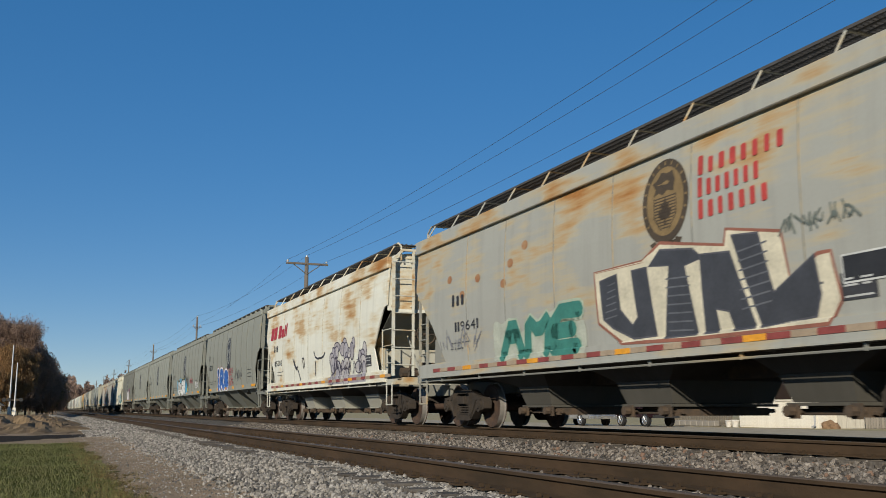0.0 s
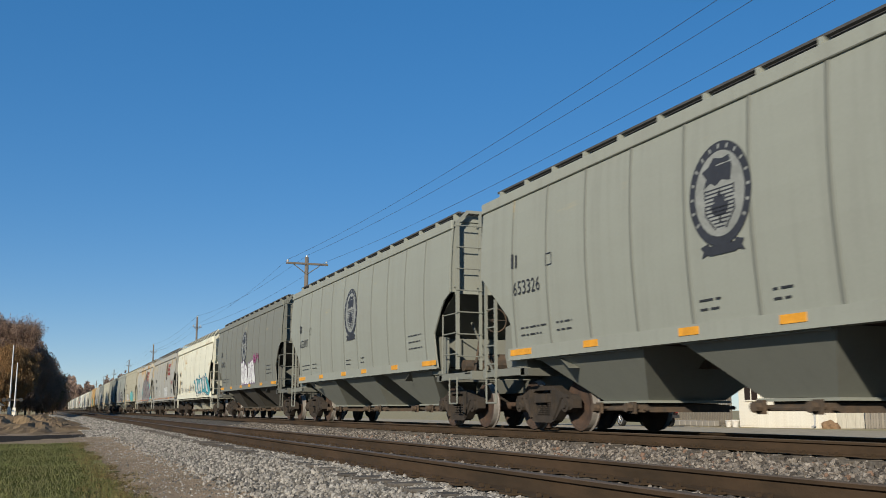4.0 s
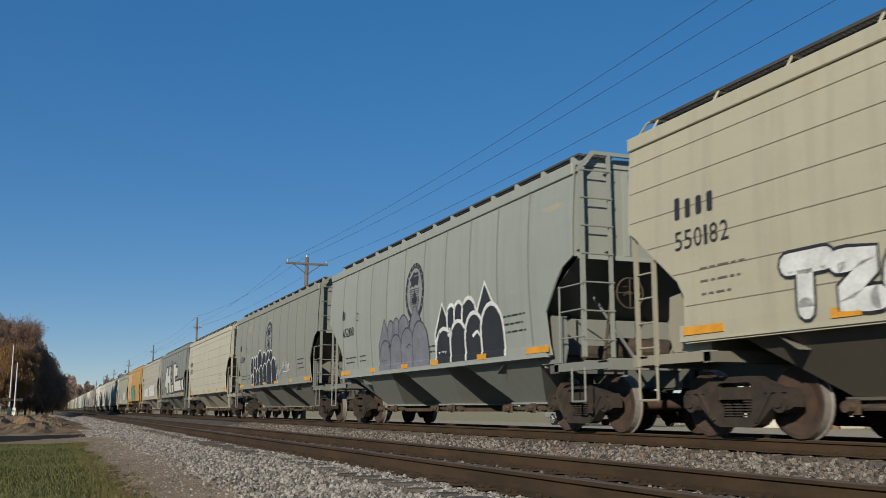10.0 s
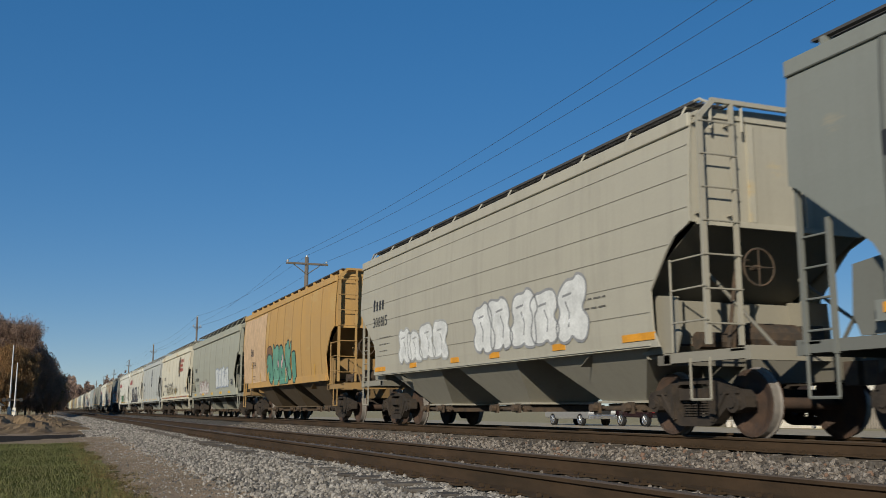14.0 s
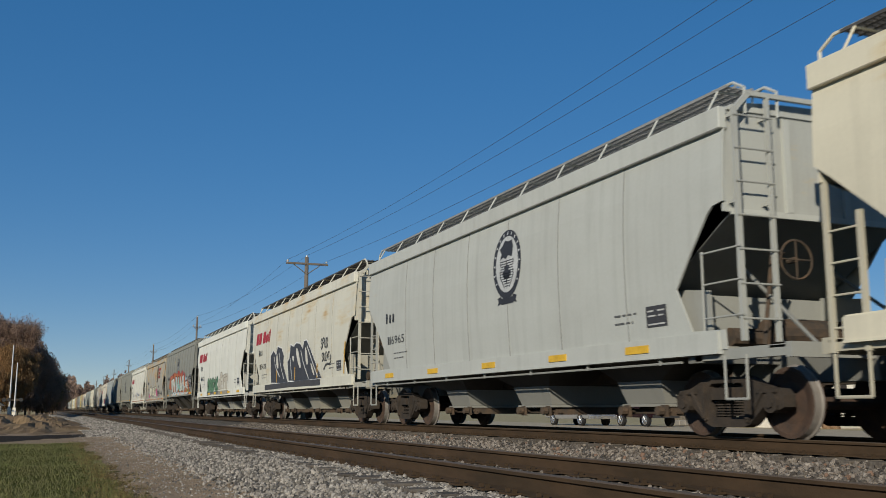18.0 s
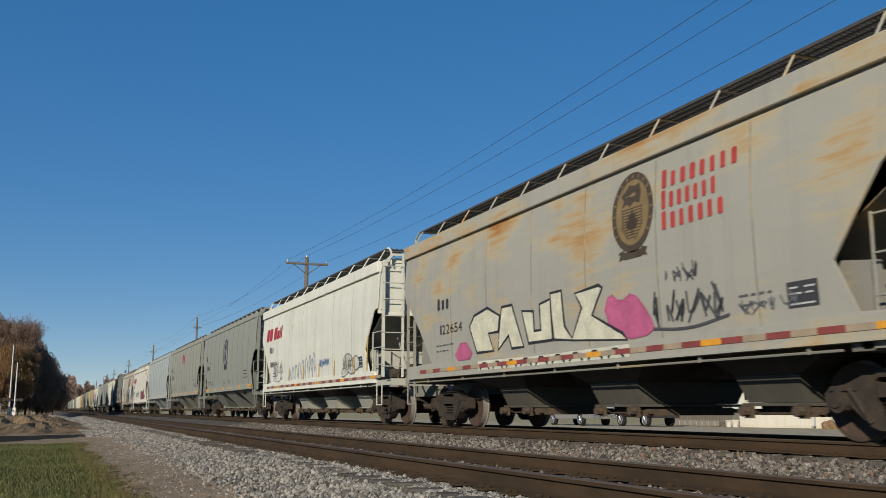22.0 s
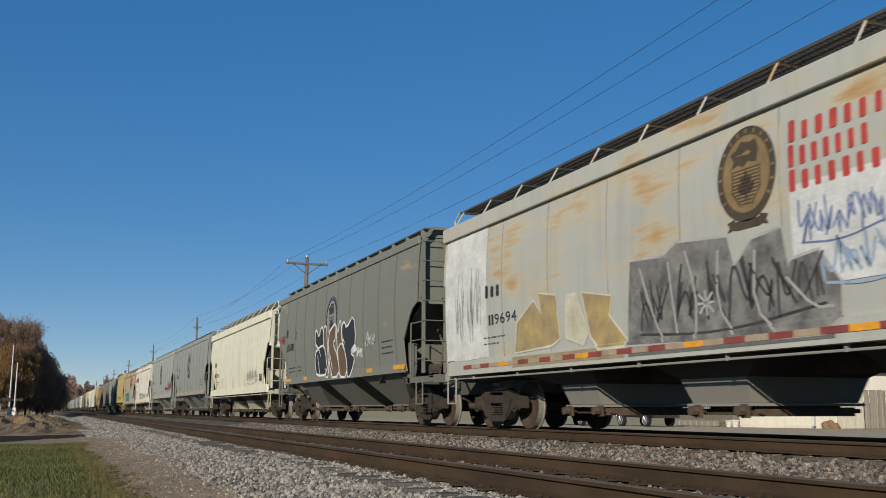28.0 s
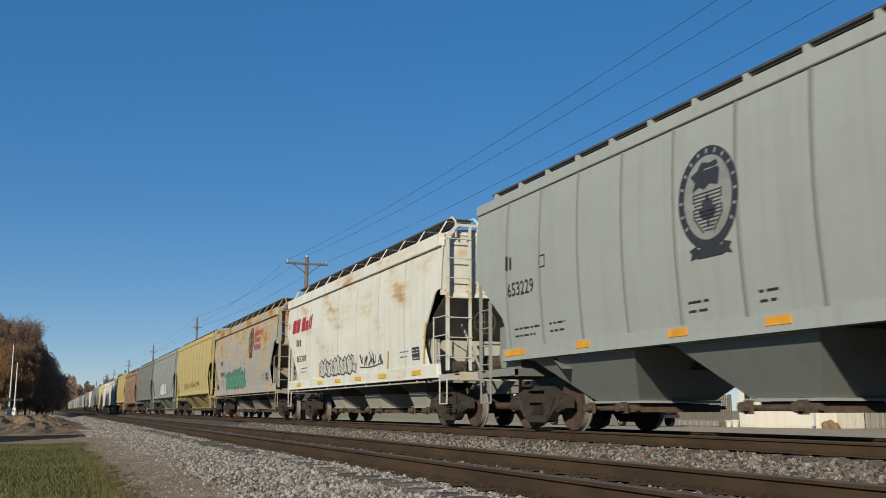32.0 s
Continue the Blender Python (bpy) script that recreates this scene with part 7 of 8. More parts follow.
    ink_lines(R, cars[30], [[(2.2, 2.25), (1.9, 2.3), (1.75, 2.05)], [(2.1, 2.1), (1.95, 1.45)], [(0.75, 2.4), (0.7, 2.2)], [(0.65, 2.1), (0.45, 1.6)], [(-0.35, 2.2), (-0.65, 2.35), (-1.0, 2.15)], [(-0.85, 2.45), (-1.05, 2.3), (-0.8, 2.2)]], WHITE_P, 0.05)
    shapes(R, cars[30], [[(-1.7, 2.05), (-1.9, 2.2), (-2.2, 2.2), (-2.15, 2.0), (-1.8, 1.95)]], [WHITE_P], None, 0.03, 0.03)
    scrawl(R, -2.15, -2.75, 1.75, 2.15, WHITE_P, cars[30], 65, 0.045, 3)
    scrawl(R, -3.0, -3.9, 2.0, 2.45, (0.6, 0.6, 0.58), cars[30], 66, 0.045, 4)
    scrawl(R, 7.6, 6.8, 2.75, 3.1, (0.36, 0.07, 0.1), cars[30], 67, 0.05, 4)
    scrawl(S, -2.5, -4.8, 1.45, 2.2, (0.3, 0.3, 0.28), cars[31], 68, 0.03, 7)
    upright_strips(S, cars[31], (6.0, 4.2, 1.0, -2.0, -6.0), (0.75, 0.48, 0.03))
    scrawl(R, -2.4, -4.4, 1.75, 2.1, (0.08, 0.08, 0.08), cars[33], 69, 0.05, 6)
    scrawl(R, -4.7, -6.2, 1.7, 2.5, (0.5, 0.08, 0.1), cars[33], 70, 0.08, 6)
    piece(S, 3.2, -0.6, 1.4, 2.0, 5, (0.55, 0.52, 0.44), (0.07, 0.07, 0.07), None, cars[34], 71, True, thick=0.05)
    scrawl(S, -1.0, -3.0, 1.5, 1.9, (0.08, 0.08, 0.09), cars[34], 72, 0.04, 5)
    upright_strips(S, cars[34], (3.4, -3.4, -6.0))
    piece(S, 4.2, -0.8, 1.35, 2.3, 6, (0.1, 0.28, 0.18), (0.04, 0.1, 0.07), None, cars[35], 73, True, thick=0.06)
    scrawl(R, 4.0, -3.0, 1.6, 2.1, (0.35, 0.25, 0.08), cars[36], 74, 0.06, 9)
    piece(S, 2.0, -2.0, 1.5, 2.4, 4, (0.45, 0.2, 0.06), (0.1, 0.1, 0.2), None, cars[39], 75)
    piece(R, 2.0, -2.0, 1.5, 2.4, 4, WHITE_P, INK, None, cars[37], 76)


mark_cars()


# ---- beyond the tracks ----
HOUSE_WHITE = mat("white_clapboard", (0.76, 0.71, 0.60), (0.68, 0.62, 0.51), 2, 0.6)
SHINGLE = mat("grey_roof_shingle", (0.12, 0.11, 0.10), (0.07, 0.065, 0.06), 5, 0.9, 0, 0.4, 30)
GLASS_DARK = mat("dark_window_glass", (0.035, 0.024, 0.018), (0.03, 0.022, 0.02), 2, 0.08)
FENCE_WOOD = mat("weathered_fence_wood", (0.25, 0.22, 0.18), (0.16, 0.14, 0.115), 4, 0.9, 0, 0.3, 30, (5, 5, 0.4), 0, 0.2)
CONCRETE = mat("pale_concrete", (0.26, 0.235, 0.20), (0.2, 0.18, 0.155), 2, 0.9, 0, 0.2, 30)
CLAY = mat("pale_plant_pot", (0.62, 0.58, 0.52), None, 5, 0.8)
SILVER = mat("silver_car_paint", (0.42, 0.41, 0.39), (0.37, 0.36, 0.345), 3, 0.3, 0.4)
MAROON = mat("dark_red_car_paint", (0.022, 0.007, 0.008), (0.018, 0.006, 0.007), 3, 0.25)
CHROME = mat("bright_wheel_alloy", (0.66, 0.66, 0.66), (0.5, 0.5, 0.5), 6, 0.2, 0.8)
LAMP_RED = mat("red_tail_lamp", (0.35, 0.02, 0.02), None, 5, 0.3)
LAMP_CLEAR = mat("clear_head_lamp", (0.7, 0.7, 0.68), None, 5, 0.2)


def leaf_mat(*given):
    """Thin leaves that let some of the sun through."""
    m = mat(*given)
    nt = m.node_tree
    b = nt.nodes["Principled BSDF"]
    thin, both = nt.nodes.new("ShaderNodeBsdfTranslucent"), nt.nodes.new("ShaderNodeMixShader")
    nt.links.new(b.inputs["Base Color"].links[0].from_socket, thin.inputs["Color"])
    both.inputs[0].default_value = 0.4
    nt.links.new(b.outputs[0], both.inputs[1])
    nt.links.new(thin.outputs[0], both.inputs[2])
    nt.links.new(both.outputs[0], nt.nodes["Material Output"].inputs["Surface"])
    return m


LEAF_BROWN = leaf_mat("brown_autumn_leaves", (0.31, 0.21, 0.155), (0.23, 0.165, 0.13), 0.5, 0.8, 0, 0, 40, None, 0.3)
LEAF_GOLD = leaf_mat("golden_autumn_leaves", (0.32, 0.19, 0.085), (0.22, 0.14, 0.075), 0.5, 0.8, 0, 0, 40, None, 0.35)
LEAF_GREEN = leaf_mat("dull_green_leaves", (0.19, 0.15, 0.085), (0.16, 0.115, 0.075), 0.6, 0.8, 0, 0, 40, None, 0.45)
TWIG = mat("bare_grey_twigs", (0.12, 0.09, 0.07), (0.08, 0.06, 0.05), 3, 0.9)
BARK = mat("grey_brown_bark", (0.13, 0.10, 0.075), (0.08, 0.06, 0.045), 4, 0.95, 0, 0.6, 18, (3, 3, 0.5))
INSULATOR = mat("glazed_insulator", (0.45, 0.43, 0.40), (0.35, 0.33, 0.3), 5, 0.25)
GALV = mat("galvanised_steel", (0.5, 0.5, 0.49), (0.4, 0.4, 0.39), 6, 0.5, 0.4)


def build_pole(y, x=14.5, h=10.3, arm=1.35):
    """Wooden utility pole with one crossarm, braces and insulators."""
    pole = tagged(new("utility_pole"), "wooden utility pole with crossarm beside the line", "utility pole", "poles of the power line")
    pole.location = (x, y, -0.5)
    bm = bmesh.new()
    top = 0.5 if arm > 1 else 1.2
    wide = 1.0 if arm > 1 else 0.8
    bar(bm, (0, 0, -0.5), (0, 0, h + top), 0.17 * wide, 12, 0.12 * wide)
    part("shaft", bm, POLE_WOOD, pole, smooth=True)
    bm = bmesh.new()
    box(bm, -arm, arm, -0.17, -0.07, h + (0.0 if arm > 1 else 0.03), h + (0.13 if arm > 1 else 0.11))
    bmesh.ops.bevel(bm, geom=list(bm.edges), offset=0.012, segments=1, affect="EDGES")
    part("crossarm", bm, POLE_WOOD, pole)
    for s in (-1, 1):
        bm = bmesh.new()
        bar(bm, (s * 0.63 * arm, -0.1, h), (0, -0.14, h - 0.46 * arm), 0.028, 6)
        part("brace", bm, POLE_WOOD, pole)
        bm = bmesh.new()
        bar(bm, (s * (arm - 0.1), -0.12, h + 0.12), (s * (arm - 0.1), -0.12, h + 0.19), 0.03, 8)
        bar(bm, (s * (arm - 0.1), -0.12, h + 0.18), (s * (arm - 0.1), -0.12, h + 0.28), 0.085, 10, 0.05)
        part("insulator", bm, INSULATOR, pole)
    bm = bmesh.new()
    bar(bm, (0, 0, h + top - 0.02), (0, 0, h + top + 0.12), 0.07, 10, 0.045)
    part("insulator", bm, INSULATOR, pole)
    return pole


POLE_YS = [-44.0, 7.5, 59.2, 109.3, 159.0, 211.0, 263.0, 315.0, 367.0, 420.0]
for y in POLE_YS:
    build_pole(y, h=10.05 if y < 80 else 10.0, arm=1.35 if y < 80 else 0.5)


def build_wire(name, dx, dz, label, ys, sag=0.55, r=0.008):
    bm = bmesh.new()
    rings = []
    for a, b in zip(ys, ys[1:]):
        za, zb = [(10.05 if v < 80 else 10.0) - 0.5 + dz + (0.7 if v > 80 and dz > 0.5 else 0.0) for v in (a, b)]
        xa, xb = [14.5 + dx * (1.0 if v < 80 else 0.32) for v in (a, b)]
        n = 14
        pts = [(xa + (xb - xa) * k / n, a + (b - a) * k / n, za + (zb - za) * k / n - 4 * sag * (k / n) * (1 - k / n)) for k in range(n + 1)]
        for p in pts if not rings else pts[1:]:
            rings.append([bm.verts.new((p[0] + r * math.cos(v), p[1], p[2] + r * math.sin(v))) for v in (0.0, 1.571, 3.142, 4.712)])
    for a, b in zip(rings, rings[1:]):
        for k in range(4):
            bm.faces.new((a[k], a[(k + 1) % 4], b[(k + 1) % 4], b[k]))
    return tagged(part(name, bm, WIRE, None), label, "cable", "wires of the power line")


for dx, dz in ((-1.25, 0.28), (1.25, 0.28), (0.0, 0.62)):
    build_wire("power_line", dx, dz, "thin dark overhead power wire strung between poles", POLE_YS)
build_wire("power_line", 0.15, -2.3, "thin dark overhead cable slung low between poles", POLE_YS, 0.9)


def build_tree(x, y, h, spread, leaf, seed, leaves=2600, label="", size=0.2, low=0.18, full=0.0, bare=0.5):
    """A tapered trunk that forks into limbs and twigs, hung with many small leaves."""
    rnd = random.Random(seed)
    tree = tagged(new("tree"), label, "tree", "trees beside the line")
    z0 = ground_z(x, y)
    tree.location = (x, y, z0 - 0.1)
    tips = []

    def limb(bm, a, d, length, r, depth, k):
        b = a + d * length * k
        if bm:
            bar(bm, a, b, r, 6 if depth < 2 else 4, r * 0.6)
        if depth >= 2:
            tips.append(b)
        if depth >= 4:
            return
        for _ in range(3 if depth < 3 else 2):
            nd = (d + Vector((rnd.uniform(-1, 1) * spread, rnd.uniform(-1, 1) * spread, rnd.uniform(-0.15, 0.55)))).normalized()
            limb(bm, a + d * length * k * rnd.uniform(0.65, 1.0), nd, length * rnd.uniform(0.55, 0.78), r * 0.58, depth + 1, k)

    up = Vector((rnd.uniform(-0.05, 0.05), 0, 1)).normalized()
    limb(None, Vector(), up, h * low + 0.6, 0.1, 0, 1.0)
    k = 0.95 * h / max(t.z for t in tips)
    tips.clear()
    rnd = random.Random(seed)
    rnd.uniform(-0.05, 0.05)
    bm = bmesh.new()
    limb(bm, Vector(), up, h * low + 0.6, h * 0.011 + 0.03, 0, k)
    part("trunk", bm, BARK, tree)
    # leaves round the twigs, and more of them over the rounded outside of the crown
    verts, faces = [], []
    for n in range(leaves):
        t = rnd.choice(tips)
        c = t * (1 - 0.25 * rnd.random() ** 2) + Vector((rnd.gauss(0, 1), rnd.gauss(0, 1), rnd.gauss(0, 0.9))) * h * 0.034
        if full and n % 5 < 3:
            d = Vector((rnd.gauss(0, 1), rnd.gauss(0, 1), rnd.gauss(0, 1))).normalized()
            d *= (0.55 + 0.45 * rnd.random() ** 0.5) * (0.86 + 0.3 * noise.noise(d * 2.2 + Vector((seed, 0, 0))))
            c = Vector((d.x * h * full, d.y * h * full, h * 0.53 + d.z * h * 0.48))
        if c.z < 0.4:
            continue
        e = Euler((rnd.random() * 6.3, rnd.random() * 6.3, rnd.random() * 6.3)).to_matrix()
        s = size * rnd.uniform(0.5, 1.3)
        wide = 0.55
        if rnd.random() < bare:      # a bare twig with shrivelled leaves, not a leaf
            s, wide = s * 2.6, 0.09
        i = len(verts)
        verts += [c + e @ Vector(p) for p in ((-s, 0, 0), (0, -s * wide, s * 0.12), (s, 0, 0), (0, s * wide, s * 0.12))]
        faces.append((i, i + 1, i + 2, i + 3))
    me = bpy.data.meshes.new("crown")
    me.from_pydata([tuple(v) for v in verts], [], faces)
    me.materials.append(leaf)
    o = new("crown", me)
    o.parent = tree
    return tree


for x, y, h, sp, leaf, n, lab in (
        (-8.4, 128, 12.4, 0.75, LEAF_BROWN, 9000, "tall brown-leaved tree behind the crossing"), (-5.6, 126, 12.2, 0.75, LEAF_BROWN, 10000, "tall reddish brown autumn tree"),
        (-4.2, 118, 8.2, 0.8, LEAF_GOLD, 6000, "golden orange autumn tree beside the line"), (-3.0, 134, 10.4, 0.7, LEAF_BROWN, 8000, "rusty brown autumn tree beside the line"),
        (-1.9, 150, 9.2, 0.7, LEAF_BROWN, 5000, "thinning brown tree with bare twigs"), (-5.6, 113, 5.6, 0.85, LEAF_GOLD, 4000, "small golden autumn tree"),
        (-11.5, 138, 13.0, 0.75, LEAF_BROWN, 6000, "tall brown-leaved tree behind the crossing"), (-0.6, 185, 8.0, 0.7, LEAF_BROWN, 4000, "dark brown tree near the line"),
        (-3.2, 165, 10.0, 0.75, LEAF_GREEN, 5000, "dull green and brown tree beside the line"), (0.2, 230, 8.0, 0.7, LEAF_BROWN, 4000, "dark brown tree near the line")):
    build_tree(x, y, h, sp, leaf, int(x * 31 + y), int(n * 6), lab, 0.1, 0.12, 0.36)
for k in range(7):
    build_tree(-1.2 + 0.45 * k, 150 + 22 * k, 6.4 + 1.1 * (k % 3), 0.8, (LEAF_BROWN, LEAF_GREEN)[k % 2], 500 + k, 9000, "dull brown tree beside the far line", 0.16, 0.1, 0.42)
for k in range(11):
    build_tree(-11.5 + 1.15 * k + 0.3 * (k % 3), 118 + 9 * (k % 4) + 4 * k, 4.2 + 0.8 * (k % 3), 1.0, (LEAF_BROWN, LEAF_GOLD, LEAF_BROWN, LEAF_GREEN)[k % 4], 400 + k, 7000, "dense brown bush under the autumn trees", 0.12, 0.1, 0.5)
for x, y, h in ((29.0, 168, 13.2), (24.0, 206, 13.4), (33.0, 180, 11.5)):
    build_tree(x, y, h, 0.6, TWIG, int(x * 7 + y), 500, "bare grey tree behind the train", 0.1)


def far_woods():
    """The wooded skyline at the end of the line, as countless small leaf clumps."""
    rnd = np.random.RandomState(12)
    verts, faces = [], []
    for n in range(16000):
        x = rnd.uniform(-14, 46)
        y = rnd.uniform(520, 640)
        px = x / y * 560
        top = 15.5 + 2.6 * math.sin(px * 0.23) + 2.2 * math.sin(px * 0.71 + 1) + 1.2 * math.sin(px * 1.9)
        if -6 < x < 22 and top > 0:
            top *= 0.95
        z = rnd.beta(1.3, 1.3) * top
        s = 0.75 * rnd.uniform(0.5, 1.4)
        e = np.array(Euler(rnd.rand(3) * 6.28).to_matrix())
        i = len(verts)
        for p in ((-s, 0, 0), (0, -s * 0.7, 0.1), (s, 0, 0), (0, s * 0.7, 0.1)):
            verts.append(tuple(e @ np.array(p) + (x, y, z)))
        faces.append((i, i + 1, i + 2, i + 3))
    me = bpy.data.meshes.new("distant_woods")
    me.from_pydata(verts, [], faces)
    me.materials.append(LEAF_BROWN)
    return tagged(new("distant_woods", me), "hazy brown woods on the far skyline", "woods", kind="stuff")


far_woods()


# ---- the crossing on the near side ----
def build_mast(x, y, h, label):
    mast = tagged(new("gate_mast"), label, "crossing gate", "gate masts at the crossing")
    mast.location = (x, y, ground_z(x, y))
    bm = bmesh.new()
    bar(bm, (0, 0, 0), (0, 0, h), 0.10, 10, 0.05)
    part("raised_arm", bm, GALV, mast)
    bm = bmesh.new()
    box(bm, -0.16, 0.16, -0.16, 0.16, 0.2, 0.95)
    bmesh.ops.bevel(bm, geom=list(bm.edges), offset=0.03, segments=1, affect="EDGES")
    part("mechanism_box", bm, HOUSE_WHITE, mast)
    bm = bmesh.new()
    box(bm, -0.75, 0.75, -0.06, 0.06, 1.65, 1.82)
    part("lamp_bar", bm, STEEL_DARK, mast)
    for s in (-0.55, 0.55):
        bm = bmesh.new()
        bar(bm, (s, -0.1, 1.74), (s, 0.12, 1.74), 0.2, 12)
        part("lamp_disc", bm, BLACK, mast)
    return mast


build_mast(-4.0, 110, 7.4, "pale slender crossing gate mast with equipment box")
build_mast(-3.45, 108, 5.5, "shorter pale crossing gate mast with lamps")


def build_hut():
    hut = tagged(new("signal_hut"), "small pale hut with a dark pitched roof", "hut")
    hut.location = (-5.7, 108, ground_z(-5.7, 108))
    bm = bmesh.new()
    box(bm, -1.0, 1.0, -1.2, 1.2, 0, 1.1)
    part("walls", bm, HOUSE_WHITE, hut)
    bm = bmesh.new()
    extrude_poly(bm, [(-1.4, 1.1), (1.4, 1.1), (0, 2.0)], -1.2, 1.2)
    ob = part("roof", fix(bm), SHINGLE, hut)
    ob.location.z = 0.01
    ob.rotation_euler.z = math.pi / 2
    ob.scale = (1, 1, 1)
    bm = bmesh.new()
    box(bm, -0.35, 0.35, -1.23, -1.19, 0.02, 0.95)
    part("door", bm, FENCE_WOOD, hut)
    return hut


build_hut()

# ---- the street behind the train ----
bm = bmesh.new()
ys = [-120, -20, 0, 20, 40, 60, 80, 120, 200, 400, 900]
rows = [[bm.verts.new((x, y, ground_z(x, y) * 0 - 0.47 + 0.03 * (x == 29.5))) for x in (26.4, 29.5, 34.6)] for y in ys]
for a, b in zip(rows, rows[1:]):
    for k in range(2):
        bm.faces.new((a[k], a[k + 1], b[k + 1], b[k]))
tagged(part("road", bm, mat("worn_sandy_road", (0.44, 0.36, 0.25), (0.33, 0.27, 0.18), 1.5, 0.95, 0, 0.3, 20), None), "worn sandy street beyond the railway", "road", kind="structure")


def wheel_parts(parent, x, y, z, r, side):
    bm = bmesh.new()
    lathe_x(bm, [(-0.11, r * 0.62, 0), (-0.11, r * 0.93, 0), (-0.08, r, 0), (0.08, r, 0), (0.11, r * 0.93, 0), (0.11, r * 0.62, 0)], 20)
    tyre = part("wheel", fix(bm), RUBBER, parent)
    tyre.location = (x, y, z)
    bm = bmesh.new()
    bar(bm, (side * 0.115, 0, 0), (side * 0.125, 0, 0), r * 0.2, 10)
    for k in range(5):
        t = k * 2 * math.pi / 5
        bar(bm, (side * 0.118, 0, 0), (side * 0.118, r * 0.6 * math.cos(t), r * 0.6 * math.sin(t)), 0.045, 5)
    pts = [(side * 0.115, r * 0.62 * math.cos(k * math.pi / 8), r * 0.62 * math.sin(k * math.pi / 8)) for k in range(16)]
    for k in range(16):
        bar(bm, pts[k], pts[(k + 1) % 16], 0.03, 5)
    part("rim", bm, CHROME, tyre)


def profile_body(prof, w, taper=0.0, zsplit=0.9):
    bm = bmesh.new()
    extrude_poly(bm, prof, -w / 2, w / 2)
    fix(bm)
    bmesh.ops.bevel(bm, geom=[e for e in bm.edges if e.calc_length() > 0.15], offset=0.05, segments=2, affect="EDGES")
    for v in bm.verts:
        if v.co.z > zsplit:
            v.co.x *= 1 - taper * (v.co.z - zsplit)
    return bm


def build_pickup(x, y):
    """Silver pickup, front towards -y."""
    car = tagged(new("pickup_truck"), "parked silver pickup truck with dark windows on the street", "pickup truck")
    car.location = (x, y, -0.47)
    part("body", profile_body([(-2.7, 0.42), (-2.75, 0.85), (-2.6, 1.02), (-1.45, 1.08), (0.85, 1.08), (2.7, 1.05), (2.72, 0.5), (1.95, 0.42)], 1.86), SILVER, car)
    part("cab", profile_body([(-1.5, 1.06), (-0.75, 1.72), (0.55, 1.74), (0.85, 1.06)], 1.72, 0.2, 1.06), GLASS_DARK, car)
    bm = bmesh.new()
    box(bm, -0.66, 0.66, -0.78, 0.6, 1.70, 1.77)
    part("roof", bm, SILVER, car)
    bm = bmesh.new()
    box(bm, -0.93, 0.93, -2.88, -2.7, 0.42, 0.66)
    bmesh.ops.bevel(bm, geom=list(bm.edges), offset=0.03, segments=1, affect="EDGES")
    part("front_bumper", bm, CHROME, car)
    bm = bmesh.new()
    box(bm, -0.55, 0.55, -2.79, -2.72, 0.7, 0.95)
    part("grille", bm, BLACK, car)
    for s in (-1, 1):
        bm = bmesh.new()
        box(bm, min(s * 0.6, s * 0.9), max(s * 0.6, s * 0.9), -2.78, -2.7, 0.74, 0.95)
        part("headlight", bm, LAMP_CLEAR, car)
        bm = bmesh.new()
        box(bm, min(s * 0.93, s * 1.12), max(s * 0.93, s * 1.12), -1.2, -1.08, 1.05, 1.25)
        part("door_mirror", bm, BLACK, car)
        for yy in (-1.75, 1.65):
            wheel_parts(car, s * 0.82, yy, 0.38, 0.38, s)
    return car


def build_suv(x, y):
    """Dark red off-roader, rear with spare wheel towards -y."""
    car = tagged(new("off_road_car"), "parked dark red off-road car with spare wheel on its tail", "car")
    car.location = (x, y, -0.47)
    part("body", profile_body([(-1.95, 0.5), (-1.98, 1.0), (-1.9, 1.12), (0.75, 1.12), (1.95, 1.0), (2.0, 0.55)], 1.75), MAROON, car)
    part("cabin", profile_body([(-1.9, 1.1), (-1.82, 1.78), (0.35, 1.8), (0.78, 1.1)], 1.62, 0.12, 1.1), GLASS_DARK, car)
    bm = bmesh.new()
    box(bm, -0.72, 0.72, -1.85, 0.35, 1.77, 1.84)
    part("roof", bm, MAROON, car)
    for yy in (-1.8, -0.55, 0.4):
        for s in (-1, 1):
            bm = bmesh.new()
            bar(bm, (s * 0.8, yy, 1.1), (s * 0.74, yy, 1.79), 0.05, 5)
            part("roof_pillar", bm, MAROON, car)
    bm = bmesh.new()
    box(bm, -0.85, 0.85, -2.12, -1.97, 0.5, 0.68)
    part("rear_bumper", bm, BLACK, car)
    bm = bmesh.new()
    lathe_x(bm, [(-0.11, 0.2, 0), (-0.11, 0.33, 0), (-0.07, 0.37, 0), (0.07, 0.37, 0), (0.11, 0.33, 0), (0.11, 0.2, 0)], 20)
    spare = part("spare_wheel", fix(bm), RUBBER, car)
    spare.location, spare.rotation_euler = (0.1, -2.12, 1.05), (0, 0, math.pi / 2)
    bm = bmesh.new()
    bar(bm, (0.1, -2.26, 1.05), (0.1, -2.22, 1.05), 0.2, 14)
    part("spare_hub", bm, CHROME, car)
    for s in (-1, 1):
        bm = bmesh.new()
        box(bm, min(s * 0.7, s * 0.86), max(s * 0.7, s * 0.86), -2.02, -1.96, 0.8, 1.0)
        part("tail_light", bm, LAMP_RED, car)
        for yy in (-1.25, 1.3):
            wheel_parts(car, s * 0.78, yy, 0.38, 0.38, s)
    return car


build_pickup(30.2, 52.6)
build_suv(32.1, 48.2)


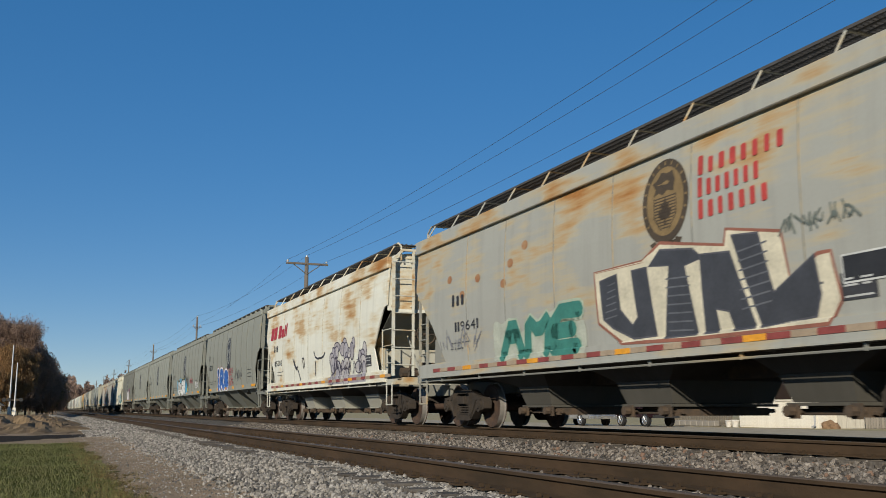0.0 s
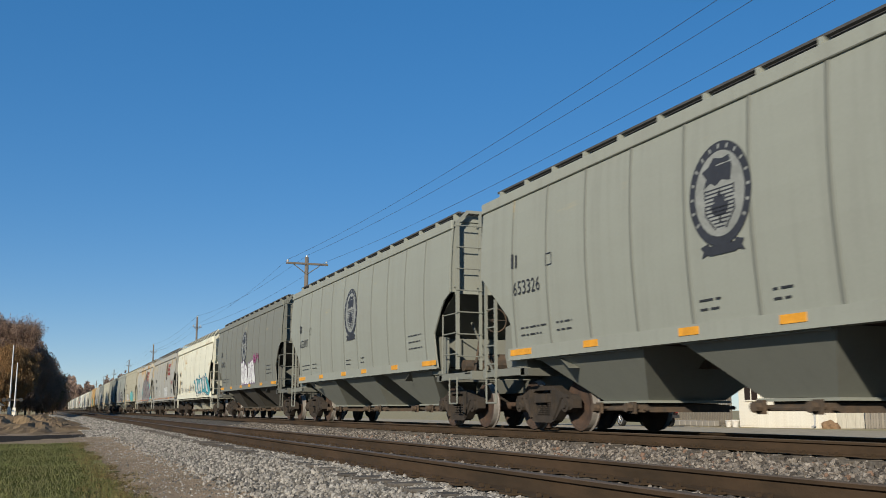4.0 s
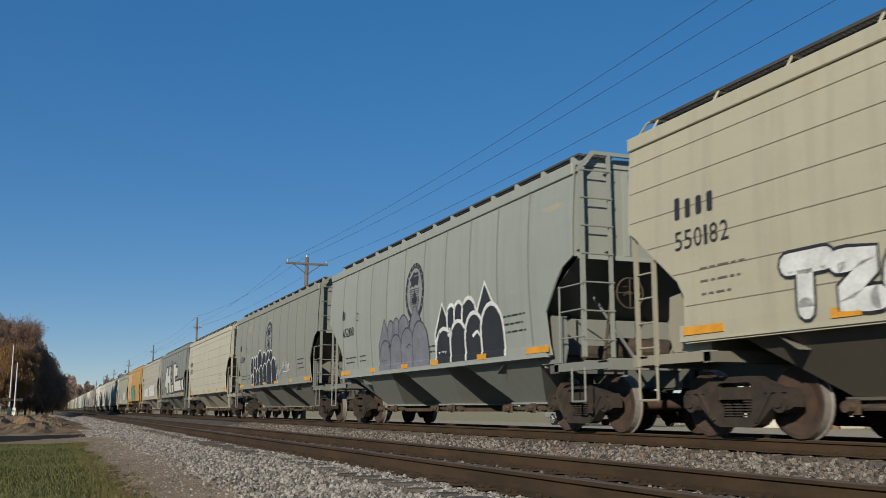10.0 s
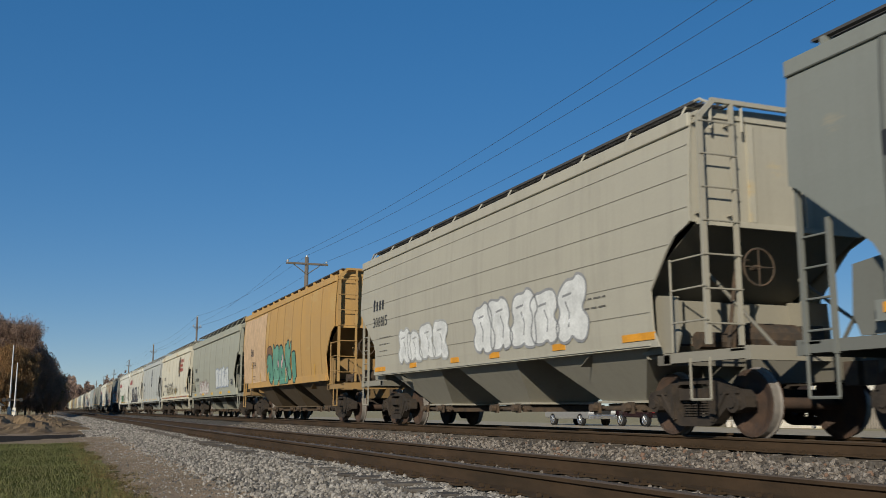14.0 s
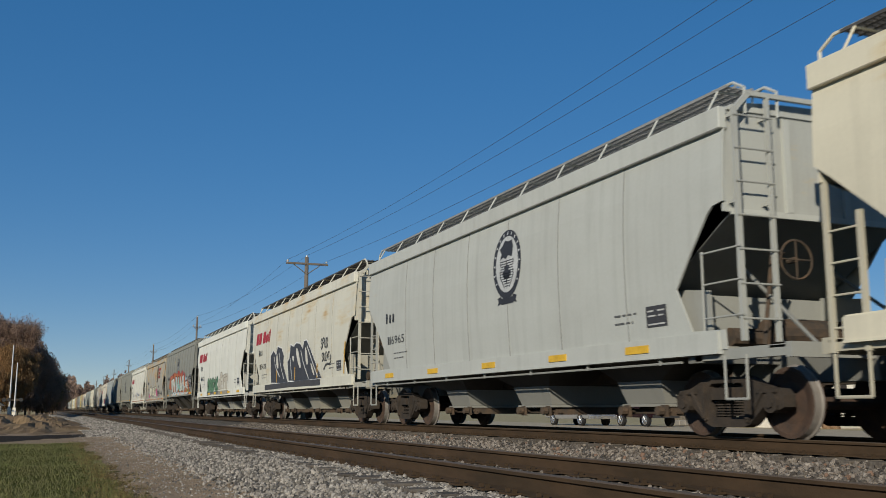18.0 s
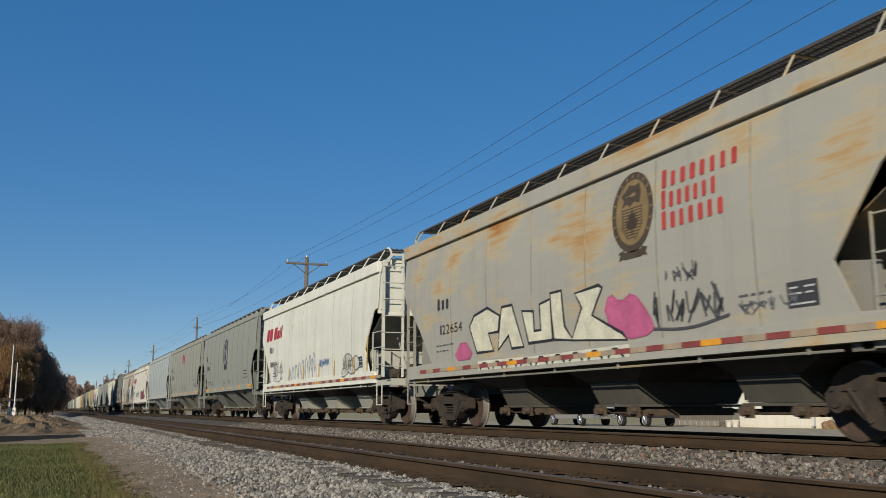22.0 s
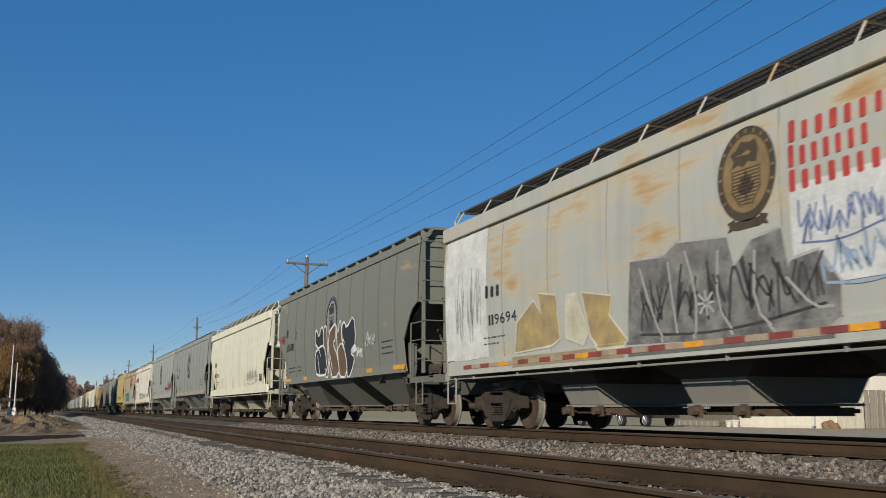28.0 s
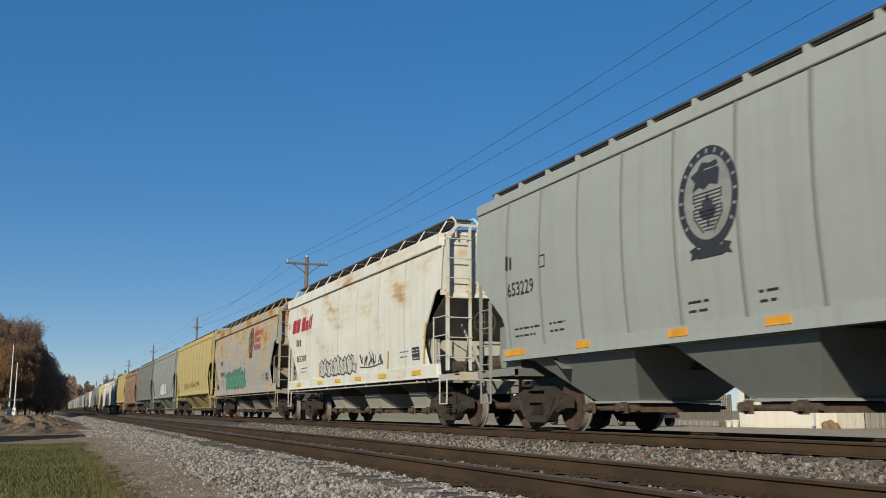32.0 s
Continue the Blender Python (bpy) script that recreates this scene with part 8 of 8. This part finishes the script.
def build_house():
    """White clapboard house, seen under the train: a front with a window and a set-back wing."""
    house = tagged(new("house"), "white clapboard house with dark windows beyond the street", "house")
    house.location = (37.3, 40.15, -0.5)
    house.rotation_euler.z = radians(0)
    depth, width, h = 8.0, 6.2, 3.0
    bm = bmesh.new()
    box(bm, 0.04, depth, 0.0, width, 0, h)
    part("wall", bm, HOUSE_WHITE, house)
    board = bmesh.new()
    vs = [board.verts.new(v) for v in ((0.018, 0, 0), (0.018, width, 0), (0.027, width, 0.2), (0.027, 0, 0.2), (0.05, 0, 0), (0.05, width, 0), (0.05, width, 0.2), (0.05, 0, 0.2))]
    for f in ((0, 1, 2, 3), (0, 4, 5, 1), (3, 2, 6, 7), (0, 3, 7, 4), (1, 5, 6, 2)):
        board.faces.new([vs[k] for k in f])
    me = None
    for k in range(14):
        if me is None:
            o = part("clapboard", fix(board), HOUSE_WHITE, house)
            me = o.data
        else:
            o = new("clapboard", me)
            o.parent = house
        o.location.z = 0.1 + k * 0.2
    end = bmesh.new()
    box(end, 0.0, depth, -0.03, 0.0, 0, 0.195)
    me = None
    for k in range(14):
        if me is None:
            o = part("clapboard", end, HOUSE_WHITE, house)
            me = o.data
        else:
            o = new("clapboard", me)
            o.parent = house
        o.location = (0.06, -0.002 * (k % 2), 0.1 + k * 0.2)
    for y in (0.25, 4.4):
        w = 2.8 if y < 1 else 1.2
        win = bmesh.new()
        box(win, -0.05, 0.06, y, y + w, 1.47, 2.75)
        o = part("window", win, HOUSE_WHITE, house)
        for s in range(2):
            bm = bmesh.new()
            box(bm, -0.07, -0.052, y + 0.08 + s * w / 2, y + w / 2 - 0.04 + s * w / 2, 1.55, 2.67)
            part("pane", bm, GLASS_DARK, o)
    win = bmesh.new()
    box(win, 1.15, 2.2, -0.07, -0.005, 1.7, 2.8)
    o = part("window", win, HOUSE_WHITE, house)
    bm = bmesh.new()
    box(bm, 1.25, 2.1, -0.09, -0.072, 1.78, 2.72)
    part("pane", bm, GLASS_DARK, o)
    bm = bmesh.new()
    extrude_poly(bm, [(-0.4, 3.0), (width + 0.4, 3.0), (width / 2, 5.0)], -0.4, depth + 0.4)
    part("roof", fix(bm), SHINGLE, house)
    bm = bmesh.new()
    bar(bm, (-0.08, 0.06, 0.15), (-0.08, 0.06, 2.9), 0.05, 8)
    bar(bm, (-0.08, 0.06, 0.16), (-0.35, 0.0, 0.1), 0.05, 8)
    part("downspout", bm, GALV, house)
    return house


build_house()


def build_fence(x0, y0, x1, y1, h, material, label, n):
    fence = tagged(new("fence"), label, "fence", "fences by the house")
    board = bmesh.new()
    box(board, -0.07, 0.07, -0.012, 0.012, 0, h)
    bmesh.ops.bevel(board, geom=list(board.edges), offset=0.008, segments=1, affect="EDGES")
    me = None
    ang = math.atan2(y1 - y0, x1 - x0)
    for k in range(n):
        t = k / (n - 1)
        if me is None:
            o = part("board", board, material, fence)
            me = o.data
        else:
            o = new("board", me)
            o.parent = fence
        o.location = (x0 + (x1 - x0) * t, y0 + (y1 - y0) * t, -0.5 + random.uniform(-0.02, 0.02))
        o.rotation_euler = (0, random.uniform(-0.012, 0.012), ang)
    for z in (0.2, h - 0.3):
        bm = bmesh.new()
        bar(bm, (x0, y0 + 0.04, -0.5 + z), (x1, y1 + 0.04, -0.5 + z), 0.035, 4)
        part("rail", bm, material, fence)
    return fence


build_fence(39.5, 38.95, 45.5, 36.9, 2.0, FENCE_WOOD, "grey weathered board fence beside the white house", 44)


def fence_panel():
    """A wide pale gate panel at the house's end of the fence."""
    panel = tagged(new("gate"), "wide pale board gate between house and fence", "gate")
    panel.location = (38.05, 39.5, -0.5)
    panel.rotation_euler.z = math.atan2(-0.5, 1.4)
    pale = mat("pale_panel_wood", (0.46, 0.42, 0.34), (0.36, 0.33, 0.27), 3, 0.9, 0, 0.3, 30, (5, 5, 0.4))
    for k in range(3):
        bm = bmesh.new()
        box(bm, 0.48 * k, 0.48 * k + 0.47, -0.02, 0.02, 0.02, 1.88)
        bmesh.ops.bevel(bm, geom=list(bm.edges), offset=0.01, segments=1, affect="EDGES")
        part("board", bm, pale, panel)
    return panel


def earth_heap():
    """A knee-high heap of brown earth against the house corner."""
    bm = bmesh.new()
    bmesh.ops.create_icosphere(bm, subdivisions=3, radius=1.0)
    for v in bm.verts:
        k = 1 + 0.35 * noise.noise(v.co * 2.5)
        v.co = Vector((v.co.x * 0.4 * k, v.co.y * 0.5 * k, max(-0.1, v.co.z) * 0.42 * k))
    heap = part("earth_heap", bm, mat("heaped_brown_earth", (0.24, 0.15, 0.085), (0.15, 0.095, 0.055), 4, 0.95, 0, 0.5, 20), None)
    heap.location = (37.7, 39.6, -0.5)
    return tagged(heap, "small heap of brown earth by the house corner", "earth heap")


fence_panel()
earth_heap()
build_fence(37.6, 47.4, 37.9, 53.5, 1.9, mat("dark_fence_wood", (0.2, 0.17, 0.13), (0.12, 0.1, 0.08), 4, 0.9), "grey upright board fence behind the pots", 36)


def build_pot(x, y, r, h):
    pot = tagged(new("plant_pot"), "pale round plant pot beside the house", "plant pot", "pots by the house")
    pot.location = (x, y, -0.5)
    bm = bmesh.new()
    prof = [(0.0, r * 0.7), (h * 0.85, r), (h * 0.85, r * 1.12), (h, r * 1.12), (h, r * 0.95), (h * 0.9, r * 0.9)]
    rings = [[bm.verts.new((rr * math.cos(k * math.pi / 7), rr * math.sin(k * math.pi / 7), z)) for k in range(14)] for z, rr in prof]
    for a, b in zip(rings, rings[1:]):
        for k in range(14):
            bm.faces.new((a[k], a[(k + 1) % 14], b[(k + 1) % 14], b[k]))
    bm.faces.new(rings[0])
    bm.faces.new(rings[-1])
    part("vessel", fix(bm), CLAY, pot)
    bm = bmesh.new()
    bar(bm, (0, 0, h * 0.8), (0, 0, h * 0.88), r * 0.88, 12)
    part("soil", bm, mat("dark_potting_soil", (0.06, 0.045, 0.03), None, 9, 0.95), pot)
    return pot


build_pot(36.4, 45.6, 0.22, 0.42)
build_pot(36.5, 46.3, 0.2, 0.38)


def build_low_wall():
    wall = tagged(new("stone_edging"), "low row of pale stone blocks along the yard", "garden wall")
    wall.location = (37.0, 48.0, -0.5)
    for k in range(7):
        bm = bmesh.new()
        box(bm, -0.2, 0.2, 0.02, 0.56, 0, 0.34)
        bmesh.ops.bevel(bm, geom=list(bm.edges), offset=0.04, segments=1, affect="EDGES")
        o = part("block", bm, CONCRETE, wall)
        o.location.y = k * 0.58
    return wall


build_low_wall()


def dirt_mound():
    """Low heap of pushed-up earth with ruts and clods."""
    xs = [-9.0 + 0.14 * k for k in range(82)]
    ys = [40.0 + 0.42 * k for k in range(92)]
    verts = []
    for y in ys:
        for x in xs:
            e = min(1.0, (2.3 - x) / 2.6, (x + 9.0) / 1.5) * min(1.0, (y - 40.0) / 9.0, (78.6 - y) / 12.0)
            e = max(0.0, e)
            ridge = 1 - 2.2 * abs(noise.noise((x * 0.9 + y * 0.1, y * 0.3, 9.0)))
            fine = 1 - 2 * abs(noise.noise((x * 2.3 - y * 0.2, y * 0.55, 5.0)))
            lump = 0.55 + 0.9 * noise.noise((x * 0.55, y * 0.13, 4.0)) + 0.6 * ridge + 0.4 * fine
            rut = -0.3 * math.exp(-((x * 0.8 + (y - 52) * 0.28 + 0.5) / 0.35) ** 2) - 0.16 * math.exp(-((x * 0.8 + (y - 52) * 0.28 + 2.0) / 0.35) ** 2)
            verts.append((x, y, ground_z(x, y) - 0.05 + e * (0.42 * max(0.12, lump) + rut)))
    w = len(xs)
    faces = [(j * w + i, j * w + i + 1, (j + 1) * w + i + 1, (j + 1) * w + i) for j in range(len(ys) - 1) for i in range(w - 1)]
    me = bpy.data.meshes.new("dirt_mound")
    me.from_pydata(verts, [], faces)
    me.materials.append(mat("loose_brown_earth", (0.24, 0.165, 0.09), (0.12, 0.08, 0.045), 0.9, 0.95, 0, 0.9, 5))
    return tagged(new("dirt_mound", me), "low mound of rutted brown earth beside the crossing", "dirt mound")


dirt_mound()


# ---- grass ----
def grass_blades():
    rnd = np.random.RandomState(5)
    verts, faces = [], []
    for n in range(85000):
        y = 9.0 + 24.0 * rnd.rand() ** 1.4
        x = -6.5 + 7.9 * rnd.rand()
        if cover_of(x, y)[0] < 0.5 or x < -1.2 - 0.16 * (y - 9):
            continue
        z = ground_z(x, y)
        h = 0.022 + 0.05 * rnd.rand() ** 2
        if x > 0.55:
            h *= 1.6
        a = rnd.rand() * 6.28
        w = 0.0025 + 0.003 * rnd.rand()
        dx, dy = math.cos(a) * w, math.sin(a) * w
        lx, ly = rnd.randn() * h * 0.45, rnd.randn() * h * 0.45
        i = len(verts)
        verts += [(x - dx, y - dy, z), (x + dx, y + dy, z), (x + lx, y + ly, z + h)]
        faces.append((i, i + 1, i + 2))
    me = bpy.data.meshes.new("grass")
    me.from_pydata(verts, [], faces)
    me.materials.append(mat("mown_grass_blades", (0.084, 0.098, 0.024), (0.135, 0.125, 0.05), 1.2, 0.7, 0, 0, 40, None, 0.45))
    return tagged(new("grass", me), "short green grass with dry patches beside the tracks", "grass", kind="stuff")


grass_blades()


def edge_weeds():
    """Dry tufts and fallen leaves along the ragged edge of the grass."""
    rnd = np.random.RandomState(15)
    verts, faces = [], []
    for n in range(150):
        y = 11.0 + 21.0 * rnd.rand() ** 1.3
        x = 0.8 + 0.2 * rnd.randn() * (0.5 + 0.5 * rnd.rand())
        for k in range(26):
            px, py = x + 0.07 * rnd.randn(), y + 0.12 * rnd.randn()
            z, i = ground_z(px, py), len(verts)
            a, h = rnd.rand() * 6.28, 0.03 + 0.07 * rnd.rand()
            if k % 4 == 0:      # a curled leaf
                verts += [(px + 0.03 * math.cos(a + q * 1.57), py + 0.03 * math.sin(a + q * 1.57), z + 0.012 + 0.012 * (q % 2)) for q in range(4)]
                faces.append((i, i + 1, i + 2, i + 3))
            else:
                verts += [(px - 0.004 * math.cos(a), py - 0.004 * math.sin(a), z), (px + 0.004 * math.cos(a), py + 0.004 * math.sin(a), z), (px + 0.5 * h * rnd.randn(), py + 0.5 * h * rnd.randn(), z + h)]
                faces.append((i, i + 1, i + 2))
    me = bpy.data.meshes.new("dry_weeds")
    me.from_pydata(verts, [], faces)
    me.materials.append(mat("dry_weed_blades", (0.16, 0.11, 0.05), (0.09, 0.085, 0.03), 2.0, 0.8, 0, 0, 40, None, 0.5))
    return tagged(new("dry_weeds", me), "dry weeds and fallen leaves at the edge of the grass", "weeds", kind="stuff")


edge_weeds()



def motions():
    for i, car in enumerate(cars):
        rows = []
        for k in range(0, 33, 1):
            y = CENTRES[i] - travelled(k)
            rows.append((k, pose(TRAIN_X, y, TRAIN_Z)))
        walk(car, rows)
    # wheels roll without slipping; keyed on every frame, shared by the copies
    for w in WHEEL_TURN:
        x, y, z = w.location
        walk(w, [(k / FPS, pose(x, y, z, math.degrees(travelled(k / FPS) / 0.455) % 360)) for k in range(int(CLIP * FPS) + 1)])
    for car in cars:
        for o in car.children_recursive:
            if o.name.split(".")[0] == "wheelset" and not o.animation_data:
                src = WHEEL_TURN[0] if o.location.y < 0 else WHEEL_TURN[1]
                o.rotation_mode = "QUATERNION"
                o.animation_data_create()
                o.animation_data.action = src.animation_data.action
                o.animation_data.action_slot = src.animation_data.action_slot


motions()
